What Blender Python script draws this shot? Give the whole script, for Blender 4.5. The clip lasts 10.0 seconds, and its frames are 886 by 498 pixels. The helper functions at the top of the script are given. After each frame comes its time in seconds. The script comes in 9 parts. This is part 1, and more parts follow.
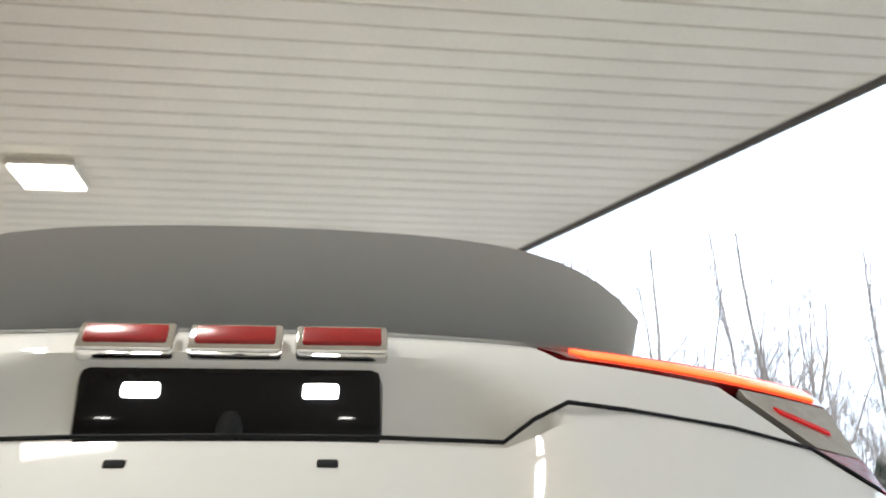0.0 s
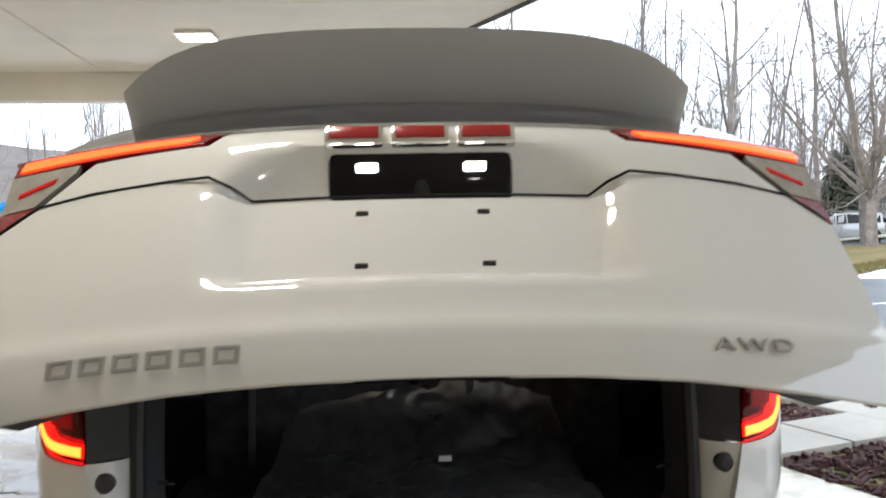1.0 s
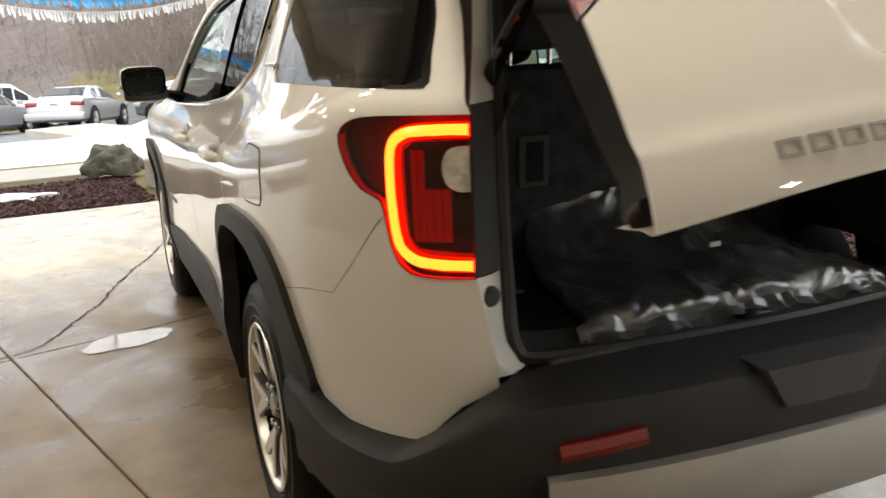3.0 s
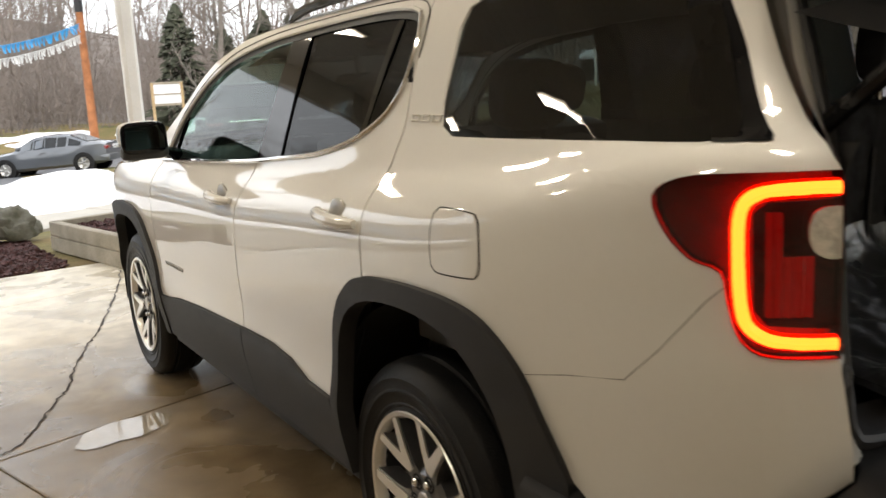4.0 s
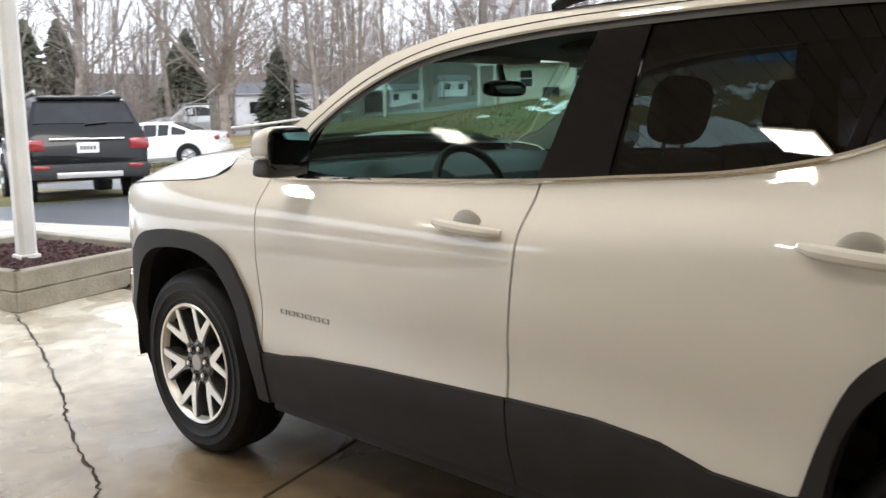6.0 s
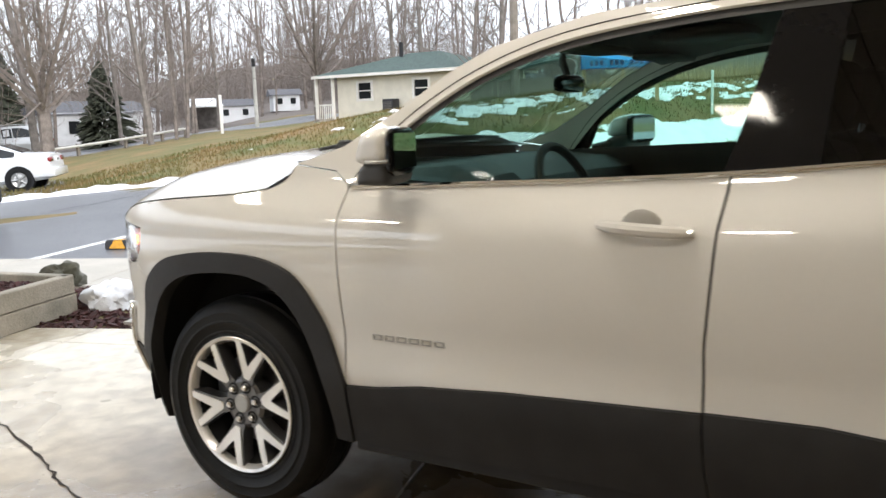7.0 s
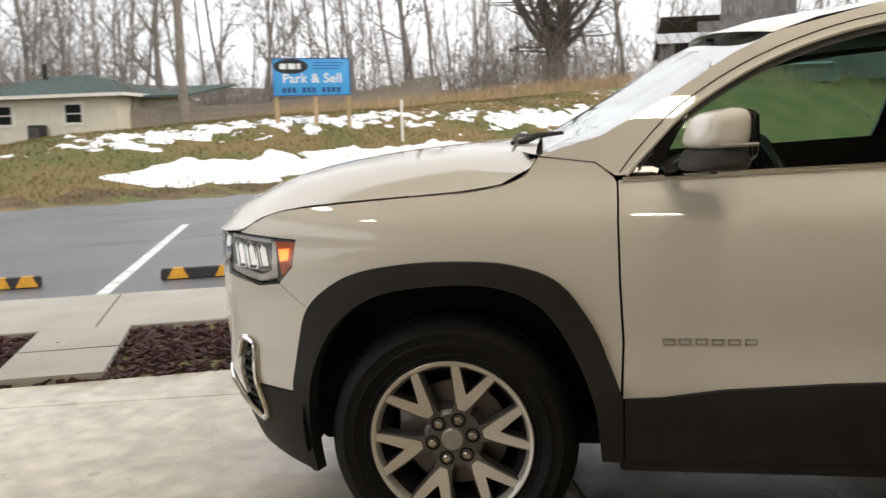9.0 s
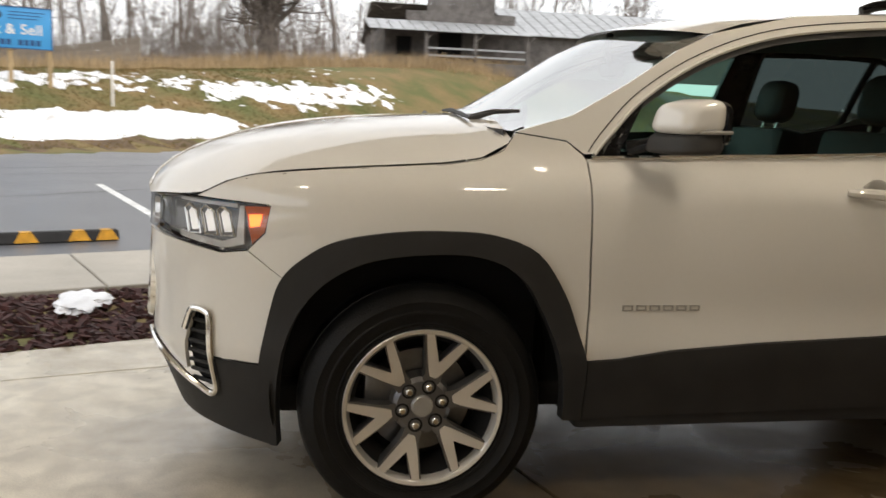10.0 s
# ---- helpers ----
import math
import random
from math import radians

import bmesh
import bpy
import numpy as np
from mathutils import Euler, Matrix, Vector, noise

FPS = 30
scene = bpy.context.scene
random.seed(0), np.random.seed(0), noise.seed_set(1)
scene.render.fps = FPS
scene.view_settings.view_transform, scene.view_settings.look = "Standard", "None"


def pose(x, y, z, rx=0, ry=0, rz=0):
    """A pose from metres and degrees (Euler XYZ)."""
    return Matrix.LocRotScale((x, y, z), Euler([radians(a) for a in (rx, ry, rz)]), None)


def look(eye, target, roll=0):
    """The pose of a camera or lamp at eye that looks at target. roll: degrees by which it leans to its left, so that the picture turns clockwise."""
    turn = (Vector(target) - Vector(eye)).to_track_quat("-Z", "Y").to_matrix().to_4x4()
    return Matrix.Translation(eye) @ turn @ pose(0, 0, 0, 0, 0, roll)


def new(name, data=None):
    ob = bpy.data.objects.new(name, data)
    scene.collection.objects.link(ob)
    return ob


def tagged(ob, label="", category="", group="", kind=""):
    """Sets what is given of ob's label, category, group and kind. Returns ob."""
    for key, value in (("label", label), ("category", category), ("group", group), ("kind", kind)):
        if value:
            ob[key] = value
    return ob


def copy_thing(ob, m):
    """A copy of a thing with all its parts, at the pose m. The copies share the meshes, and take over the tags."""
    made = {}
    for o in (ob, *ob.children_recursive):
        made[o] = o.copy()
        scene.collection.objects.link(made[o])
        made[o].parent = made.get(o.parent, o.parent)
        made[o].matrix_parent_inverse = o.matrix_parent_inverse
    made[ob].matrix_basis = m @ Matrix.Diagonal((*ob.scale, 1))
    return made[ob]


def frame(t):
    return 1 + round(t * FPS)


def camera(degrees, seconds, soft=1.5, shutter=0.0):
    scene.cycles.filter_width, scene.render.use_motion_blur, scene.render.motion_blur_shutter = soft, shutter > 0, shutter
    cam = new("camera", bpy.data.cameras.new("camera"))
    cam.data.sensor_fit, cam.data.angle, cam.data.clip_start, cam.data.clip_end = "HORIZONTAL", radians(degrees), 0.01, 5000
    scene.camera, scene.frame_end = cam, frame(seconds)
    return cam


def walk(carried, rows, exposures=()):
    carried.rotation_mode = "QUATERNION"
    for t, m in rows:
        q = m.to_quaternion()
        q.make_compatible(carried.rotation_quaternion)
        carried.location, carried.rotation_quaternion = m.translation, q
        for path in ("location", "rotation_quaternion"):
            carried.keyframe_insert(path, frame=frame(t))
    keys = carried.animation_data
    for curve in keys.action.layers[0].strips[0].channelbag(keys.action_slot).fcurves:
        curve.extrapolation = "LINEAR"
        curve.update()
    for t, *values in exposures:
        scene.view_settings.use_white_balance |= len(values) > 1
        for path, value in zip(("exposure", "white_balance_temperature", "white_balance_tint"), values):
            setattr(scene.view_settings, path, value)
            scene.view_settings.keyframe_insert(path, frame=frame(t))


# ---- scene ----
cam = camera(52.9, 10.0, soft=1.5, shutter=0.3)
PATH = [
    (0, (0.086, -2.276, 1.397), (0.351, -0.386, 1.997), -0.7),
    (0.5, (0.073, -2.607, 1.483), (0.238, -0.619, 1.63), -0.6),
    (1, (-0.05, -2.816, 1.44), (0.065, -0.82, 1.38), -1.1),
    (1.5, (-0.27, -2.799, 1.42), (-0.08, -0.816, 1.233), -2.0),
    (2, (-0.579, -2.707, 1.421), (-0.258, -0.746, 1.193), -1.8),
    (2.5, (-0.949, -2.686, 1.419), (-0.431, -0.792, 1.04), -2.4),
    (3, (-1.327, -2.468, 1.402), (-0.601, -0.661, 0.945), -2.6),
    (3.2, (-1.425, -2.347, 1.435), (-0.657, -0.556, 0.985), -2.9),
    (4.3, (-2.073, -1.642, 1.44), (-0.976, -0.004, 1.106), -2.1),
    (4.5, (-2.145, -1.494, 1.445), (-1.014, 0.125, 1.13), -1.1),
    (5, (-2.41, -1.114, 1.394), (-1.21, 0.458, 1.094), 0.0),
    (5.5, (-2.627, -0.686, 1.396), (-1.281, 0.751, 1.048), -0.6),
    (5.7, (-2.679, -0.528, 1.414), (-1.308, 0.889, 1.078), -0.4),
    (6.8, (-3.056, 0.444, 1.362), (-1.392, 1.51, 1.059), -2.1),
    (7, (-3.096, 0.612, 1.37), (-1.419, 1.662, 1.072), -2.0),
    (7.5, (-3.287, 1.062, 1.333), (-1.558, 2.025, 1.044), -1.7),
    (8, (-3.352, 1.529, 1.316), (-1.502, 2.241, 1.046), -2.2),
    (8.5, (-3.4, 2.03, 1.292), (-1.505, 2.624, 1.054), -2.3),
    (9, (-3.464, 2.462, 1.296), (-1.505, 2.772, 1.041), -1.7),
    (9.5, (-3.41, 2.861, 1.305), (-1.43, 2.864, 1.023), -0.1),
    (10, (-3.492, 3.305, 1.273), (-1.55, 2.936, 0.972), 2.2),
]
EXPOSURES = [(0, 1.0, 5900, 8), (0.5, 0.85, 5950, 8), (1.0, 0.65, 6100, 8), (1.5, 0.57, 6200, 9), (2.0, 0.52, 6600, 10), (2.5, 0.57, 6850, 11), (3.0, 0.65, 7050, 11), (4.5, 0.5, 6900, 11), (5.5, 0.68, 6450, 11), (7.5, 0.40, 6600, 11), (9.0, -0.07, 7200, 12), (10.0, -0.06, 7200, 12)]
walk(cam, [(t, look(eye, target, roll)) for t, eye, target, roll in PATH], EXPOSURES)

# ---- sky and light: an overcast winter day, canopy lamps over the car ----
SUN_UP, SUN_TURN = radians(38), radians(200)
world = bpy.data.worlds.new("winter_sky")
scene.world = world
world.use_nodes = True
_n, _l = world.node_tree.nodes, world.node_tree.links
_sky = _n.new("ShaderNodeTexSky")
_sky.sky_type, _sky.sun_disc, _sky.sun_elevation, _sky.sun_rotation = "NISHITA", False, SUN_UP, SUN_TURN
_sky.dust_density, _sky.ozone_density = 4.0, 0.6
_co = _n.new("ShaderNodeTexCoord")
_cl = _n.new("ShaderNodeTexNoise")
_cl.inputs["Scale"].default_value, _cl.inputs["Detail"].default_value = 3.2, 5.0
_map = _n.new("ShaderNodeMapping")
_map.inputs["Scale"].default_value = (1, 1, 3.0)
_l.new(_co.outputs["Generated"], _map.inputs["Vector"])
_l.new(_map.outputs["Vector"], _cl.inputs["Vector"])
_ramp = _n.new("ShaderNodeValToRGB")
_ramp.color_ramp.elements[0].position, _ramp.color_ramp.elements[0].color = 0.3, (11.0, 12.0, 13.3, 1)
_ramp.color_ramp.elements[1].position, _ramp.color_ramp.elements[1].color = 0.7, (13.3, 14.2, 15.4, 1)
_l.new(_cl.outputs["Fac"], _ramp.inputs["Fac"])
_mix = _n.new("ShaderNodeMix")
_mix.data_type = "RGBA"
_mix.inputs["Factor"].default_value = 0.82
_l.new(_sky.outputs["Color"], _mix.inputs[6])
_l.new(_ramp.outputs["Color"], _mix.inputs[7])
_l.new(_mix.outputs[2], _n["Background"].inputs["Color"])
_n["Background"].inputs["Strength"].default_value = 0.14

sun = new("sun", bpy.data.lights.new("sun", "SUN"))
sun.data.energy, sun.data.angle, sun.data.color = 0.9, radians(25), (1.0, 0.96, 0.9)
sun.matrix_world = pose(0, 0, 30, 90 - math.degrees(SUN_UP), 0, 180 - math.degrees(SUN_TURN))


# ---- materials ----
def mat(name, color, rough=0.6, metal=0.0, vary=0.12, scale=3.0, bump=0.0, bump_scale=60.0, coat=0.0, second=None, mixed=0.5, spec=0.5, sharp=0.15, island=False):
    """A node material: a base colour that varies at two scales, fine relief, and a second colour in patches."""
    m = bpy.data.materials.new(name)
    m.use_nodes = True
    n, l = m.node_tree.nodes, m.node_tree.links
    b = n["Principled BSDF"]
    co = n.new("ShaderNodeTexCoord")
    big, small = n.new("ShaderNodeTexNoise"), n.new("ShaderNodeTexNoise")
    big.inputs["Scale"].default_value, big.inputs["Detail"].default_value = scale, 6.0
    small.inputs["Scale"].default_value, small.inputs["Detail"].default_value = bump_scale, 3.0
    for t in (big, small):
        l.new(co.outputs["Object"], t.inputs["Vector"])
    ramp = n.new("ShaderNodeValToRGB")
    c = Vector(color)
    lo, hi = c * (1 - vary), c * (1 + vary)
    if second is not None:
        lo, hi = c, Vector(second)
    ramp.color_ramp.elements[0].position, ramp.color_ramp.elements[0].color = mixed - sharp, (*lo, 1)
    ramp.color_ramp.elements[1].position, ramp.color_ramp.elements[1].color = mixed + sharp, (*hi, 1)
    l.new(big.outputs["Fac"], ramp.inputs["Fac"])
    grain = n.new("ShaderNodeMix")
    grain.data_type, grain.blend_type = "RGBA", "MULTIPLY"
    grain.inputs["Factor"].default_value = min(1.0, vary * 2)
    gr = n.new("ShaderNodeValToRGB")
    gr.color_ramp.elements[0].position, gr.color_ramp.elements[0].color = 0.35, (0.7, 0.7, 0.7, 1)
    gr.color_ramp.elements[1].position, gr.color_ramp.elements[1].color = 0.65, (1.15, 1.15, 1.15, 1)
    l.new(small.outputs["Fac"], gr.inputs["Fac"])
    l.new(ramp.outputs["Color"], grain.inputs[6])
    l.new(gr.outputs["Color"], grain.inputs[7])
    out = grain.outputs[2]
    if island:
        info = n.new("ShaderNodeObjectInfo")
        hsv = n.new("ShaderNodeHueSaturation")
        rng = n.new("ShaderNodeMapRange")
        rng.inputs["To Min"].default_value, rng.inputs["To Max"].default_value = 0.75, 1.2
        l.new(info.outputs["Random"], rng.inputs["Value"])
        l.new(rng.outputs["Result"], hsv.inputs["Value"])
        l.new(out, hsv.inputs["Color"])
        out = hsv.outputs["Color"]
    l.new(out, b.inputs["Base Color"])
    b.inputs["Roughness"].default_value, b.inputs["Metallic"].default_value = rough, metal
    b.inputs["Specular IOR Level"].default_value = spec
    if coat:
        b.inputs["Coat Weight"].default_value, b.inputs["Coat Roughness"].default_value, b.inputs["Coat IOR"].default_value = coat, 0.03, 1.75
    if bump:
        bp = n.new("ShaderNodeBump")
        bp.inputs["Strength"].default_value, bp.inputs["Distance"].default_value = bump, 0.01
        l.new(small.outputs["Fac"], bp.inputs["Height"])
        l.new(bp.outputs["Normal"], b.inputs["Normal"])
    return m


def glow(name, color, strength, body=1.0):
    m = bpy.data.materials.new(name)
    m.use_nodes = True
    b = m.node_tree.nodes["Principled BSDF"]
    b.inputs["Base Color"].default_value = (*(c * body for c in color), 1)
    b.inputs["Emission Color"].default_value = (*color, 1)
    b.inputs["Emission Strength"].default_value = strength
    b.inputs["Roughness"].default_value = 0.25
    return m


def sheen(n, l, floor_, rise_=1.0, normal=None):
    """How much a thin clear sheet mirrors: little when faced, all at a glance."""
    lw, pw, ml, ad = n.new("ShaderNodeLayerWeight"), n.new("ShaderNodeMath"), n.new("ShaderNodeMath"), n.new("ShaderNodeMath")
    lw.inputs["Blend"].default_value = 0.5
    pw.operation, pw.inputs[1].default_value = "POWER", 5.0
    ml.operation, ml.inputs[1].default_value = "MULTIPLY", rise_ - floor_
    ad.operation, ad.inputs[1].default_value = "ADD", floor_
    l.new(lw.outputs["Facing"], pw.inputs[0])
    l.new(pw.outputs[0], ml.inputs[0])
    l.new(ml.outputs[0], ad.inputs[0])
    if normal is not None:
        l.new(normal, lw.inputs["Normal"])
    return ad.outputs[0]


def pane(name, tint, gloss=1.0, rough=0.0, least=0.07):
    """A thin window pane: tinted see-through glass with a mirror-like surface."""
    m = bpy.data.materials.new(name)
    m.use_nodes = True
    n, l = m.node_tree.nodes, m.node_tree.links
    n.remove(n["Principled BSDF"])
    tr, gl, mx = n.new("ShaderNodeBsdfTransparent"), n.new("ShaderNodeBsdfGlossy"), n.new("ShaderNodeMixShader")
    tr.inputs["Color"].default_value = (*tint, 1)
    gl.inputs["Roughness"].default_value = rough
    gl.inputs["Color"].default_value = (gloss, gloss, gloss, 1)
    l.new(sheen(n, l, least), mx.inputs["Fac"])
    l.new(tr.outputs["BSDF"], mx.inputs[1])
    l.new(gl.outputs["BSDF"], mx.inputs[2])
    l.new(mx.outputs["Shader"], n["Material Output"].inputs["Surface"])
    return m


PAINT = mat("white_paint", (0.74, 0.73, 0.70), 0.55, 0.0, 0.012, 1.2, coat=1.0, spec=0.15)
CLAD = mat("black_cladding", (0.024, 0.024, 0.025), 0.55, 0, 0.15, 8, 0.25, 900, spec=0.32)
GLOSSBLACK = mat("gloss_black", (0.007, 0.007, 0.008), 0.05, 0, 0.05, 3, coat=0.0, spec=0.25)
# near-black for joints, linings and hollows, with the hollows' shade put in
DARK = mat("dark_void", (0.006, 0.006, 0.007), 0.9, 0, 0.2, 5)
RUBBER = mat("tyre_rubber", (0.0075, 0.0075, 0.0078), 0.48, 0, 0.25, 12, 0.2, 160, spec=0.20)
SEAL = mat("door_seal_rubber", (0.022, 0.022, 0.023), 0.5, 0, 0.1, 5)
ALLOY = mat("machined_alloy", (0.86, 0.85, 0.83), 0.32, 0.75, 0.05, 6, 0.05, 300)
ALLOYDARK = mat("grey_painted_alloy", (0.17, 0.17, 0.175), 0.28, 0.7, 0.1, 6)
CHROME = mat("chrome", (0.78, 0.77, 0.75), 0.10, 1.0, 0.02, 4)
SATIN = mat("satin_silver_plastic", (0.42, 0.42, 0.41), 0.38, 0.6, 0.04, 6)
TRIM = mat("charcoal_trim_plastic", (0.046, 0.046, 0.047), 0.58, 0, 0.12, 6, 0.3, 1200)
TRIMGREY = mat("grey_pillar_trim", (0.20, 0.19, 0.18), 0.7, 0, 0.08, 6, 0.1, 700)
CARPET = mat("black_carpet", (0.045, 0.046, 0.050), 0.95, 0, 0.35, 20, 0.6, 700)
LEATHER = mat("black_leather", (0.014, 0.014, 0.015), 0.5, 0, 0.15, 8, 0.25, 500)
HEADLINER = mat("grey_headliner", (0.24, 0.24, 0.23), 0.95, 0, 0.06, 8, 0.2, 900)
GLASS_CLEAR = pane("green_tinted_glass", (0.54, 0.74, 0.68), 0.80, 0.0, 0.017)
GLASS_DARK = pane("privacy_glass", (0.12, 0.12, 0.125), 0.62)
GLASS_DEEP = pane("deep_privacy_glass", (0.055, 0.056, 0.06), 0.40)
GLASS_SCREEN = pane("coated_windscreen_glass", (0.60, 0.76, 0.72), 1.0, 0.0, 0.32)
GLASS_LAMP = pane("clear_lamp_lens", (0.9, 0.9, 0.9))
REDLENS = pane("red_lamp_lens", (0.50, 0.012, 0.015), 0.45)
REDBACK = mat("dark_red_lamp_backing", (0.24, 0.010, 0.012), 0.3, 0, 0.2, 30, 0.3, 250)
REDPLAST = mat("red_reflector_plastic", (0.22, 0.006, 0.008), 0.18, 0, 0.15, 30, 0.2, 300, coat=0.5)
AMBER = mat("amber_lens", (0.55, 0.11, 0.02), 0.2, 0, 0.1, 30, 0.3, 250, coat=0.6)
REDGLOW = glow("tail_lamp_glow", (1.0, 0.12, 0.012), 4.2)
REDGLOW2 = glow("brake_lamp_glow", (1.0, 0.012, 0.014), 0.16, 0.30)
REDBAR = glow("red_bar_glow", (1.0, 0.055, 0.010), 3.2)
AMBERGLOW = glow("amber_marker_glow", (1.0, 0.22, 0.03), 2.5)
WHITEGLOW = glow("plate_lamp_glow", (1.0, 0.95, 0.85), 7.0)
HEADGLOW = glow("running_lamp_glow", (0.95, 0.97, 1.0), 0.42)
LAMPSILVER = mat("lamp_reflector_silver", (0.42, 0.43, 0.44), 0.28, 0.8, 0.1, 12)
WEDGELENS = mat("clear_wedge_lens", (0.40, 0.37, 0.33), 0.14, 0.1, 0.10, 40, 0.05, 120, coat=0.6)
REVLENS = mat("clear_reverse_lens", (0.66, 0.62, 0.56), 0.12, 0.25, 0.2, 40, 0.3, 120, coat=0.6)
LAMPSHADE = mat("grey_lamp_bezel", (0.26, 0.27, 0.28), 0.25, 0.6, 0.1, 12)
STRIPWHITE = mat("frosted_light_strip", (0.70, 0.71, 0.72), 0.25, 0.1, 0.05, 12, coat=0.5)
LAMPDARK = mat("smoked_lamp_bezel", (0.030, 0.004, 0.005), 0.25, 0, 0.1, 10, coat=0.4)
MIRROR = mat("mirror_silver", (0.75, 0.78, 0.8), 0.02, 1.0, 0.0, 3)


# ---- mesh helpers ----
def finish(name, bm, material, parent=None, label="", smooth=35.0, category="", kind="", group=""):
    bmesh.ops.recalc_face_normals(bm, faces=bm.faces)
    me = bpy.data.meshes.new(name)
    if smooth:
        for f in bm.faces:
            f.smooth = True
        for e in bm.edges:
            if len(e.link_faces) == 2 and e.calc_face_angle(0) > radians(smooth):
                e.smooth = False
    bm.to_mesh(me)
    bm.free()
    me.materials.append(material)
    ob = new(name, me)
    ob.parent = parent
    return tagged(ob, label, category, group, kind)


def part(name, bm, material, parent, label="", smooth=35.0):
    return finish(name, bm, material, parent, label, smooth)


def thing(name, label, category, group="", at=(0, 0, 0), turn=0.0):
    ob = tagged(new(name), label, category, group)
    ob.matrix_basis = pose(*at, 0, 0, turn)
    return ob


def block(lo, hi, bevel=0.0, bm=None, m=None):
    bm = bm or bmesh.new()
    r = bmesh.ops.create_cube(bm, size=1)["verts"]
    for v in r:
        v.co = Vector([(lo[i] + hi[i]) / 2 + v.co[i] * (hi[i] - lo[i]) for i in range(3)])
    if bevel:
        es = list({e for v in r for e in v.link_edges})
        r = list({v for f in bmesh.ops.bevel(bm, geom=es, offset=bevel, segments=2, affect="EDGES", profile=0.5)["faces"] for v in f.verts} | {v for v in r if v.is_valid})
    if m is not None:
        bmesh.ops.transform(bm, matrix=m, verts=[v for v in r if v.is_valid])
    return bm


def tube(points, radius, sides=8, bm=None, closed=False, flat=1.0):
    """A bar along a line of points; radius may be one number or one a point."""
    bm = bm or bmesh.new()
    pts = [Vector(p) for p in points]
    n = len(pts)
    rings = []
    up = Vector((0.03, 0.02, 1)).normalized()
    last = None
    for i, p in enumerate(pts):
        d = (pts[(i + 1) % n] - pts[i - 1]) if closed else (pts[min(i + 1, n - 1)] - pts[max(i - 1, 0)])
        d.normalize()
        a = d.cross(up) if last is None else last - d * last.dot(d)
        if a.length < 1e-3:
            a = d.cross(Vector((1, 0, 0)))
        a.normalize()
        last = a
        b = a.cross(d)
        r = radius[i] if isinstance(radius, (list, tuple)) else radius
        rings.append([bm.verts.new(p + (a * math.cos(k * 2 * math.pi / sides) + b * math.sin(k * 2 * math.pi / sides) * flat) * r) for k in range(sides)])
    for i in range(n if closed else n - 1):
        r0, r1 = rings[i], rings[(i + 1) % n]
        for k in range(sides):
            bm.faces.new((r0[k], r0[(k + 1) % sides], r1[(k + 1) % sides], r1[k]))
    if not closed:
        bm.faces.new(rings[0][::-1])
        bm.faces.new(rings[-1])
    return bm


def lathe(profile, sides=48, axis="x", bm=None):
    """A turned shape: profile of (along the axis, radius)."""
    bm = bm or bmesh.new()
    rings = []
    for a, r in profile:
        ring = []
        for k in range(sides):
            c, s = math.cos(2 * math.pi * k / sides), math.sin(2 * math.pi * k / sides)
            ring.append(bm.verts.new((a, r * c, r * s) if axis == "x" else (r * c, r * s, a)))
        rings.append(ring)
    for r0, r1 in zip(rings, rings[1:]):
        for k in range(sides):
            bm.faces.new((r0[k], r0[(k + 1) % sides], r1[(k + 1) % sides], r1[k]))
    return bm


def curve_through(points, steps=8, closed=False):
    """A smooth line through points (Catmull-Rom)."""
    p = [Vector(q) for q in points]
    out = []
    n = len(p)
    for i in range(n if closed else n - 1):
        a, b, c, d = (p[(i - 1) % n], p[i], p[(i + 1) % n], p[(i + 2) % n]) if closed else (p[max(i - 1, 0)], p[i], p[i + 1], p[min(i + 2, n - 1)])
        for k in range(steps):
            t = k / steps
            out.append(0.5 * (2 * b + (c - a) * t + (2 * a - 5 * b + 4 * c - d) * t * t + (3 * b - a - 3 * c + d) * t ** 3))
    if not closed:
        out.append(p[-1])
    return out


def sheet(poly, place, cuts_u, cuts_v, depth=0.012, inward=None, holes=()):
    """A panel: a flat outline in (u, v), cut into a grid, laid on the surface place(u, v), with its rim folded inward."""
    bm = bmesh.new()
    loops = [poly, *holes]
    edges = []
    for loop in loops:
        vs = [bm.verts.new((u, v, 0)) for u, v in loop]
        edges += [bm.edges.new((vs[i], vs[(i + 1) % len(vs)])) for i in range(len(vs))]
    bmesh.ops.triangle_fill(bm, use_beauty=True, use_dissolve=False, edges=edges, normal=(0, 0, 1))
    us, vs_ = [q[0] for q in poly], [q[1] for q in poly]
    for c in cuts_u:
        if min(us) + 1e-4 < c < max(us) - 1e-4:
            bmesh.ops.bisect_plane(bm, geom=bm.verts[:] + bm.edges[:] + bm.faces[:], plane_co=(c, 0, 0), plane_no=(1, 0, 0))
    for c in cuts_v:
        if min(vs_) + 1e-4 < c < max(vs_) - 1e-4:
            bmesh.ops.bisect_plane(bm, geom=bm.verts[:] + bm.edges[:] + bm.faces[:], plane_co=(0, c, 0), plane_no=(0, 1, 0))
    if depth:
        rim = [e for e in bm.edges if e.is_boundary]
        new_verts = [g for g in bmesh.ops.extrude_edge_only(bm, edges=rim)["geom"] if isinstance(g, bmesh.types.BMVert)]
        fold = set(new_verts)
    else:
        fold = set()
    flat = {v: (v.co.x, v.co.y) for v in bm.verts}
    for v in bm.verts:
        u, w = flat[v]
        q = Vector(place(u, w))
        if v in fold:
            q = q + Vector(inward(u, w)) * depth
        v.co = q
    return bm


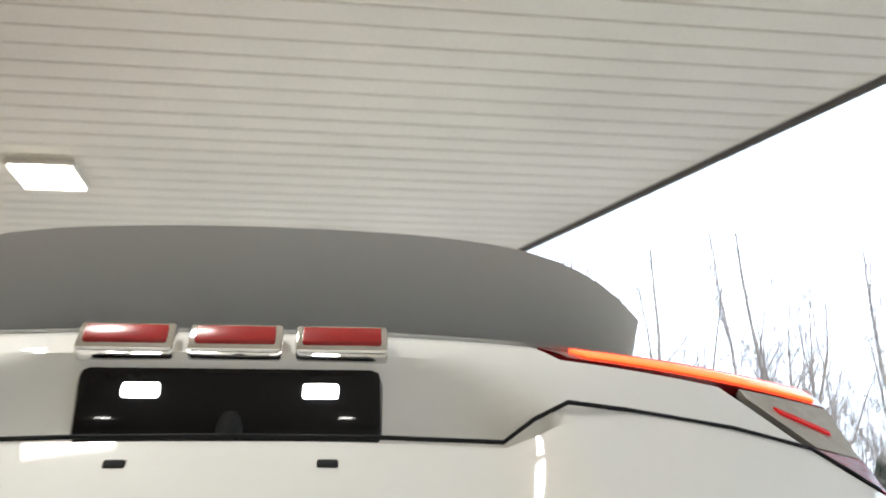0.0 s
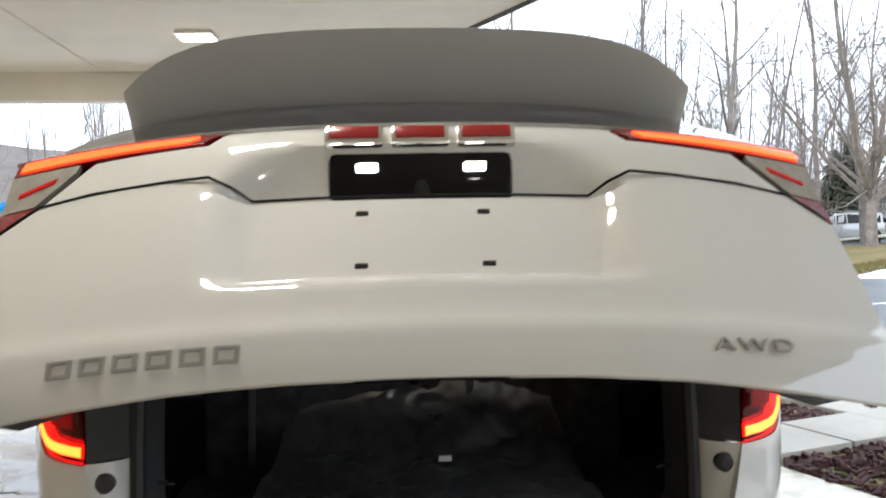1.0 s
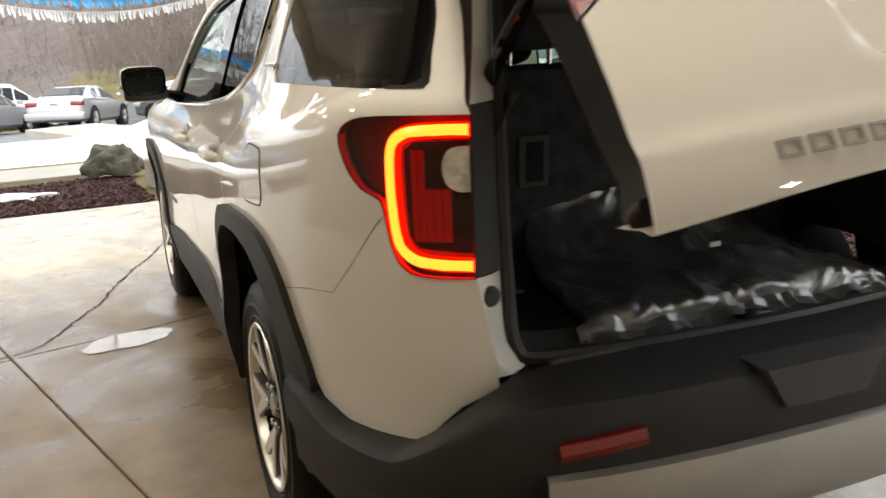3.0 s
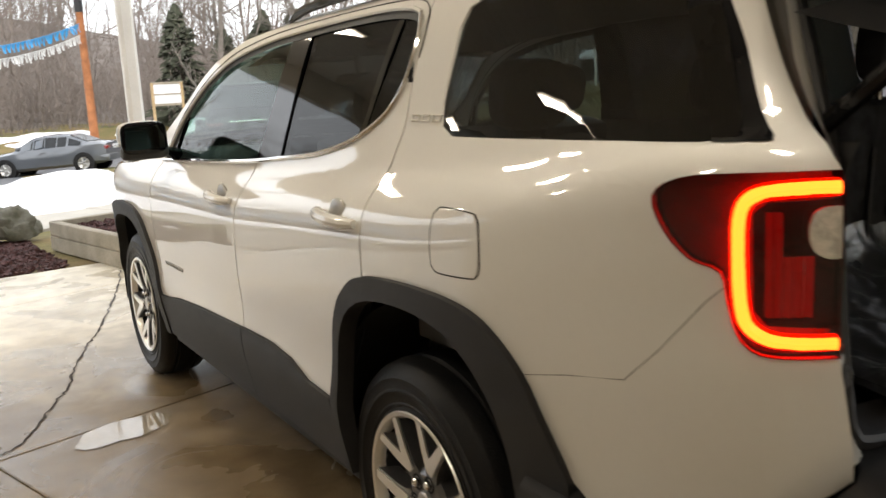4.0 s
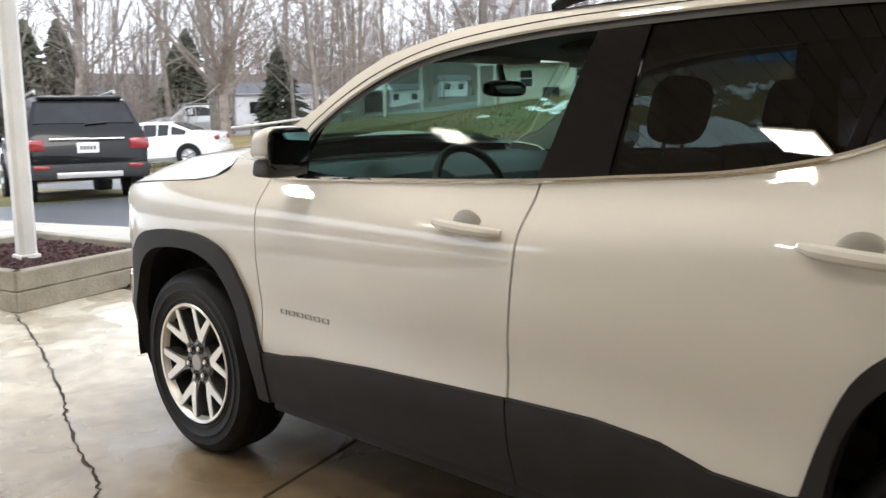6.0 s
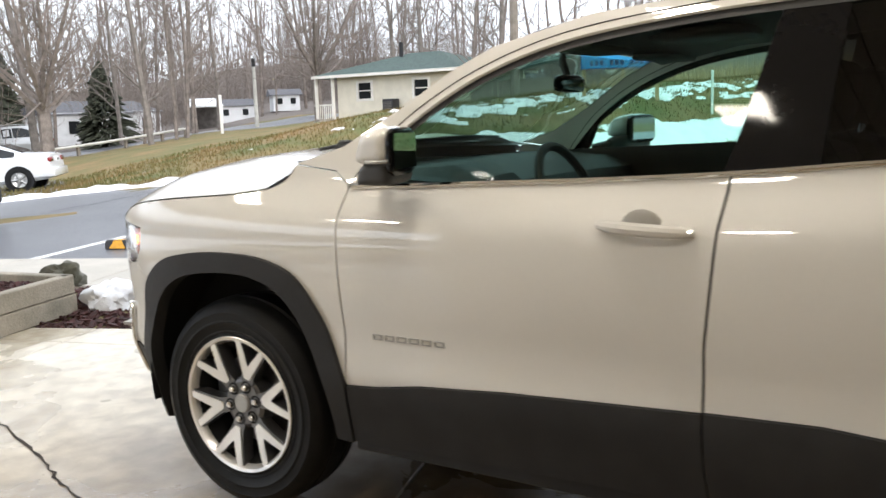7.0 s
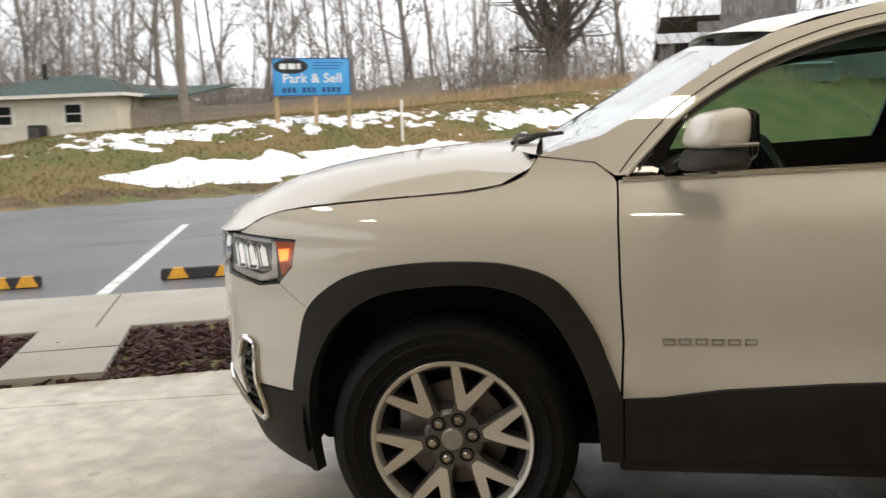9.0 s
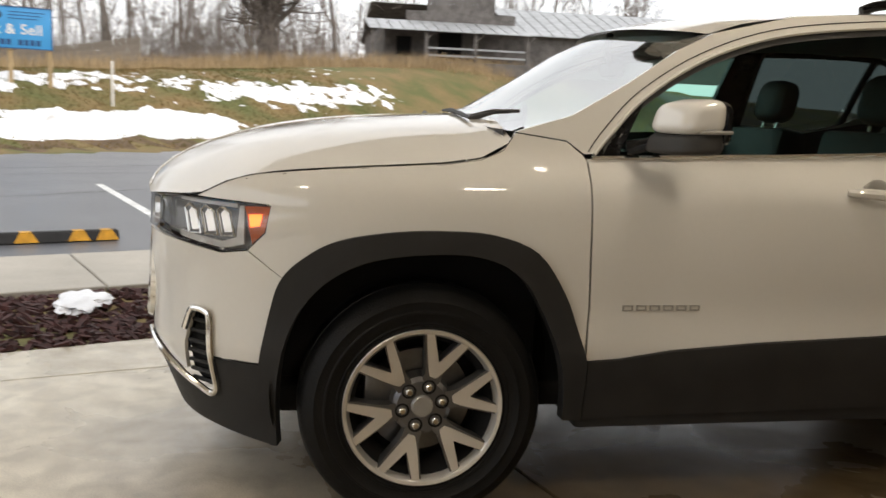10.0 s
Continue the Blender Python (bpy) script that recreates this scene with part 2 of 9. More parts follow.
def mirrored(bm):
    """A copy of a mesh, mirrored in x."""
    other = bm.copy()
    for v in other.verts:
        v.co.x = -v.co.x
    bmesh.ops.reverse_faces(other, faces=other.faces)
    return other


def pair(name, bm, material, parent, label=""):
    """The same part on both flanks."""
    two = mirrored(bm)
    return part(name, bm, material, parent, label), part(name, two, material, parent, label)


def steps(a, b, d):
    n = max(1, round((b - a) / d))
    return [a + (b - a) * i / n for i in range(n + 1)]


def smoothstep(a, b, x):
    t = min(1.0, max(0.0, (x - a) / (b - a)))
    return t * t * (3 - 2 * t)



# ---- the white sport utility vehicle ----
# plan outline of the left flank at its widest, from the middle of the tail to the middle of the nose
PLAN = curve_through([(0, -1.075, 0), (-0.35, -1.07, 0), (-0.55, -1.045, 0), (-0.64, -1.02, 0), (-0.70, -0.99, 0), (-0.765, -0.94, 0), (-0.815, -0.87, 0), (-0.86, -0.77, 0), (-0.908, -0.6, 0), (-0.942, -0.4, 0), (-0.958, -0.2, 0), (-0.963, 0, 0), (-0.956, 0.3, 0), (-0.942, 0.7, 0),
                      (-0.934, 1.2, 0), (-0.932, 2.0, 0), (-0.936, 2.32, 0), (-0.946, 2.6, 0), (-0.951, 2.86, 0), (-0.940, 3.1, 0), (-0.908, 3.28, 0), (-0.858, 3.42, 0), (-0.79, 3.54, 0), (-0.70, 3.625, 0), (-0.58, 3.685, 0), (-0.40, 3.725, 0), (-0.2, 3.745, 0), (0, 3.75, 0)], 6)
PX, PY = np.array([p.x for p in PLAN]), np.array([p.y for p in PLAN])
PS = np.r_[0, np.cumsum(np.hypot(np.diff(PX), np.diff(PY)))]
PNX, PNY = -np.gradient(PY, PS), np.gradient(PX, PS)
INSET_Z = [0.15, 0.24, 0.32, 0.40, 0.48, 0.56, 0.63, 0.70, 0.80, 0.90, 1.00, 1.05, 1.09, 1.13, 1.16, 1.20, 1.30, 1.40, 1.50, 1.58, 1.63, 1.66, 1.70]
INSET_D = [0.10, 0.065, 0.045, 0.03, 0.014, 0.006, 0.012, 0.012, 0.004, 0.0, 0.003, 0.012, 0.035, 0.070, 0.092, 0.105, 0.133, 0.163, 0.196, 0.226, 0.25, 0.272, 0.32]


def eased(at, xs, ys, soft):
    """A table of a profile, its corners rounded off over the length soft."""
    raw = np.interp(at, xs, ys)
    step = at[1] - at[0]
    k = np.exp(-0.5 * (np.arange(-3 * soft, 3 * soft + step, step) / soft) ** 2)
    pad = len(k) // 2
    return np.convolve(np.pad(raw, pad, mode="edge"), k / k.sum(), mode="same")[pad:-pad]


SECT_Z = np.linspace(0.10, 1.75, 1651)
SECT_D = eased(SECT_Z, INSET_Z, INSET_D, 0.014)
LIFT_Y = np.linspace(-1.3, 1.6, 581)
LIFT = eased(LIFT_Y, [-1.0, -0.8, -0.6, -0.3, 0.0, 0.4, 1.2], [0.24, 0.23, 0.17, 0.11, 0.075, 0.05, 0.0], 0.10)


def sy(y):
    """Place along the flank's outline for a place along the car."""
    k = (PY > -1.07) & (PY < 3.74)
    return float(np.interp(y, PY[k], PS[k]))


def sx(x):
    """Place along the nose for a distance from the car's middle."""
    k = PY > 3.4
    return float(np.interp(-abs(x), PX[k], PS[k]))


def flank(s, z, out=0.0):
    y = float(np.interp(s, PS, PY))
    z0 = 1.20 + 0.08 * smoothstep(-0.4, -0.8, y)
    lift = float(np.interp(y, LIFT_Y, LIFT)) * smoothstep(0.90, 1.05, z) * (1 - smoothstep(z0, z0 + 0.18, z))
    d = float(np.interp(z - lift, SECT_Z, SECT_D)) - out
    d += max(0.0, 0.55 - z) * 0.20 * smoothstep(3.25, 3.6, y)
    return Vector((np.interp(s, PS, PX) - np.interp(s, PS, PNX) * d, y - np.interp(s, PS, PNY) * d, z))


def glazed(s, z, out, sill):
    """The evenly curved face of the side glass, flush with the flank at its sill and at the roof."""
    p = flank(s, sill, out)
    q = flank(s, 1.60, out)
    t = (z - sill) / (1.60 - sill)
    return Vector((p.x + (q.x - p.x) * t - 0.035 * (1.60 - sill) * t * (1 - t), p.y + (q.y - p.y) * t, z))


def flank_in(s, z):
    return Vector((-np.interp(s, PS, PNX), -np.interp(s, PS, PNY), 0))


def yz(points):
    return [(sy(y), z) for y, z in points]


def smooth_yz(points, n=4):
    return [(sy(p.x), p.y) for p in curve_through([(y, z, 0) for y, z in points], n)]


def skin(poly, out=0.0, depth=0.014, holes=(), du=0.04, dv=0.02):
    us, vs = [p[0] for p in poly], [p[1] for p in poly]
    return sheet(poly, lambda u, v: flank(u, v, out), steps(min(us), max(us), du), steps(min(vs), max(vs), dv), depth, flank_in, holes)


def side_glass(poly, out, sill):
    us, vs = [p[0] for p in poly], [p[1] for p in poly]
    return sheet(poly, lambda u, v: glazed(u, v, out, sill), steps(min(us), max(us), 0.05), steps(min(vs), max(vs), 0.03), 0, flank_in)


def strip_of(rows_):
    bm = bmesh.new()
    vs = [[bm.verts.new(p) for p in r] for r in rows_]
    for r0, r1 in zip(vs, vs[1:]):
        for k in range(len(r0) - 1):
            bm.faces.new((r0[k], r0[k + 1], r1[k + 1], r1[k]))
    return bm


suv = thing("suv", "white sport utility vehicle with black cladding and raised liftgate", "car")

F_ARCH = [(3.35, 0.52), (3.325, 0.66), (3.29, 0.775), (3.22, 0.848), (3.12, 0.900), (2.96, 0.927), (2.80, 0.932), (2.66, 0.920), (2.53, 0.868), (2.435, 0.74), (2.385, 0.62), (2.352, 0.53)]
F_ARCH_IN = [(3.31, 0.25), (3.305, 0.42), (3.27, 0.61), (3.19, 0.745), (3.06, 0.832), (2.88, 0.862), (2.71, 0.856), (2.58, 0.795), (2.49, 0.66), (2.43, 0.50), (2.41, 0.33)]
R_ARCH = [(0.395, 0.57), (0.36, 0.70), (0.30, 0.845), (0.215, 0.93), (0.12, 0.97), (-0.05, 0.986), (-0.22, 0.985), (-0.34, 0.968), (-0.42, 0.93), (-0.49, 0.865), (-0.545, 0.77), (-0.60, 0.665)]
R_ARCH_IN = [(0.345, 0.35), (0.345, 0.56), (0.31, 0.73), (0.23, 0.85), (0.10, 0.912), (-0.08, 0.93), (-0.22, 0.915), (-0.31, 0.878), (-0.39, 0.80), (-0.435, 0.70), (-0.475, 0.55), (-0.50, 0.40)]
BELT = [(2.345, 1.153), (1.99, 1.166), (1.56, 1.181), (1.18, 1.200), (0.93, 1.220), (0.65, 1.244), (0.42, 1.285), (0.28, 1.335), (0.205, 1.385), (0.165, 1.44)]
DLO_TOP = [(0.150, 1.50), (0.15, 1.57), (0.175, 1.615), (0.25, 1.632), (0.40, 1.642), (0.67, 1.642), (1.0, 1.632), (1.34, 1.612), (1.68, 1.565), (1.94, 1.478), (2.15, 1.352), (2.27, 1.235), (2.335, 1.165)]

# front fender, doors, quarter panel
pair("front_fender", skin(yz([(2.358, 0.535), (2.352, 0.69), (2.362, 0.86), (2.366, 1.04), (2.362, 1.145), (2.37, 1.16), (2.42, 1.20), (2.585, 1.222)]) + smooth_yz([(2.585, 1.222), (2.625, 1.172), (2.70, 1.142), (2.82, 1.124), (3.06, 1.108), (3.29, 1.088), (3.42, 1.066), (3.535, 1.008)])[1:]
                          + yz([(3.48, 1.004), (3.32, 0.994), (3.335, 0.91), (3.385, 0.858), (3.288, 0.782)]) + smooth_yz(F_ARCH[2:])[1:]), PAINT, suv)
pair("front_door", skin(yz([(2.351, 0.526), (2.345, 0.69), (2.355, 0.86), (2.360, 1.04), (2.356, 1.15)]) + smooth_yz(BELT[1:4])
                                     + yz([(1.197, 0.98), (1.217, 0.77), (1.219, 0.602), (1.31, 0.598), (1.78, 0.578), (2.07, 0.557), (2.24, 0.532)])), PAINT, suv)
pair("rear_door", skin(yz([(1.211, 0.604), (1.209, 0.77), (1.189, 0.98), (1.172, 1.199)]) + smooth_yz(BELT[4:]) + yz([(0.135, 1.44), (0.118, 1.32), (0.128, 1.24), (0.145, 1.17), (0.142, 1.04), (0.142, 0.962)])
                                   + smooth_yz(R_ARCH[:5][::-1])[1:] + yz([(0.42, 0.562), (0.60, 0.566), (0.74, 0.600), (0.93, 0.612)])), PAINT, suv)
WIN_Q = [(-0.115, 1.313), (-0.066, 1.335), (-0.048, 1.39), (-0.045, 1.56), (-0.066, 1.605), (-0.12, 1.622), (-0.5, 1.620), (-0.80, 1.600), (-0.855, 1.50), (-0.90, 1.36), (-0.895, 1.325), (-0.84, 1.316), (-0.5, 1.313)]
LAMP_FRONT = [(-1.005, 1.270), (-0.90, 1.270), (-0.815, 1.262), (-0.775, 1.232), (-0.795, 1.175), (-0.835, 1.130), (-0.878, 1.110), (-0.888, 1.06), (-0.900, 1.008), (-0.922, 0.978), (-0.955, 0.968), (-1.005, 0.966)]
pair("quarter_panel", skin(yz([(0.134, 0.968), (0.134, 1.04), (0.137, 1.17), (0.120, 1.24), (0.110, 1.32), (0.127, 1.44), (0.132, 1.56), (0.135, 1.668), (-0.2, 1.668), (-0.5, 1.660), (-0.86, 1.65), (-0.955, 1.62), (-0.985, 1.45), (-1.0, 1.29)]) + smooth_yz(LAMP_FRONT, 3)
                           + yz([(-1.018, 0.80), (-1.02, 0.745), (-0.985, 0.705), (-0.945, 0.645), (-0.88, 0.600), (-0.80, 0.588), (-0.70, 0.605), (-0.63, 0.64)]) + smooth_yz(R_ARCH[4:][::-1])[:-1],
                           holes=(yz(WIN_Q),), du=0.04), PAINT, suv)
pair("side_frame", skin(yz([(2.365, 1.165), (2.42, 1.205), (2.585, 1.226), (2.40, 1.280), (2.21, 1.388), (2.03, 1.504), (1.90, 1.566), (1.6, 1.639), (1.25, 1.668), (0.6, 1.682), (0.140, 1.672), (0.138, 1.58), (0.132, 1.45)]) + smooth_yz([(p[0] - 0.004, p[1]) for p in DLO_TOP])), PAINT, suv)
# seam lines of the rear bumper skin, and the fuel flap
seam = bmesh.new()
tube([flank(sy(y), z, 0.0005) for y, z in [(-0.49, 0.862), (-0.60, 0.885), (-0.72, 0.90), (-0.78, 0.96), (-0.86, 1.06), (-0.90, 1.10)]], 0.0007, 6, seam)
pair("bumper_seam", seam, DARK, suv)
fuel = [(-0.203, 1.145), (-0.213, 1.166), (-0.235, 1.173), (-0.340, 1.171), (-0.363, 1.163), (-0.374, 1.140), (-0.377, 1.068), (-0.368, 1.044), (-0.345, 1.035), (-0.240, 1.031), (-0.214, 1.039), (-0.204, 1.062)]
fuel = [(p.x, p.y) for p in curve_through([(a, b, 0) for a, b in fuel], 3, True)]
part("fuel_flap", skin(yz([(-0.29 + (a + 0.29) * 0.965, 1.10 + (b - 1.10) * 0.965) for a, b in fuel]), 0.002, 0.01), PAINT, suv)
part("fuel_flap_gap", tube([flank(sy(a), b, 0.0002) for a, b in fuel], 0.0016, 6, closed=True), DARK, suv)

# black cladding: arch flares, door sills, rocker
def flare(outer, inner, tails, out=0.018):
    return skin(smooth_yz(outer) + yz(tails[0]) + smooth_yz(inner[::-1]) + yz(tails[1]), out, 0.05)


pair("front_arch_flare", flare(F_ARCH, F_ARCH_IN, ([(2.35, 0.40), (2.35, 0.325)], [(3.335, 0.25), (3.355, 0.40)])), CLAD, suv, "matt black wheel arch flare")
pair("rear_arch_flare", flare(R_ARCH, R_ARCH_IN, ([(-0.60, 0.52), (-0.585, 0.42)], [(0.39, 0.35), (0.40, 0.45)])), CLAD, suv, "matt black wheel arch flare")
pair("front_door_cladding", skin(yz([(2.345, 0.33), (2.346, 0.524), (2.24, 0.530), (2.07, 0.555), (1.78, 0.576), (1.31, 0.596), (1.219, 0.600), (1.212, 0.44), (1.20, 0.345)]), 0.012, 0.03), CLAD, suv)
pair("rear_door_cladding", skin(yz([(1.196, 0.345), (1.208, 0.44), (1.212, 0.602), (0.93, 0.610), (0.74, 0.598), (0.60, 0.564), (0.42, 0.560), (0.402, 0.45), (0.392, 0.35)]), 0.012, 0.03), CLAD, suv)
pair("rocker_panel", block((-0.885, 0.38, 0.29), (-0.80, 2.36, 0.37), 0.012), CLAD, suv)

# belt moulding and window surround
pair("window_trim", tube([flank(sy(p.x), p.y, 0.004) for p in curve_through([(a, b, 0) for a, b in BELT + DLO_TOP[:3]], 5)], 0.0075, 6), CHROME, suv, "bright chrome belt moulding")
pair("door_frame_edge", tube([flank(sy(p.x), p.y, 0.003) for p in curve_through([(a, b, 0) for a, b in DLO_TOP[2:]], 5)], 0.0075, 6), PAINT, suv)
pair("door_frame_gap", tube([flank(sy(p.x), p.y, 0.0008) for p in curve_through([(2.352, 1.172, 0), (2.296, 1.243, 0), (2.172, 1.366, 0), (1.955, 1.496, 0), (1.685, 1.588, 0), (1.34, 1.635, 0), (1.0, 1.654, 0), (0.67, 1.662, 0), (0.38, 1.661, 0), (0.215, 1.650, 0), (0.140, 1.62, 0), (0.122, 1.57, 0), (0.122, 1.50, 0)], 5)], 0.0019, 6), DARK, suv)

# black inner window frame, inside the bright surround
frame_line = curve_through([(a, b, 0) for a, b in [(p[0] + 0.012 * (1 if i < 3 else 0), p[1] - 0.016 * (0 if i < 2 else 1)) for i, p in enumerate(DLO_TOP[:-1])] + [(2.300, 1.175)]], 5)
pair("window_frame", strip_of([[flank(sy(p.x), p.y + e, -0.004) for p in frame_line] for e in (0.016, -0.012)]), TRIM, suv, "black inner window frame")
# glass in the doors and flank, with black pillars between
GB = [(y, z + 0.004) for y, z in BELT]
pair("front_door_glass", side_glass(smooth_yz([(2.25, 1.16), *GB[1:4][:2], (1.20, 1.202)]) + yz([(1.165, 1.30), (1.085, 1.62)]) + smooth_yz([(1.34, 1.610), (1.68, 1.562), (1.94, 1.475), (2.15, 1.348), (2.25, 1.16)])[:-1], -0.012, 1.18), GLASS_CLEAR, suv, "clear green-tinted door glass")
pair("centre_pillar", skin(yz([(1.20, 1.20), (1.165, 1.30), (1.085, 1.622), (0.93, 1.632), (0.955, 1.40), (0.97, 1.22)]), -0.006, 0.03), GLOSSBLACK, suv)
pair("rear_door_glass", side_glass(yz([(0.97, 1.218), (0.955, 1.40), (0.93, 1.632), (0.67, 1.640), (0.31, 1.636), (0.36, 1.45), (0.40, 1.29), (0.65, 1.246)]), -0.012, 1.25), GLASS_DEEP, suv, "dark privacy glass")
pair("glass_divider", skin(yz([(0.40, 1.288), (0.36, 1.45), (0.31, 1.638), (0.275, 1.634), (0.325, 1.45), (0.365, 1.302)]), -0.008, 0.02), GLOSSBLACK, suv)
pair("quarter_light", side_glass(yz([(0.365, 1.302), (0.325, 1.45), (0.275, 1.634), (0.25, 1.630), (0.175, 1.612), (0.152, 1.57), (0.152, 1.50), (0.167, 1.44), (0.207, 1.387), (0.28, 1.336)]), -0.012, 1.32), GLASS_DEEP, suv, "dark privacy glass")
pair("cargo_side_glass", side_glass(yz([(-0.29 + (a + 0.29) * 1.0, b) for a, b in WIN_Q]), -0.008, 1.313), GLASS_DARK, suv, "dark privacy glass")
pair("rear_pillar_panel", skin(yz([(-0.855, 1.317), (-0.838, 1.36), (-0.775, 1.474), (-0.715, 1.612), (-0.80, 1.612), (-0.845, 1.56), (-0.89, 1.474), (-0.935, 1.36), (-0.950, 1.325), (-0.945, 1.317)]), 0.004, 0.014), GLOSSBLACK, suv, "gloss black panel behind the side glass")
pair("sail_panel", skin(yz([(2.335, 1.160), (2.25, 1.162), (2.15, 1.346), (2.27, 1.232)]), -0.004, 0.02), GLOSSBLACK, suv)

# bonnet
HY = [2.60, 2.70, 2.82, 2.95, 3.06, 3.18, 3.29, 3.38, 3.45, 3.52, 3.58, 3.63, 3.67, 3.70]
H_EDGE = [1.198, 1.146, 1.129, 1.120, 1.113, 1.104, 1.093, 1.078, 1.056, 1.019, 1.010, 1.006, 1.000, 0.99]
H_MID = [1.275, 1.268, 1.260, 1.250, 1.240, 1.226, 1.208, 1.190, 1.170, 1.142, 1.112, 1.08, 1.045, 1.005]
bm = bmesh.new()
rows = []
for y, ze, zm in zip(HY, H_EDGE, H_MID):
    xe = -flank(sy(y), ze).x + 0.001 if y < 3.6 else -float(np.interp(y, PY[PY > 3.3], PX[PY > 3.3])) + 0.002
    row = []
    for k in range(33):
        f = k / 16 - 1
        lift = 1 - abs(f) ** 3.6
        crease = 0.004 * math.exp(-((abs(f) - 0.74) / 0.07) ** 2)
        row.append(bm.verts.new((f * xe, y + 0.05 * (1 - f * f) * smoothstep(3.4, 3.7, y), ze + (zm - ze) / 0.76 * lift * 0.80 + crease)))
    rows.append(row)
for r0, r1 in zip(rows, rows[1:]):
    for k in range(32):
        bm.faces.new((r0[k], r0[k + 1], r1[k + 1], r1[k]))
part("bonnet", bm, PAINT, suv, "white crowned bonnet", 60)
part("bonnet_gap", tube([flank(sy(y), z, -0.001) for y, z in [(2.59, 1.215), (2.625, 1.168), (2.70, 1.138), (2.82, 1.121), (3.06, 1.105), (3.29, 1.083), (3.40, 1.064)]], 0.0014, 6), DARK, suv)

# windscreen, cowl, wipers, roof
def bow(f):
    """The screen's crown across the car, flatter towards the pillars."""
    return 0.5 * (1 - f * f) + 0.25 * (1 + math.cos(math.pi * f))


WY = [2.56, 2.40, 2.21, 2.03, 1.90]
WZ = [1.224, 1.275, 1.383, 1.499, 1.562]
bm = bmesh.new()
rows = []
for y, z in zip(WY, WZ):
    xe = -flank(sy(y), z).x - 0.012
    rows.append([bm.verts.new((k / 16 * xe, y + 0.17 * bow(k / 16), z + 0.025 * bow(k / 16))) for k in range(-16, 17)])
for r0, r1 in zip(rows, rows[1:]):
    for k in range(32):
        bm.faces.new((r0[k], r0[k + 1], r1[k + 1], r1[k]))
part("windscreen", bm, GLASS_SCREEN, suv, "clear curved windscreen", 60)
bm = bmesh.new()
rows = []
for y, z, d in ((2.50, 1.215, 0.17), (2.58, 1.224, 0.17), (2.62, 1.232, 0.16), (2.60, 1.17, 0.16)):
    rows.append([bm.verts.new((k / 10 * 0.79, y + d * bow(k / 10), z + 0.022 * bow(k / 10))) for k in range(-10, 11)])
for r0, r1 in zip(rows, rows[1:]):
    for k in range(20):
        bm.faces.new((r0[k], r0[k + 1], r1[k + 1], r1[k]))
part("cowl", bm, TRIM, suv)
for a, b in (((-0.60, 2.68, 1.262), (0.02, 2.66, 1.285)), ((0.08, 2.72, 1.262), (0.62, 2.61, 1.262))):
    w = part("wiper", tube([a, tuple(Vector(a).lerp(Vector(b), 0.5) + Vector((0, 0.015, 0.012))), b], [0.007, 0.009, 0.005], 6), TRIM, suv)
part("wiper_arm", tube([(-0.52, 2.66, 1.262), (-0.58, 2.60, 1.285), (-0.62, 2.52, 1.29)], [0.013, 0.010, 0.006], 6), TRIM, suv)
ROOF_Y = [-0.80, -0.7, -0.5, -0.2, 0.14, 0.6, 1.0, 1.25, 1.6, 1.78, 1.90]
ROOF_Z = [1.640, 1.655, 1.664, 1.669, 1.674, 1.683, 1.678, 1.669, 1.640, 1.606, 1.568]
bm = bmesh.new()
rows = []
for y, z in zip(ROOF_Y, ROOF_Z):
    xe = 0.66 if y > -0.5 else 0.66 - 0.12 * smoothstep(-0.5, -0.85, y)
    rows.append([bm.verts.new((k / 10 * xe, y + 0.16 * (1 - (k / 10) ** 2) * smoothstep(1.5, 1.9, y) - 0.06 * (1 - (k / 10) ** 2) * smoothstep(-0.5, -0.8, y), z + 0.045 * (1 - abs(k / 10) ** 2.2))) for k in range(-10, 11)])
for r0, r1 in zip(rows, rows[1:]):
    for k in range(20):
        bm.faces.new((r0[k], r0[k + 1], r1[k + 1], r1[k]))
part("roof", bm, PAINT, suv, "", 60)
pair("roof_rail", tube(curve_through([(-0.60, 1.30, 1.680), (-0.608, 1.20, 1.708), (-0.615, 0.9, 1.724), (-0.615, 0.3, 1.728), (-0.605, -0.38, 1.712), (-0.590, -0.50, 1.675)], 6), 0.018, 8), GLOSSBLACK, suv, "black roof rail")

# nose: white bumper corners, black lower lip, grille, lamps
pair("front_bumper_skin", skin(yz([(3.288, 0.780), (3.388, 0.855), (3.465, 0.844), (3.60, 0.868)]) + [(sx(0.52), 0.885), (sx(0.52), 0.535), (sx(0.62), 0.512), (sx(0.68), 0.478)] + yz([(3.610, 0.455), (3.598, 0.462), (3.580, 0.56), (3.556, 0.664), (3.504, 0.658), (3.497, 0.524), (3.358, 0.517), (3.33, 0.66)])), PAINT, suv)
pair("front_lower_bumper", skin(yz([(3.318, 0.245), (3.357, 0.513), (3.495, 0.518), (3.497, 0.405), (3.545, 0.390)]) + [(sx(0.70), 0.44), (sx(0.62), 0.495), (sx(0.3), 0.50), (sx(0.0), 0.50), (sx(0.0), 0.30), (sx(0.4), 0.30), (sx(0.62), 0.295), (sx(0.80), 0.27)], 0.006), CLAD, suv)
slot_line = [flank(s, z, 0.009) for s, z in yz([(3.575, 0.60), (3.558, 0.658), (3.540, 0.668), (3.512, 0.662), (3.500, 0.64), (3.496, 0.54), (3.496, 0.435), (3.505, 0.405), (3.53, 0.393), (3.565, 0.412)]) + [(sx(0.72), 0.440), (sx(0.64), 0.485), (sx(0.55), 0.512), (sx(0.42), 0.52)]]
pair("fog_surround", tube(curve_through(slot_line, 4), 0.0105, 8), CHROME, suv, "chrome air slot surround")
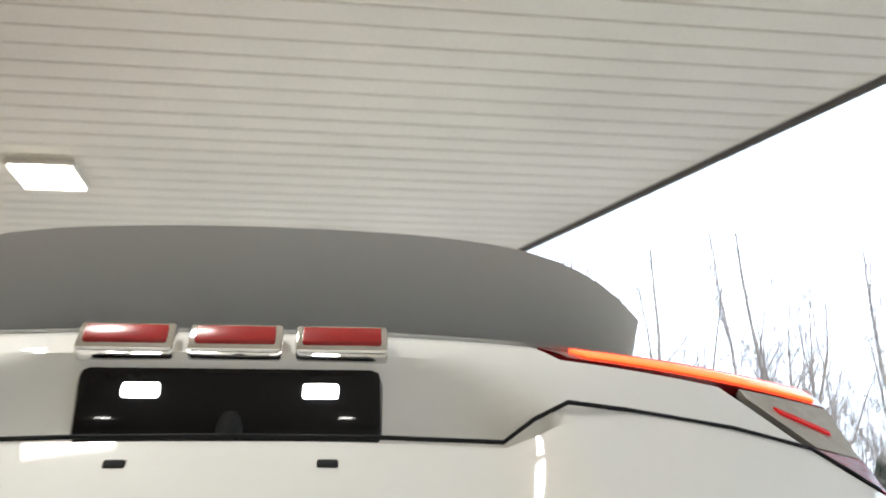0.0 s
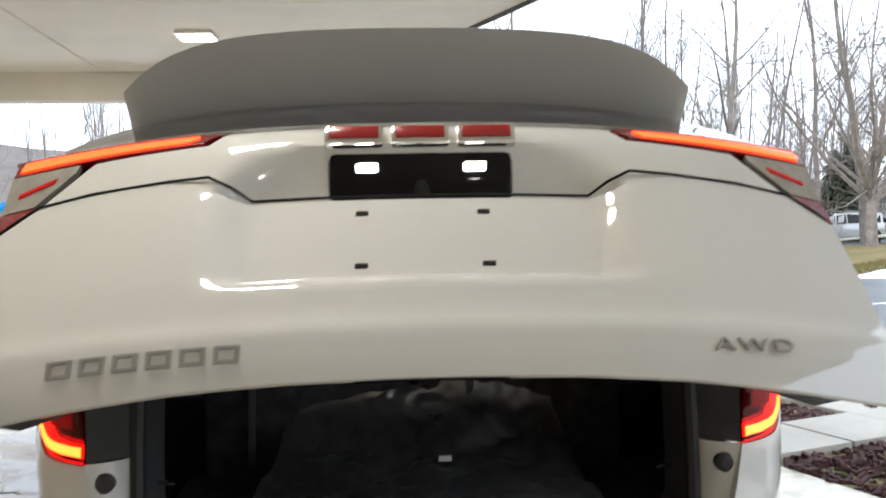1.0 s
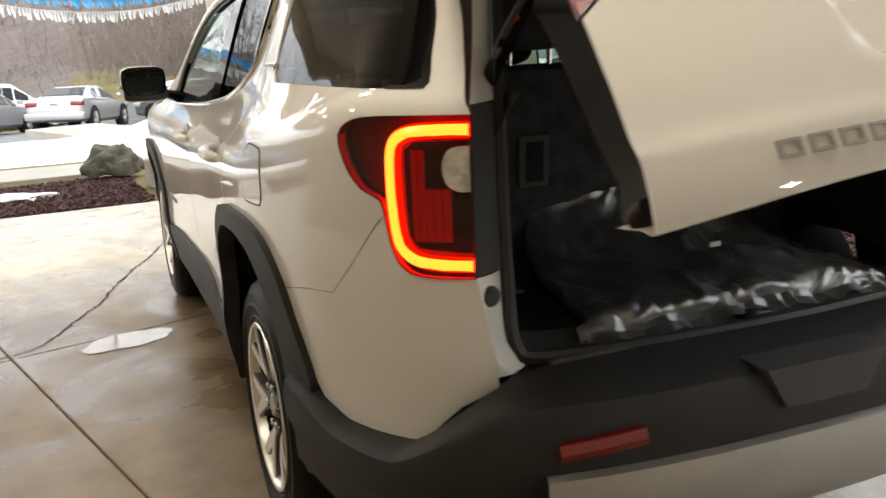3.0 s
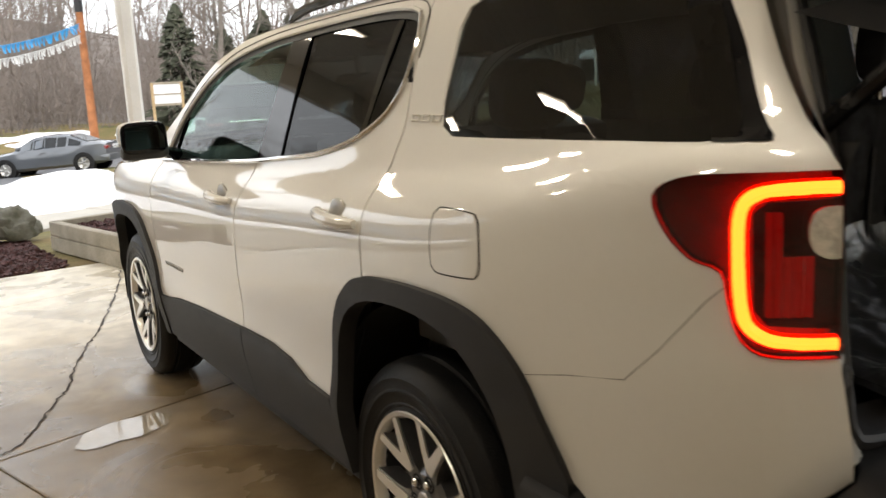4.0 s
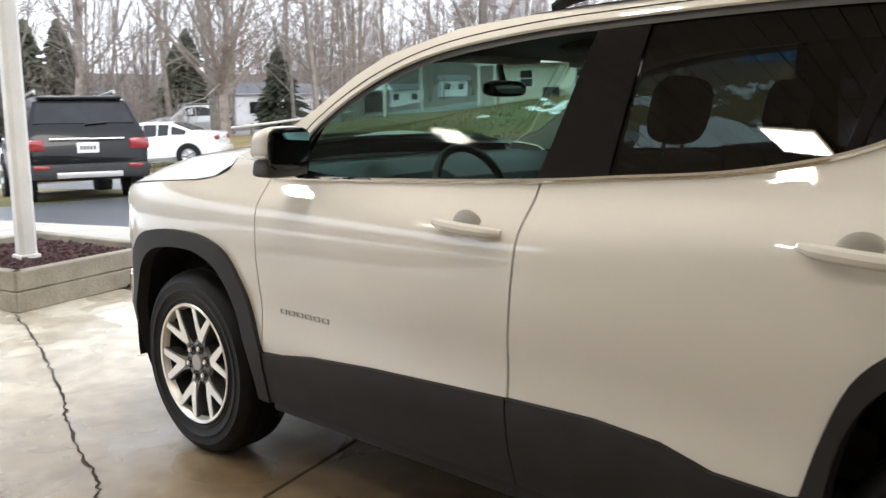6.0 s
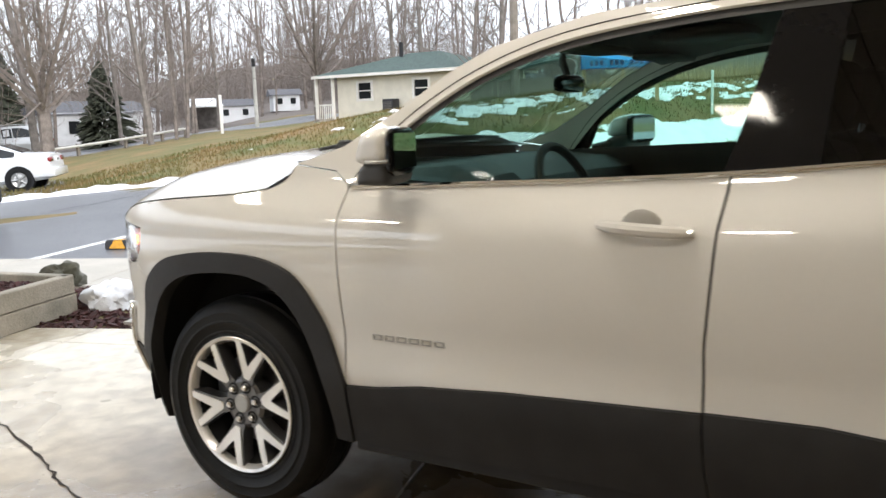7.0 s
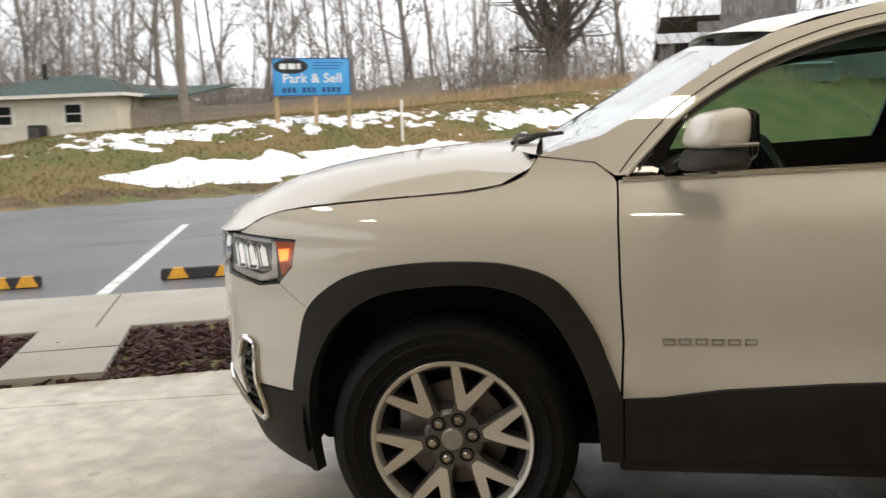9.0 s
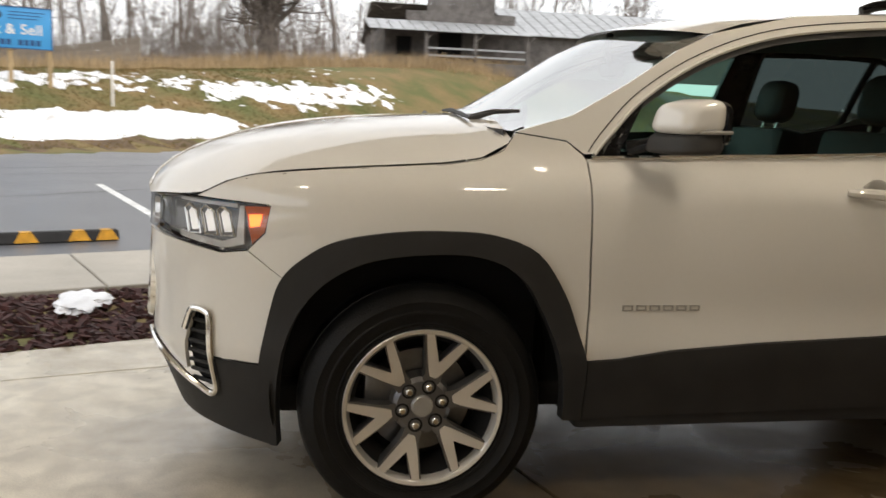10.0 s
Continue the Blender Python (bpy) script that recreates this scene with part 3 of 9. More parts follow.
pair("air_slot", skin(yz([(3.504, 0.652), (3.558, 0.660), (3.584, 0.56), (3.604, 0.455), (3.565, 0.405), (3.499, 0.41)]), -0.03, 0.02), DARK, suv)
for k in range(7):
    z = 0.425 + 0.033 * k
    part("slot_slat", tube([flank(sy(3.503), z, -0.008), flank(sy(3.598 - 0.17 * (z - 0.425)), z + 0.004, -0.012)], 0.0065, 6), CLAD, suv)
head = yz([(3.32, 0.992), (3.335, 0.91), (3.39, 0.856), (3.465, 0.848), (3.60, 0.872)]) + [(sx(0.515), 0.89), (sx(0.515), 0.99)] + yz([(3.60, 1.006), (3.48, 1.002)])
inside_head = yz([(3.405, 0.985), (3.415, 0.885), (3.465, 0.864), (3.60, 0.888)]) + [(sx(0.52), 0.905), (sx(0.52), 0.98)] + yz([(3.60, 0.992), (3.48, 0.990)])
for side in (0, 1):
    flip = mirrored if side else (lambda b: b)
    lamp = part("headlamp", flip(skin(head, -0.045, 0.0)), LAMPSILVER, suv, "clear headlamp with lit amber marker")
    part("lens", flip(skin(head, 0.0, 0.012)), GLASS_LAMP, lamp)
    part("housing_rim", flip(tube([flank(s, z, -0.004) for s, z in head], 0.0045, 6, closed=True)), GLOSSBLACK, lamp, "black lamp edge")
    part("dark_bezel", flip(skin(inside_head, -0.034, 0.012)), LAMPSHADE, lamp, "dark grey lamp bezel")
    part("marker", flip(skin(yz([(3.322, 0.988), (3.334, 0.914), (3.375, 0.872), (3.398, 0.985)]), -0.006, 0.02)), AMBER, lamp, "amber side marker")
    part("marker_bulb", flip(skin(yz([(3.345, 0.965), (3.352, 0.93), (3.38, 0.925), (3.385, 0.962)]), -0.003, 0)), AMBERGLOW, lamp)
    part("light_strip", flip(skin(yz([(3.402, 0.872), (3.465, 0.856), (3.60, 0.880), (3.60, 0.898), (3.468, 0.876), (3.424, 0.892), (3.416, 0.985), (3.402, 0.985)]), -0.014, 0.012)), STRIPWHITE, lamp, "pale frosted running light strip")
    part("upper_strip", flip(skin(yz([(3.424, 0.978), (3.60, 0.990), (3.60, 0.999), (3.424, 0.990)]), -0.016, 0.010)), STRIPWHITE, lamp)
    for a in (3.442, 3.492, 3.545):
        part("projector", flip(skin(yz([(a, 0.905), (a + 0.022, 0.902), (a + 0.034, 0.955), (a + 0.026, 0.968), (a + 0.012, 0.955)]), -0.022, 0.012)), HEADGLOW, lamp)
        part("bezel", flip(tube([flank(s, z, -0.020) for s, z in yz([(a - 0.008, 0.894), (a + 0.030, 0.892), (a + 0.044, 0.965), (a + 0.030, 0.978), (a + 0.004, 0.962)])], 0.0045, 6, closed=True)), CHROME, lamp)
grille = part("grille", block((-0.51, 3.60, 0.56), (0.51, 3.665, 0.99), 0.01), DARK, suv, "dark mesh grille in chrome frame")
part("grille_frame", tube(curve_through([(-0.505, 3.672, 0.985), (-0.512, 3.684, 0.80), (-0.48, 3.697, 0.62), (-0.3, 3.722, 0.57), (0.3, 3.722, 0.57), (0.48, 3.697, 0.62), (0.512, 3.684, 0.80), (0.505, 3.672, 0.985), (0.3, 3.71, 1.0), (-0.3, 3.71, 1.0)], 4, True), 0.022, 8, closed=True), CHROME, grille)
for k in range(5):
    z = 0.64 + k * 0.07
    part("grille_bar", tube(curve_through([(-0.505, 3.672, z), (-0.40, 3.70, z), (0, 3.722, z), (0.40, 3.70, z), (0.505, 3.672, z)], 4), 0.015, 8), CHROME, grille)
part("grille_badge", block((-0.17, 3.705, 0.76), (0.17, 3.74, 0.84), 0.008), mat("badge_red", (0.35, 0.02, 0.02), 0.25, 0, 0.05), grille)

# door handles, mirrors, badges
for y0, y1, z in ((1.242, 1.495, 1.064), (0.165, 0.425, 1.100)):
    for side in (-1, 1):
        bm = bmesh.new()
        pts = []
        for k in range(9):
            t = k / 8
            p = flank(sy(y0 + (y1 - y0) * t), z - 0.004 + 0.011 * t, 0.006 + 0.030 * math.sin(math.pi * min(1, max(0, t * 1.0))) ** 0.6)
            pts.append(p)
        tube(pts, [0.012, 0.017, 0.0185, 0.019, 0.019, 0.019, 0.019, 0.0175, 0.012], 10, bm, flat=0.95)
        h = part("door_handle", bm if side < 0 else mirrored(bm), PAINT, suv, "white grab handle")
        bm2 = bmesh.new()
        c = flank(sy(y0 + 0.14), z, -0.012)
        bmesh.ops.create_uvsphere(bm2, u_segments=16, v_segments=10, radius=1)
        for v in bm2.verts:
            v.co = Vector((c.x + v.co.x * 0.014, c.y + v.co.y * 0.060, c.z - 0.006 + v.co.z * 0.056))
        # cup lies almost flush; the recess's shade is put into its grey
        part("handle_cup", bm2 if side < 0 else mirrored(bm2), mat("handle_cup_shade", (0.30, 0.29, 0.27), 0.35, 0, 0.03, coat=0.5) if side < 0 and y0 > 1 else bpy.data.materials["handle_cup_shade"], suv)
c = flank(sy(1.30), 1.066, 0.037)
part("keyhole", block((c.x - 0.006, 1.292, 1.060), (c.x + 0.004, 1.318, 1.070), 0.002), GLOSSBLACK, suv)


def round_box(lo, hi, n=2.6, seg=20, rows=14, taper=None):
    bm = bmesh.new()
    bmesh.ops.create_uvsphere(bm, u_segments=seg, v_segments=rows, radius=1)
    c, h = (Vector(lo) + Vector(hi)) / 2, (Vector(hi) - Vector(lo)) / 2
    for v in bm.verts:
        d = v.co.normalized()
        r = sum(abs(q) ** n for q in d) ** (-1 / n)
        p = Vector((d.x * r * h.x, d.y * r * h.y, d.z * r * h.z))
        if taper:
            p = taper(p, h)
        v.co = c + p
    return bm


def mirror_taper(p, h):
    t = (p.y / h.y + 1) / 2
    p.z = p.z * (1 - 0.22 * t) - 0.01 * t
    p.x = p.x * (1 - 0.15 * t)
    p.y -= 0.75 * (p.z + h.z) * t * t
    return p


def swept(bm):
    """Narrows the mirror housing and sweeps its outer end back."""
    for v in bm.verts:
        v.co.y = 2.065 + (v.co.y - 2.005) * 0.52 + 0.26 * (v.co.x + 0.9)
    return bm


for side in (-1, 1):
    flip = swept if side < 0 else (lambda b: mirrored(swept(b)))
    m = part("door_mirror", flip(round_box((-1.115, 2.03, 1.235), (-0.90, 2.30, 1.350), 4.0, 40, 28, taper=mirror_taper)), PAINT, suv, "white capped door mirror", 80)
    part("lower_housing", flip(round_box((-1.105, 2.02, 1.178), (-0.885, 2.30, 1.258), 4.5, 32, 22, taper=mirror_taper)), TRIM, m, "", 80)
    part("indicator_strip", flip(tube([(-1.06, 2.245, 1.246), (-1.105, 2.17, 1.247), (-1.117, 2.09, 1.248), (-1.112, 2.03, 1.249)], 0.006, 6)), SATIN, m)
    part("rear_shell", flip(round_box((-1.105, 2.005, 1.205), (-0.90, 2.06, 1.340), 4.5)), GLOSSBLACK, m)
    bm = bmesh.new()
    vs = [bm.verts.new(p) for p in ((-1.092, 2.003, 1.225), (-0.915, 2.000, 1.225), (-0.915, 2.000, 1.322), (-1.085, 2.003, 1.325))]
    bm.faces.new(vs)
    part("mirror_glass", flip(bm), MIRROR, m)
    part("mirror_arm", flip(tube([(-0.83, 2.28, 1.185), (-0.90, 2.22, 1.205), (-0.97, 2.16, 1.225)], [0.045, 0.035, 0.03], 10, flat=0.6)), GLOSSBLACK, m)


def bars(name, spans, place, height, thick, material, parent, label):
    """A model badge as a row of plain raised frames."""
    bm = bmesh.new()
    for a, b in spans:
        w = height * 0.19
        for u0, u1, z0, z1 in ((a, b, 0, w), (a, b, height - w, height), (a, a + w * 1.3, w, height - w), (b - w * 1.3, b, w, height - w)):
            p = [Vector(place(u, v)) for u, v in ((u0, z0), (u1, z0), (u1, z1), (u0, z1))]
            nrm = (p[1] - p[0]).cross(p[3] - p[0]).normalized() * thick
            vs = [bm.verts.new(v) for v in [c - nrm * 0.5 for c in p] + [c + nrm for c in p]]
            for f in ((4, 5, 6, 7), (0, 1, 5, 4), (1, 2, 6, 5), (2, 3, 7, 6), (3, 0, 4, 7)):
                bm.faces.new([vs[i] for i in f])
    return part(name, bm, material, parent, label, 0)


for side in (0, 1):
    sgn = 1 if side else -1
    bars("door_badge", [(0.045 * k, 0.045 * k + 0.034) for k in range(6)], lambda u, w, s=sgn: (s * -flank(sy(2.24 - u), 0.685 + w, 0.001).x, 2.24 - u, 0.685 + w), 0.018, 0.003 * -sgn, SATIN, suv, "raised silver badge frames")
bars("trim_badge", [(0.052 * k, 0.052 * k + 0.040) for k in range(3)], lambda u, w: flank(sy(0.085 - u), 1.345 + w, 0.001), 0.016, 0.003, CHROME, suv, "small chrome badge frames")

# tail lamps
lamp_poly = smooth_yz(LAMP_FRONT, 3)
for side in (0, 1):
    flip = mirrored if side else (lambda b: b)
    lamp = part("tail_lamp", flip(skin(lamp_poly, -0.03, 0)), REDBACK, suv, "lit red tail lamp")
    part("lens", flip(skin(lamp_poly, 0.006, 0.03)), REDLENS, lamp)
    s0, s1 = sy(-1.003), sy(-0.915)
    tubep = curve_through([flank(s, z, -0.004) for s, z in ((s0, 1.243), (sy(-0.965), 1.243), (sy(-0.925), 1.236), (sy(-0.905), 1.208), (sy(-0.903), 1.13), (sy(-0.906), 1.06), (sy(-0.915), 1.022), (sy(-0.940), 1.000), (sy(-0.972), 0.993), (s0, 0.991))], 5)
    part("light_tube", flip(tube(tubep, 0.0145, 8)), REDGLOW, lamp, "glowing orange-red light tube")
    part("inner_bezel", flip(skin(yz([(-1.002, 1.012), (-0.938, 1.020), (-0.922, 1.045), (-0.920, 1.205), (-0.938, 1.222), (-1.002, 1.224)]), -0.010, 0.004)), LAMPDARK, lamp, "dark smoked inner bezel")
    for k in range(5):
        a = -0.935 - 0.0098 * k
        part("brake_panel", flip(skin([(sy(a), 1.036), (sy(a - 0.0086), 1.034), (sy(a - 0.0086), 1.206 if k < 2 else 1.135), (sy(a), 1.208 if k < 2 else 1.135)], -0.002, 0.004, du=0.02)), REDGLOW2, lamp, "ribbed red lamp panel")
    rev = [(p.x, p.y) for p in curve_through([(-1.003, 1.132, 0), (-0.992, 1.132, 0), (-0.980, 1.146, 0), (-0.976, 1.175, 0), (-0.980, 1.203, 0), (-0.990, 1.214, 0), (-1.003, 1.215, 0)], 3)]
    part("reverse_lens", flip(skin(yz(rev), 0.0075, 0.01, du=0.02)), REVLENS, lamp, "clear reversing lamp lens")

# tail: pillar strip, corner panels, sealing frame, bumper
OPEN = [(-0.585, -0.955, 0.86), (-0.575, -0.962, 0.80), (-0.53, -0.972, 0.775), (-0.3, -0.99, 0.768), (0, -1.0, 0.766), (0.3, -0.99, 0.768), (0.53, -0.972, 0.775), (0.575, -0.962, 0.80), (0.585, -0.955, 0.86), (0.585, -0.935, 1.05), (0.578, -0.915, 1.25), (0.545, -0.845, 1.45), (0.51, -0.79, 1.56), (0.44, -0.765, 1.615), (0.2, -0.765, 1.632), (0, -0.765, 1.636), (-0.2, -0.765, 1.632), (-0.44, -0.765, 1.615), (-0.51, -0.79, 1.56), (-0.545, -0.845, 1.45), (-0.578, -0.915, 1.25), (-0.585, -0.935, 1.05)]
OPEN_S = curve_through(OPEN, 4, True)


def strip(rows_):
    bm = bmesh.new()
    vs = [[bm.verts.new(p) for p in r] for r in rows_]
    for r0, r1 in zip(vs, vs[1:]):
        for k in range(len(r0) - 1):
            bm.faces.new((r0[k], r0[k + 1], r1[k + 1], r1[k]))
    return bm


def edge_open(z):
    zs = [0.775, 0.80, 0.86, 1.05, 1.25, 1.45, 1.56, 1.615]
    return Vector((-np.interp(z, zs, [0.53, 0.575, 0.585, 0.585, 0.578, 0.545, 0.51, 0.44]), np.interp(z, zs, [-0.972, -0.962, -0.955, -0.935, -0.915, -0.845, -0.79, -0.765]), z))


def between(z, t, bulge=0.0):
    p = flank(sy(-1.004), z).lerp(edge_open(z), t)
    return p + Vector((0, -bulge * math.sin(math.pi * t), 0))


pair("pillar_strip", strip([[between(z, t, 0.006) for t in (0, 0.25, 0.5, 0.75, 1)] for z in steps(0.968, 1.285, 0.04)]), TRIM, suv, "black pillar strip beside the lamp")
pair("corner_panel", strip([[between(z, t, 0.010 if t < 0.8 else -0.01) for t in (0, 0.2, 0.45, 0.7, 0.85, 1)] for z in steps(0.76, 0.966, 0.03)]), PAINT, suv)
pair("pillar_flange", strip([[between(z, t, 0.004) for t in (0, 0.3, 0.6, 1)] for z in steps(1.287, 1.60, 0.04)]), PAINT, suv)
for sgn in (-1, 1):
    hole = part("bump_stop", lathe([(-0.985, 0.0), (-0.985, 0.012), (-0.978, 0.021), (-0.955, 0.022)], 20, "x"), TRIM, suv, "round black rubber stop")
    hole.matrix_basis = Matrix.Translation((sgn * 0.642, -0.016, 0.924)) @ Matrix.Rotation(radians(90), 4, "Z")
part("opening_seal", tube(OPEN_S, 0.017, 8, closed=True), SEAL, suv)
inner = [p + Vector((-0.03 * (1 if p.x > 0 else -1) * min(1, abs(p.x) * 4), 0.10, 0.02 if p.z < 0.9 else -0.03 if p.z > 1.55 else 0)) for p in OPEN_S]
bm = bmesh.new()
v0, v1 = [bm.verts.new(p) for p in OPEN_S], [bm.verts.new(p) for p in inner]
for k in range(len(v0)):
    bm.faces.new((v0[k], v0[(k + 1) % len(v0)], v1[(k + 1) % len(v0)], v1[k]))
part("opening_reveal", bm, TRIM, suv)

BUMP = curve_through([(-0.955, -0.50, 0), (-0.935, -0.65, 0), (-0.905, -0.80, 0), (-0.86, -0.93, 0), (-0.78, -1.04, 0), (-0.66, -1.115, 0), (-0.5, -1.16, 0), (-0.25, -1.185, 0), (0, -1.19, 0)], 5)
BUMP = BUMP + [Vector((-p.x, p.y, 0)) for p in BUMP[-2::-1]]
ZTOP = lambda x: float(np.interp(abs(x), [0, 0.55, 0.64, 0.70, 0.78, 0.85, 0.92, 0.955], [0.772, 0.770, 0.764, 0.748, 0.688, 0.625, 0.618, 0.665]))


def bumper_rows(profile, points, lo=0.37, grow=0.0):
    rows_ = []
    for d, t in profile:
        row = []
        for i, p in enumerate(points):
            q0, q1 = points[max(i - 1, 0)], points[min(i + 1, len(points) - 1)]
            n = Vector(((q1 - q0).y, -(q1 - q0).x, 0)).normalized()
            zt = ZTOP(p.x)
            dd = d * (1.0 if t < 0.9 else max(0.40, smoothstep(0.80, 0.55, abs(p.x))))
            row.append(p - n * (dd - grow) + Vector((0, 0, lo + (zt - lo) * t)))
        rows_.append(row)
    return rows_


part("rear_bumper", strip(bumper_rows([(0.20, 1.0), (0.10, 0.985), (0.035, 0.955), (0.010, 0.925), (0.0, 0.87), (0.0, 0.62), (0.016, 0.55), (0.02, 0.25), (0.05, 0.10), (0.12, 0.0)], BUMP)), CLAD, suv, "black textured rear bumper")
mid = [p for p in BUMP if abs(p.x) < 0.62]
part("skid_plate", strip(bumper_rows([(0.02, 0.60), (-0.004, 0.57), (-0.006, 0.33), (0.03, 0.14), (0.06, 0.08)], mid, grow=0.004)), SATIN, suv, "silver skid plate under the bumper")
pair("bumper_reflector", tube([(-0.585, -1.147, 0.655), (-0.50, -1.169, 0.664), (-0.422, -1.183, 0.672)], 0.019, 6), REDPLAST, suv, "slim red reflector")
bm = bmesh.new()
vs = [bm.verts.new(p) for p in ((-0.155, -1.203, 0.752), (0.155, -1.203, 0.752), (0.105, -1.206, 0.668), (-0.105, -1.206, 0.668), (-0.165, -1.13, 0.760), (0.165, -1.13, 0.760), (0.115, -1.13, 0.655), (-0.115, -1.13, 0.655))]
for f in ((0, 1, 5, 4), (1, 2, 6, 5), (2, 3, 7, 6), (3, 0, 4, 7)):
    bm.faces.new([vs[i] for i in f])
face = bm.faces.new([vs[i] for i in (0, 3, 2, 1)])
bmesh.ops.inset_individual(bm, faces=[face], thickness=0.012, depth=-0.010)
part("hitch_cover", bm, TRIM, suv, "", 20)

# ---- liftgate, standing part way open on its roof hinge ----
HINGE_Y, HINGE_Z, GATE_OPEN = -0.739, 1.71, 38.5
gate_turn = Matrix.Translation((0, HINGE_Y, HINGE_Z)) @ Matrix.Rotation(radians(-GATE_OPEN), 4, "X") @ Matrix.Translation((0, -HINGE_Y, -HINGE_Z))
GZ = [0.735, 0.755, 0.776, 0.81, 0.95, 1.05, 1.15, 1.22, 1.26, 1.29, 1.34, 1.5, 1.66, 1.70]
GY = [-1.132, -1.143, -1.152, -1.163, -1.160, -1.152, -1.143, -1.140, -1.128, -1.100, -1.055, -0.935, -0.80, -0.768]


GATE_Z = np.linspace(0.70, 1.74, 1041)
GATE_Y = eased(GATE_Z, GZ, GY, 0.010)


def gate_face(x, z, out=0.0):
    bow = 0.085 * (abs(x) / 0.69) ** 2.4
    plate = 0.032 * smoothstep(0.322, 0.272 - 0.008 * smoothstep(1.12, 0.95, z), abs(x)) * smoothstep(0.925, 0.962, z)
    scoop = 0.052 * min(1.0, max(0.0, (1.209 - z) / 0.082)) ** 0.85 * smoothstep(0.345, 0.262, abs(x) + 0.9 * max(0.0, z - 1.125))
    recess = plate if z < 1.122 else scoop
    crease = 0.006 * math.exp(-((z - 0.845) / 0.02) ** 2)
    return Vector((x, float(np.interp(z, GATE_Z, GATE_Y)) + bow + recess - crease - out, z))


def gate_in(x, z):
    return Vector((0, 1, 0))


def on_gate(poly, out=0.0, depth=0.014, du=0.04, dv=0.02, holes=()):
    us, vs_ = [p[0] for p in poly], [p[1] for p in poly]
    return sheet(poly, lambda u, v: gate_face(u, v, out), steps(min(us), max(us), du), steps(min(vs_), max(vs_), dv), depth, gate_in, holes)


def both(points):
    """An outline closed by its own mirror image."""
    return points + [(-x, z) for x, z in points[::-1] if abs(x) > 1e-6]


skin_poly = both([(0.0, 0.776), (-0.20, 0.775), (-0.35, 0.771), (-0.50, 0.763), (-0.62, 0.756), (-0.690, 0.754), (-0.688, 0.85), (-0.680, 0.98), (-0.674, 1.080), (-0.638, 1.108), (-0.602, 1.140), (-0.530, 1.218), (-0.345, 1.230), (-0.315, 1.268), (0, 1.272)])
gate = part("liftgate", on_gate(skin_poly, 0, 0.004, 0.03, 0.012), PAINT, suv, "white liftgate standing part way open")
gate.matrix_basis = gate_turn
def under(x, t, out=0.0):
    """The fold under the liftgate's lower edge: from the edge inward and up."""
    zb = float(np.interp(abs(x), [0, 0.2, 0.35, 0.5, 0.62, 0.69], [0.776, 0.775, 0.771, 0.763, 0.756, 0.754]))
    y = gate_face(x, zb).y
    return Vector((x, y + 0.078 * t + 0.5 * out, zb - 0.006 * math.sin(math.pi * min(1, t * 3)) * (t < 0.34) + 0.050 * t - 0.84 * out))


part("lower_return", strip([[under(x, t) for x in steps(-0.688, 0.688, 0.05)] for t in (0, 0.04, 0.1, 0.2, 0.34, 0.6, 1.0)]), PAINT, gate)
part("release_recess", strip([[under(f * (0.105 - 0.004 * t - 0.022 * smoothstep(0.5, 0.95, t)), t, 0.0015) for f in steps(-1, 1, 0.2)] for t in (0.02, 0.1, 0.2, 0.34, 0.5, 0.7, 0.85, 0.92)]), GLOSSBLACK, gate, "black release handle recess")
part("release_pad", strip([[under(x, t, 0.006) for x in steps(-0.062, 0.062, 0.02)] for t in (0.40, 0.46, 0.74, 0.80)]), TRIM, gate)
tp = [(0.050, 0.822), (0.078, 0.832), (0.112, 0.852), (0.137, 0.880), (0.152, 0.910), (0.165, 0.97), (0.175, 1.06), (0.185, 1.16), (0.20, 1.26), (0.235, 1.34), (0.30, 1.42), (0.36, 1.50)]
part("inner_trim", strip([[Vector((x * (1 - 0.032 * min(k, 4)), -1.125 + 0.085 * (abs(x) / 0.69) ** 2.4 * (1 - k * 0.05) + d + 0.03 * smoothstep(0.52, 0.68, abs(x)) * (1 if k > 1 else 0), z - 0.02 * (abs(x) / 0.69) ** 2 * (1 if k < 3 else 0))) for x in steps(-0.67, 0.67, 0.045)] for k, (d, z) in enumerate(tp)]), TRIM, gate, "charcoal plastic inner trim")


def trim_at(x, z, out=0.0):
    d = float(np.interp(z, [b for a, b in tp], [a for a, b in tp]))
    return Vector((x, -1.125 + 0.085 * (abs(x) / 0.69) ** 2.4 + d - out * 0.86, z - out * 0.5))


def on_trim(poly, out, depth=0.02, du=0.02, dv=0.015):
    us, vs_ = [p[0] for p in poly], [p[1] for p in poly]
    return sheet(poly, lambda u, v: trim_at(u, v, out), steps(min(us), max(us), du), steps(min(vs_), max(vs_), dv), depth, lambda u, v: Vector((0, 0.86, 0.5)))


cover = part("latch_cover", on_trim([(-0.130, 0.826), (0.130, 0.826), (0.122, 0.845), (0.075, 0.905), (0.05, 0.915), (-0.05, 0.915), (-0.075, 0.905), (-0.122, 0.845)], 0.020, 0.03), TRIM, gate)
part("latch_hook", tube([trim_at(0, 0.832, 0.028), trim_at(0, 0.85, 0.040), trim_at(0, 0.89, 0.028)], [0.012, 0.019, 0.014], 8), GLOSSBLACK, gate, "black latch striker")
part("close_button", on_trim([(0.178, 0.852), (0.226, 0.852), (0.226, 0.898), (0.178, 0.898)], 0.004, 0.01), GLOSSBLACK, gate)
part("button_mark", on_trim([(0.193, 0.872), (0.213, 0.872), (0.210, 0.880), (0.196, 0.880)], 0.007, 0.004), SATIN, gate)
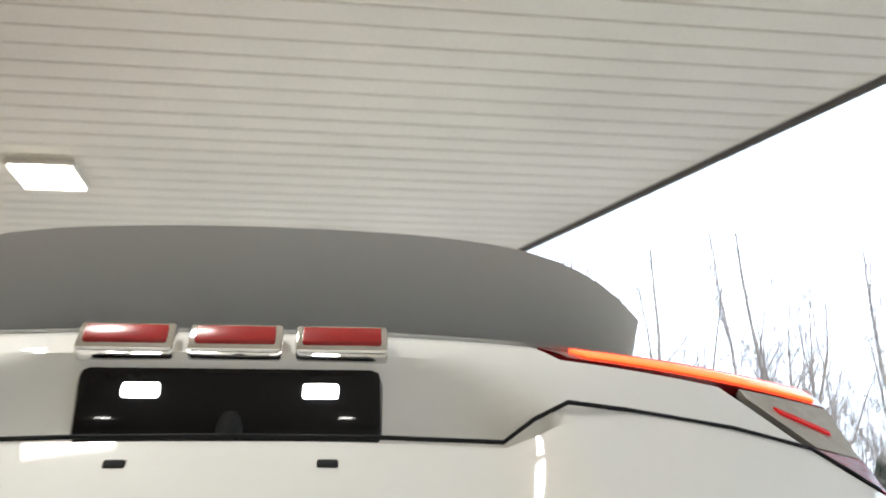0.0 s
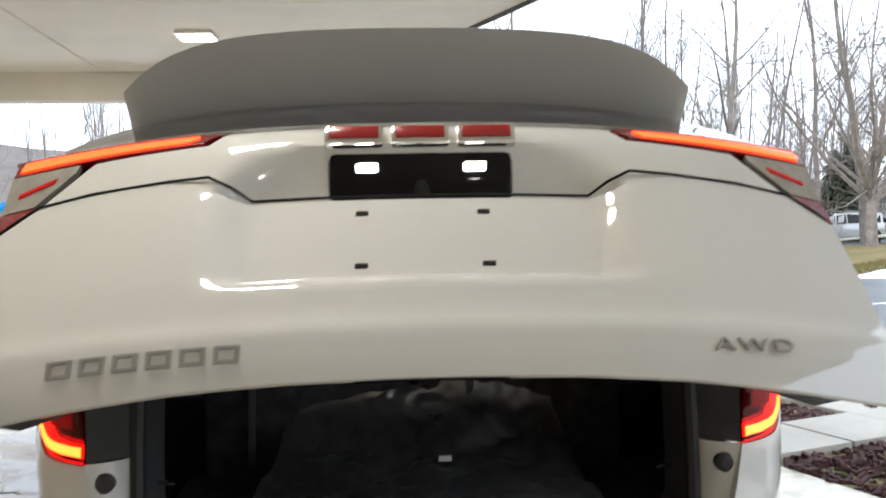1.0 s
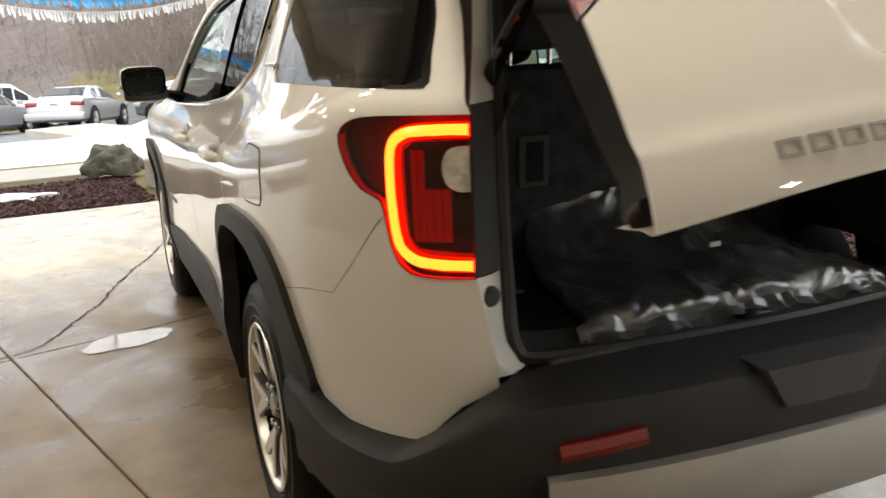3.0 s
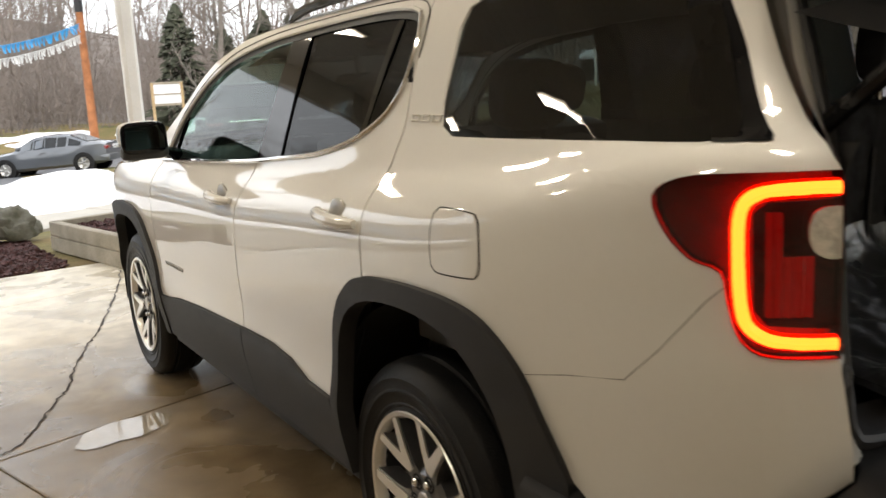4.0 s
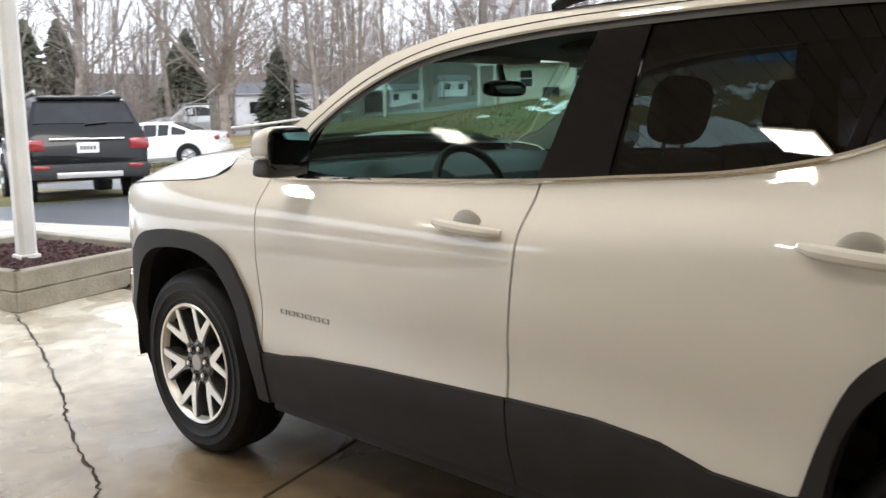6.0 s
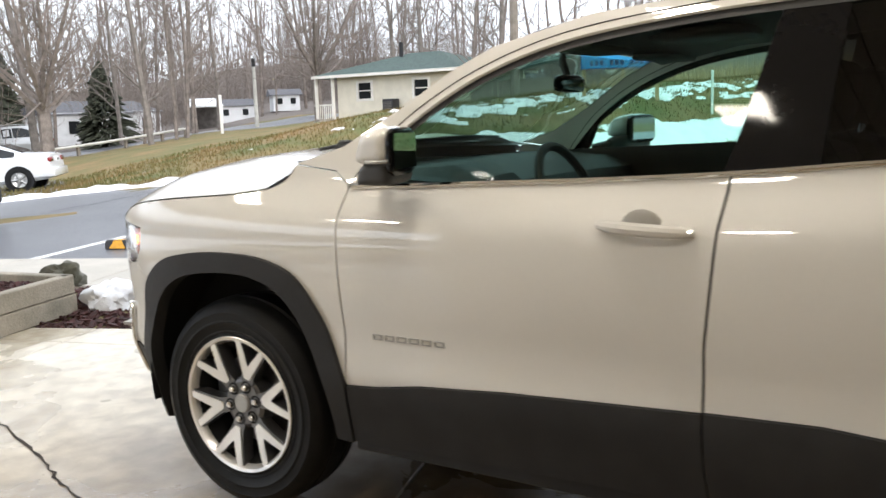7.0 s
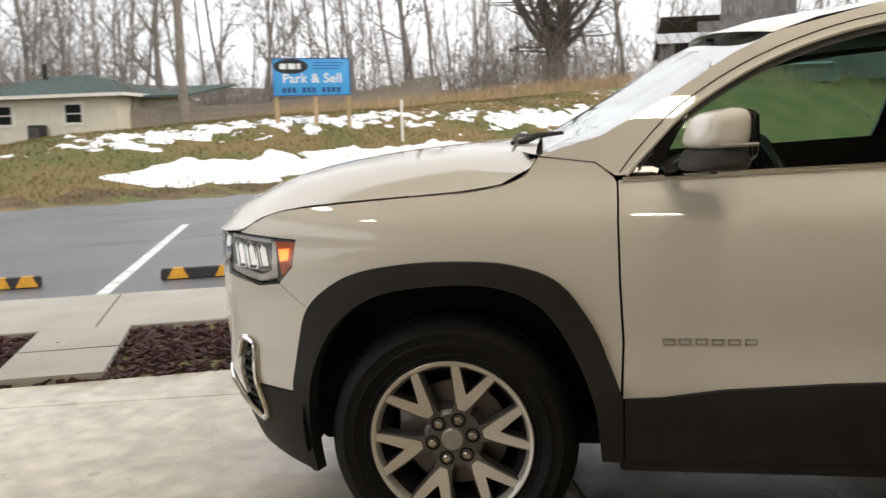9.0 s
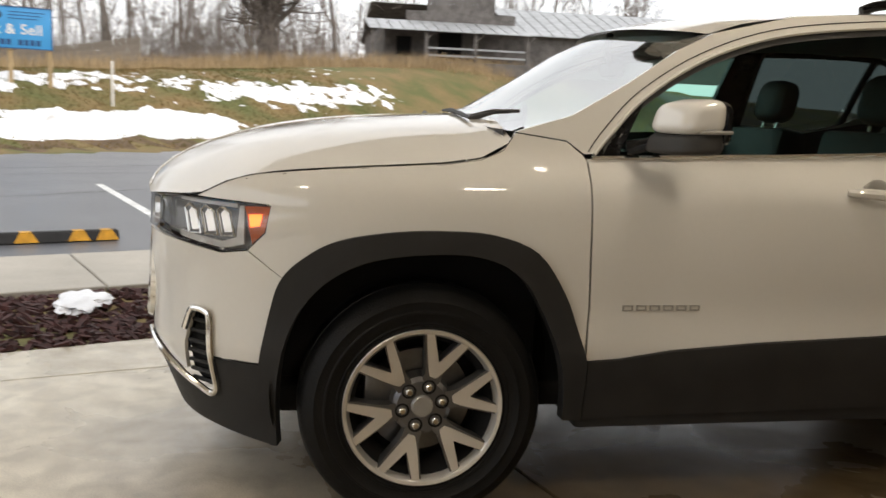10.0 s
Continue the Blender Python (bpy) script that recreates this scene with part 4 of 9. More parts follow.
part("button_rim", tube([trim_at(a, b, 0.004) for a, b in ((0.172, 0.846), (0.232, 0.846), (0.232, 0.904), (0.172, 0.904))], 0.0025, 6, closed=True), DARK, gate)
# sheet lies on the trim; the pocket's inner shade is its near-black colour
part("pull_pocket", on_trim([(0.255, 0.840), (0.378, 0.840), (0.388, 0.85), (0.388, 0.905), (0.374, 0.915), (0.262, 0.915), (0.250, 0.90)], 0.003, 0.01), DARK, gate, "near-black sheet for a shaded pull pocket")
part("pocket_bar", tube([trim_at(0.265, 0.897, 0.008), trim_at(0.375, 0.897, 0.008)], 0.007, 6), TRIM, gate)
part("pocket_rim", tube([trim_at(a, b, 0.003) for a, b in ((0.250, 0.832), (0.384, 0.832), (0.396, 0.85), (0.396, 0.91), (0.378, 0.922), (0.255, 0.922), (0.243, 0.90))], 0.005, 6, closed=True), TRIM, gate)
# plate recess: lamp housing with two bright lamps, fixing holes
bm = block((-0.150, -1.117, 1.128), (0.150, -1.06, 1.198), 0.012)
for v in bm.verts:
    v.co.y -= 0.6 * (v.co.z - 1.16)
part("plate_lamp_housing", bm, GLOSSBLACK, gate, "black lamp housing over the plate recess")
for x in (-0.087, 0.087):
    part("plate_lamp", block((x - 0.018, -1.130, 1.166), (x + 0.018, -1.118, 1.180), 0.003), WHITEGLOW, gate, "bright white plate lamp")
part("rear_camera", lathe([(1.140, 0.0), (1.140, 0.010), (1.150, 0.014), (1.165, 0.015)], 16, "z"), DARK, gate).location = (0, -1.100, -0.010)
# holes drawn as small dark blocks, their inside shade put into the colour
for x in (-0.095, 0.095):
    for z in (1.085, 0.978):
        q = gate_face(x, z)
        part("fixing_hole", block((x - 0.010, q.y - 0.002, z - 0.005), (x + 0.010, q.y + 0.004, z + 0.005), 0.002), DARK, gate)
seam_half = [(-0.668, 1.088), (-0.640, 1.112), (-0.608, 1.136), (-0.52, 1.147), (-0.40, 1.153), (-0.335, 1.150), (-0.300, 1.138), (-0.268, 1.1212), (-0.15, 1.1208), (0, 1.1208)]
part("recess_gap", tube([gate_face(x, z, 0.0012 if abs(x) > 0.36 else 0.006 if abs(x) > 0.27 else 0.002) for x, z in seam_half + [(-x, z) for x, z in seam_half[-2::-1]]], 0.0024, 6), DARK, gate)
# badges: red-filled emblem bars above, lettering bars below
part("emblem", block((-0.155, -1.152, 1.205), (-0.06, -1.122, 1.245), 0.004), CHROME, gate, "chrome emblem blocks with red faces")
part("emblem", block((-0.047, -1.152, 1.205), (0.047, -1.122, 1.245), 0.004), CHROME, gate)
part("emblem", block((0.06, -1.152, 1.205), (0.155, -1.122, 1.245), 0.004), CHROME, gate)
for a, b in ((-0.148, -0.067), (-0.040, 0.040), (0.067, 0.148)):
    part("emblem_face", block((a, -1.156, 1.213), (b, -1.148, 1.237), 0.002), bpy.data.materials["badge_red"], gate)
bars("model_badge", [(-0.517 + 0.0455 * k, -0.517 + 0.0455 * k + 0.034) for k in range(6)], lambda u, w: gate_face(u, 0.804 + w, 0.001), 0.024, 0.003, SATIN, gate, "raised silver badge frames")
txt = bpy.data.curves.new("drive_badge", "FONT")
txt.body, txt.size, txt.extrude, txt.align_x, txt.space_character = "AWD", 0.038, 0.0025, "LEFT", 1.25
txo = new("drive_badge", txt)
txo.parent = gate
q = gate_face(0.395, 0.812)
txo.matrix_basis = Matrix.Translation((0.395, q.y - 0.004, 0.810)) @ Matrix.Rotation(radians(7), 4, "Z") @ Matrix.Rotation(radians(90), 4, "X") @ Matrix.Diagonal((1.15, 0.75, 1, 1))
txt.materials.append(SATIN)
# gate lamps: bar of red light over a clear wedge with a red tip
for sgn in (-1, 1):
    f = lambda pts: [(sgn * -x, z) for x, z in pts]
    g = part("gate_lamp", on_gate(f([(-0.676, 1.082), (-0.640, 1.110), (-0.606, 1.140), (-0.535, 1.222), (-0.352, 1.234), (-0.320, 1.270), (-0.678, 1.268)]), -0.012, 0.0), GLOSSBLACK, gate, "red light bar over a clear wedge")
    part("bar_glow", on_gate(f([(-0.664, 1.232), (-0.38, 1.244), (-0.365, 1.262), (-0.664, 1.260)]), 0.004, 0.015), REDBAR, g)
    part("bar_lens", on_gate(f([(-0.674, 1.222), (-0.355, 1.236), (-0.330, 1.270), (-0.676, 1.270)]), 0.001, 0.015), REDPLAST, g)
    part("clear_wedge", on_gate(f([(-0.672, 1.136), (-0.618, 1.140), (-0.560, 1.205), (-0.558, 1.221), (-0.674, 1.218)]), 0.001, 0.012), WEDGELENS, g)
    part("wedge_line", on_gate(f([(-0.650, 1.166), (-0.595, 1.186), (-0.590, 1.195), (-0.650, 1.173)]), 0.004, 0.006), REDGLOW2, g)
    part("red_tip", on_gate(f([(-0.676, 1.084), (-0.640, 1.112), (-0.614, 1.136), (-0.674, 1.134)]), 0.001, 0.012), REDPLAST, g)
part("glass_sill", on_gate(both([(0, 1.276), (-0.345, 1.274), (-0.690, 1.273), (-0.684, 1.305), (0, 1.318)]), 0.006, 0.02), PAINT, gate)
part("rear_glass", on_gate(both([(0, 1.320), (-0.684, 1.308), (-0.64, 1.50), (-0.60, 1.655), (0, 1.665)]), 0.0, 0.02, 0.06, 0.04), pane("dark_rear_glass", (0.03, 0.03, 0.032)), gate, "dark rear window")
part("spoiler", strip([[Vector((x, y + 0.04 * (abs(x) / 0.6) ** 2 + 0.10 * (abs(x) / 0.62) ** 6, z - 0.035 * (abs(x) / 0.62) ** 4)) for x in steps(-0.62, 0.62, 0.04)] for y, z in ((-0.76, 1.715), (-0.86, 1.722), (-0.97, 1.705), (-0.985, 1.690), (-0.90, 1.672), (-0.79, 1.665))]), PAINT, gate)
part("rear_wiper", tube([(0, -1.02, 1.345), (0.12, -1.0, 1.375), (0.30, -0.975, 1.385)], [0.016, 0.012, 0.008], 6), TRIM, gate)
for sgn in (-1, 1):
    part("hinge", block((sgn * 0.40 - 0.03, -0.80, 1.655), (sgn * 0.40 + 0.03, -0.70, 1.685), 0.008), PAINT, suv, "white gate hinge")
    gp = gate_turn @ Vector((sgn * 0.60, -0.93, 1.30))
    st = part("gate_strut", tube([(sgn * 0.585, -0.865, 1.30), gp.lerp(Vector((sgn * 0.585, -0.865, 1.30)), 0.45), gp], [0.017, 0.017, 0.009], 8), GLOSSBLACK, suv, "black gas strut")
    part("strut_foot", round_box((sgn * 0.585 - 0.02, -0.90, 1.27), (sgn * 0.585 + 0.02, -0.84, 1.33)), GLOSSBLACK, suv)
    part("buffer", lathe([(0, 0.0), (0, 0.016), (0.012, 0.019), (0.03, 0.019)], 14, "x"), RUBBER, gate).matrix_basis = Matrix.Translation((sgn * 0.668, -1.035, 0.80)) @ Matrix.Rotation(radians(90), 4, "Z")

# ---- wheels ----
TYRE_R = 0.380


def wheel(y, side):
    w = part("wheel", lathe([(-0.115, 0.235), (-0.112, 0.258), (-0.1165, 0.262), (-0.1175, 0.267), (-0.1145, 0.270), (-0.1205, 0.296), (-0.1235, 0.299), (-0.1235, 0.304), (-0.1205, 0.307), (-0.120, 0.330), (-0.1215, 0.334), (-0.1185, 0.338), (-0.104, 0.364), (-0.088, 0.374), (-0.055, TYRE_R), (-0.05, 0.371), (-0.042, 0.371), (-0.037, TYRE_R), (0.0, 0.381), (0.037, TYRE_R), (0.05, 0.371), (0.055, TYRE_R), (0.088, 0.374), (0.104, 0.364), (0.12, 0.33), (0.11, 0.235)], 64), RUBBER, suv, "black tyre on a six-spoke alloy rim")
    part("rim_lip", lathe([(-0.108, 0.236), (-0.117, 0.249), (-0.121, 0.246), (-0.118, 0.236), (-0.100, 0.226), (-0.02, 0.215), (0.09, 0.22)], 64), ALLOY, w)
    # barrel is near-black for the shade behind the spokes
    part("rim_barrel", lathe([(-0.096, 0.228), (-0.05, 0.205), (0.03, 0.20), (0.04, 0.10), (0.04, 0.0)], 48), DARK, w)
    part("brake_disc", lathe([(-0.02, 0.05), (-0.02, 0.165), (0.0, 0.165)], 48), ALLOYDARK, w)
    part("caliper", block((-0.045, 0.07, -0.02), (0.02, 0.175, 0.10), 0.012), ALLOYDARK, w)
    for k in range(6):
        bm, bd = bmesh.new(), bmesh.new()
        a0 = 2 * math.pi * k / 6 + math.radians(18)
        for sgn in (-1, 1):
            def pt(r, off, x, a0=a0, sgn=sgn):
                a = a0 + sgn * off
                return Vector((x, -r * math.sin(a), r * math.cos(a)))
            quad = [(0.096, 0.0, -0.097), (0.149, 0.0, -0.105), (0.172, 0.075, -0.108), (0.240, 0.205, -0.114), (0.240, 0.300, -0.114), (0.152, 0.240, -0.106), (0.118, 0.185, -0.101), (0.097, 0.110, -0.097)]
            top = [bm.verts.new(pt(*q)) for q in quad]
            low = [bm.verts.new(pt(q[0], q[1], q[2] + 0.004)) for q in quad]
            bm.faces.new(top if sgn > 0 else top[::-1])
            for i in range(len(quad)):
                bm.faces.new((top[i], top[(i + 1) % len(quad)], low[(i + 1) % len(quad)], low[i]))
            wide = [(0.07, 0.0, -0.090), (0.140, 0.0, -0.099), (0.165, 0.055, -0.102), (0.241, 0.185, -0.109), (0.241, 0.325, -0.109), (0.15, 0.275, -0.100), (0.110, 0.25, -0.094), (0.085, 0.33, -0.090)]
            t2 = [bd.verts.new(pt(*q)) for q in wide]
            l2 = [bd.verts.new(pt(q[0], q[1], q[2] + 0.05)) for q in wide]
            bd.faces.new(t2 if sgn > 0 else t2[::-1])
            for i in range(len(wide)):
                bd.faces.new((t2[i], t2[(i + 1) % len(wide)], l2[(i + 1) % len(wide)], l2[i]))
        part("spoke", bd, ALLOYDARK, w, "", 25)
        part("spoke_face", bm, ALLOY, w, "machined bright spoke face", 20)
    part("hub", lathe([(-0.090, 0.0), (-0.090, 0.078), (-0.08, 0.092), (-0.03, 0.10)], 36), ALLOYDARK, w)
    part("hub_cap", lathe([(-0.102, 0.0), (-0.102, 0.030), (-0.098, 0.034), (-0.088, 0.035)], 28), SATIN, w)
    for k in range(6):
        a = 2 * math.pi * k / 6 + math.radians(18)
        # near-black for the shade inside each lug pocket
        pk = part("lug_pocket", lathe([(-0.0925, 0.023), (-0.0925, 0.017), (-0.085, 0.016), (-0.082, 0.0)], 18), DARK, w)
        pk.location = (0, -0.063 * math.sin(a), 0.063 * math.cos(a))
        n_ = part("lug_nut", lathe([(-0.106, 0.0), (-0.106, 0.008), (-0.102, 0.0115), (-0.086, 0.012)], 12), CHROME, w)
        n_.location = (0, -0.063 * math.sin(a), 0.063 * math.cos(a))
    w.matrix_basis = Matrix.Translation((side * 0.797, y, TYRE_R - 0.001)) @ (Matrix.Identity(4) if side < 0 else Matrix.Rotation(math.pi, 4, "Z"))
    return w


for y in (0.0, 2.857):
    for side in (-1, 1):
        wheel(y, side)
    for side in (-1, 1):
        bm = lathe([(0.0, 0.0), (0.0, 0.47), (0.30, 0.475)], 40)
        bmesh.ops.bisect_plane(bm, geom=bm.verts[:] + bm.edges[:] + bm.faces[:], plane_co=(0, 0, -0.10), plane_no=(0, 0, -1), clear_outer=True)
        # black liner, its colour deepened for the shade in the well
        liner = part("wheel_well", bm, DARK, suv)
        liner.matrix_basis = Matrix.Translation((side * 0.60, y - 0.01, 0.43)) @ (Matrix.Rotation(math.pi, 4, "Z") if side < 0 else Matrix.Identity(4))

# ---- inside the car ----
part("floor_pan", block((-0.78, -1.0, 0.33), (0.78, 3.3, 0.42), 0.02), DARK, suv)
part("firewall", block((-0.70, 2.45, 0.42), (0.70, 3.45, 1.00), 0.02), DARK, suv)
for sgn in (-1, 1):
    flip = (lambda b: b) if sgn < 0 else mirrored
    up_ = 0.045 if sgn > 0 else 0.0
    part("door_lining", flip(skin(yz([(2.34, 0.50), (2.33, 1.145 + up_), (1.56, 1.172 + up_), (1.18, 1.192 + up_), (0.65, 1.235), (0.30, 1.30), (0.16, 1.30), (0.16, 0.98), (0.45, 0.60), (1.2, 0.50)]), -0.075, 0.0)), TRIM, suv)
    part("cargo_lining", flip(strip([[Vector((-(0.80 if y > -0.5 else 0.80 - 0.20 * smoothstep(-0.5, -0.92, y)) + (0.0 if z < 1.24 else 0.06), y, z)) for y in (0.14, -0.2, -0.45, -0.6, -0.75, -0.88, -0.94)] for z in (0.78, 1.0, 1.22, 1.30)])), TRIM, suv)
    part("pillar_lining", flip(strip([[Vector((x, y, z)) for x, y in ((-0.60 + 0.30 * (z - 1.28), -0.90 + 0.36 * (z - 1.28)), (-0.66 + 0.26 * (z - 1.28), -0.78 + 0.10 * (z - 1.28)))] for z in (1.26, 1.36, 1.46, 1.56, 1.62)])), TRIMGREY, suv)
    part("cargo_hook", tube([(sgn * 0.555, -0.90, 0.897), (sgn * 0.535, -0.915, 0.900), (sgn * 0.525, -0.90, 0.893)], 0.005, 6), CHROME, suv)
part("headliner", strip([[Vector((x * 0.60, y, z - 0.03 + 0.03 * (1 - x * x))) for x in steps(-1, 1, 0.2)] for y, z in ((-0.74, 1.632), (-0.5, 1.645), (0, 1.655), (0.8, 1.662), (1.5, 1.630), (1.82, 1.572))]), HEADLINER, suv)
part("cargo_floor", block((-0.60, -0.97, 0.745), (0.60, -0.40, 0.772), 0.008), CARPET, suv)
part("sill_plate", block((-0.52, -1.005, 0.752), (0.52, -0.945, 0.777), 0.008), TRIM, suv)
part("sill_latch", block((-0.04, -1.0, 0.775), (0.04, -0.965, 0.792), 0.004), GLOSSBLACK, suv)


def seat_back(name, x0, x1, y, z0, z1, lean, thick, label, head=True, material=LEATHER):
    s = part(name, block((x0, -thick / 2, 0), (x1, thick / 2, z1 - z0), 0.035), material, suv, label)
    s.matrix_basis = Matrix.Translation((0, y, z0)) @ Matrix.Rotation(radians(lean), 4, "X")
    if head:
        xm, h = (x0 + x1) / 2, z1 - z0
        part("headrest", round_box((xm - 0.125, -0.06, h + 0.035), (xm + 0.125, 0.05, h + 0.23), 3.5), material, s)
        for q in (-0.055, 0.055):
            part("headrest_post", tube([(xm + q, -0.005, h - 0.03), (xm + q, -0.005, h + 0.07)], 0.0075, 8), CHROME, s)
    return s


for a, b in ((-0.55, -0.01), (0.01, 0.55)):
    s = seat_back("third_row_seat", a, b, -0.44, 0.77, 1.335, 4, 0.10, "black third-row seat back", material=CARPET)
    xm = (a + b) / 2
    part("release_bezel", block((xm - 0.055, -0.062, 0.27), (xm + 0.03, -0.048, 0.40), 0.006), TRIM, s)
    part("release_slot", block((xm - 0.035, -0.066, 0.285), (xm + 0.012, -0.060, 0.385), 0.004), DARK, s)
    part("pull_strap", tube([(xm - 0.13, -0.055, 0.45), (xm - 0.135, -0.062, 0.25), (xm - 0.14, -0.075, 0.06)], 0.010, 6, flat=0.3), mat("grey_strap", (0.05, 0.05, 0.05), 0.8) if a < -0.3 else bpy.data.materials["grey_strap"], s)
for a, b in ((-0.66, -0.12), (0.12, 0.66)):
    seat_back("second_row_seat", a, b, 0.30, 0.62, 1.27, 10, 0.14, "black leather second-row seat")
    part("second_row_cushion", block((a, 0.32, 0.50), (b, 0.82, 0.66), 0.04), LEATHER, suv)
for a, b in ((-0.64, -0.14), (0.14, 0.64)):
    seat_back("front_seat", a, b, 1.17, 0.62, 1.27, 12, 0.15, "black leather front seat")
    part("front_cushion", block((a, 1.2, 0.46), (b, 1.72, 0.64), 0.05), LEATHER, suv)
bm = strip([[Vector((x, y + 0.10 * (1 - (x / 0.74) ** 2), z + (0.035 if abs(x + 0.37) < 0.2 and 2 <= k <= 4 else 0))) for x in steps(-0.76, 0.76, 0.08)] for k, (y, z) in enumerate(((2.02, 0.70), (1.98, 0.85), (1.99, 0.98), (2.02, 1.12), (2.12, 1.165), (2.35, 1.185), (2.55, 1.185)))])
part("dashboard", bm, mat("dark_teal_grey_dash", (0.028, 0.030, 0.031), 0.6, 0, 0.1, 6, 0.2, 600), suv)
part("dash_screen", block((-0.13, 1.955, 0.93), (0.13, 1.985, 1.06), 0.01), GLOSSBLACK, suv)
sw = part("steering_wheel", tube([(0.185 * math.cos(a), 0.0, 0.185 * math.sin(a)) for a in [2 * math.pi * k / 28 for k in range(28)]], 0.016, 8, closed=True), LEATHER, suv)
sw.matrix_basis = Matrix.Translation((-0.37, 1.81, 1.085)) @ Matrix.Rotation(radians(-24), 4, "X")
part("wheel_hub", round_box((-0.075, -0.02, -0.06), (0.075, 0.03, 0.06)), LEATHER, sw)
for a in (0, 180, 270):
    part("wheel_spoke", tube([(0, 0.005, 0), (0.18 * math.cos(radians(a)), 0.0, 0.18 * math.sin(radians(a)))], 0.014, 6, flat=0.6), SATIN if a != 270 else LEATHER, sw)
part("inside_mirror", round_box((-0.13, 1.955, 1.435), (0.13, 1.99, 1.50), 3.5), GLOSSBLACK, suv)
part("mirror_stalk", tube([(0, 1.98, 1.49), (0, 2.0, 1.55), (0, 1.99, 1.615)], 0.014, 8), TRIM, suv)
part("overhead_console", round_box((-0.16, 1.30, 1.585), (0.16, 1.65, 1.635), 4), TRIM, suv)
part("sun_visor", block((-0.55, 1.66, 1.548), (-0.18, 1.80, 1.568), 0.008), HEADLINER, suv)
part("sun_visor", block((0.18, 1.66, 1.548), (0.55, 1.80, 1.568), 0.008), HEADLINER, suv)



# ---- the place: slab, beds, lot, bank, buildings, woods ----
N2, D2 = Vector((0.93, 0.367, 0)), Vector((0.367, -0.93, 0))


def nd(n, t, z=0.0):
    """A place by its distance from the car's middle towards the lot, and along the lot's edge."""
    return N2 * n + D2 * t + Vector((0, 0, z))


def fall(x, y):
    """The lot's slope: level by the slab, then gently down to the back, up again at the wood's edge."""
    v = y - 0.55 * max(x - 4.0, 0.0)
    near = float(np.interp(v, [13, 35, 38, 43, 60, 90], [0, -1.2, -1.2, 0.1, 0.6, 0.8]))
    low = float(np.interp(y, [13, 35, 60, 90], [0, -1.3, -2.9, -2.9]))
    near = near * (1 - 0.9 * smoothstep(14, 22, x))
    k = smoothstep(-7, 2, x)
    return near * k + low * (1 - k)


def rise(x, y):
    """Height of the land: a grass bank across the lot, wooded hills behind."""
    q = 0.7071 * (x + y)
    ang = math.degrees(math.atan2(y - 2.0, x + 3.3)) if x + 3.3 > 0 or y > 2 else 90.0
    w = float(np.interp(ang, [-60, -20, 20, 30, 38, 45, 49, 53], [1.0, 1.0, 0.92, 0.47, 0.31, 0.22, 0.10, 0.0]))
    bank = float(np.interp(q, [19.6, 20.4, 22, 25, 28, 35, 45, 60, 90, 160], [0, 0.12, 0.75, 1.9, 2.35, 3.1, 4.1, 4.5, 5.5, 11.0]))
    hill = 20.0 * smoothstep(80, 190, y) * smoothstep(-250, 0, y - abs(x) * 0.3) * (0.42 + 0.58 * smoothstep(70, 0, x))
    hill += 10.0 * smoothstep(-60, -140, x)
    s = 0.7071 * (x - y)
    crest = float(np.interp(s, [-6, -2, 1.7, 5, 9.6, 15, 20, 25, 30, 36, 44], [0.7, 1.0, 1.46, 1.74, 2.09, 2.3, 2.6, 3.0, 3.35, 3.75, 3.95]))
    back = float(np.interp(s, [3, 10, 20, 28], [0.77, 0.60, 0.58, 1.08]))
    full = float(np.interp(q, [19.6, 20.4, 22, 25, 27.5, 33, 45], [0, 0.05, 0.33, 0.84, 1.0, 1.0 + (back - 1) * 0.25, back])) * crest + float(np.interp(q, [60, 90, 160], [0, 1.5, 7.0]))
    k = smoothstep(-5, 2, s)
    bank, w = bank * w * (1 - k) + full * k, 1.0
    bump_ = 0.10 * noise.noise(Vector((x * 0.35, y * 0.35, 0))) + 0.25 * noise.noise(Vector((x * 0.06, y * 0.06, 3)))
    return max(bank * w, 0) + hill + fall(x, y) + (bump_ * smoothstep(0.1, 1.0, bank * w + hill * 0.2)) - 0.012


def bisect_right_(seq, x):
    return sum(1 for q in seq if q <= x)


def draped(name, xs, ys, fn, material, label, category, kind="structure"):
    bm = bmesh.new()
    vs = [[bm.verts.new((x, y, fn(x, y))) for x in xs] for y in ys]
    for j in range(len(ys) - 1):
        for i in range(len(xs) - 1):
            bm.faces.new((vs[j][i], vs[j][i + 1], vs[j + 1][i + 1], vs[j + 1][i]))
    return finish(name, bm, material, None, label, 60, category, kind)


GRASS = mat("winter_grass", (0.100, 0.108, 0.028), 0.95, 0, 0.35, 0.55, 0.8, 14, second=(0.215, 0.140, 0.056), mixed=0.51, sharp=0.16)
ASPHALT = mat("wet_asphalt", (0.068, 0.071, 0.079), 0.34, 0, 0.18, 0.7, 0.35, 120, second=(0.112, 0.115, 0.124), mixed=0.52, sharp=0.2, spec=0.38)


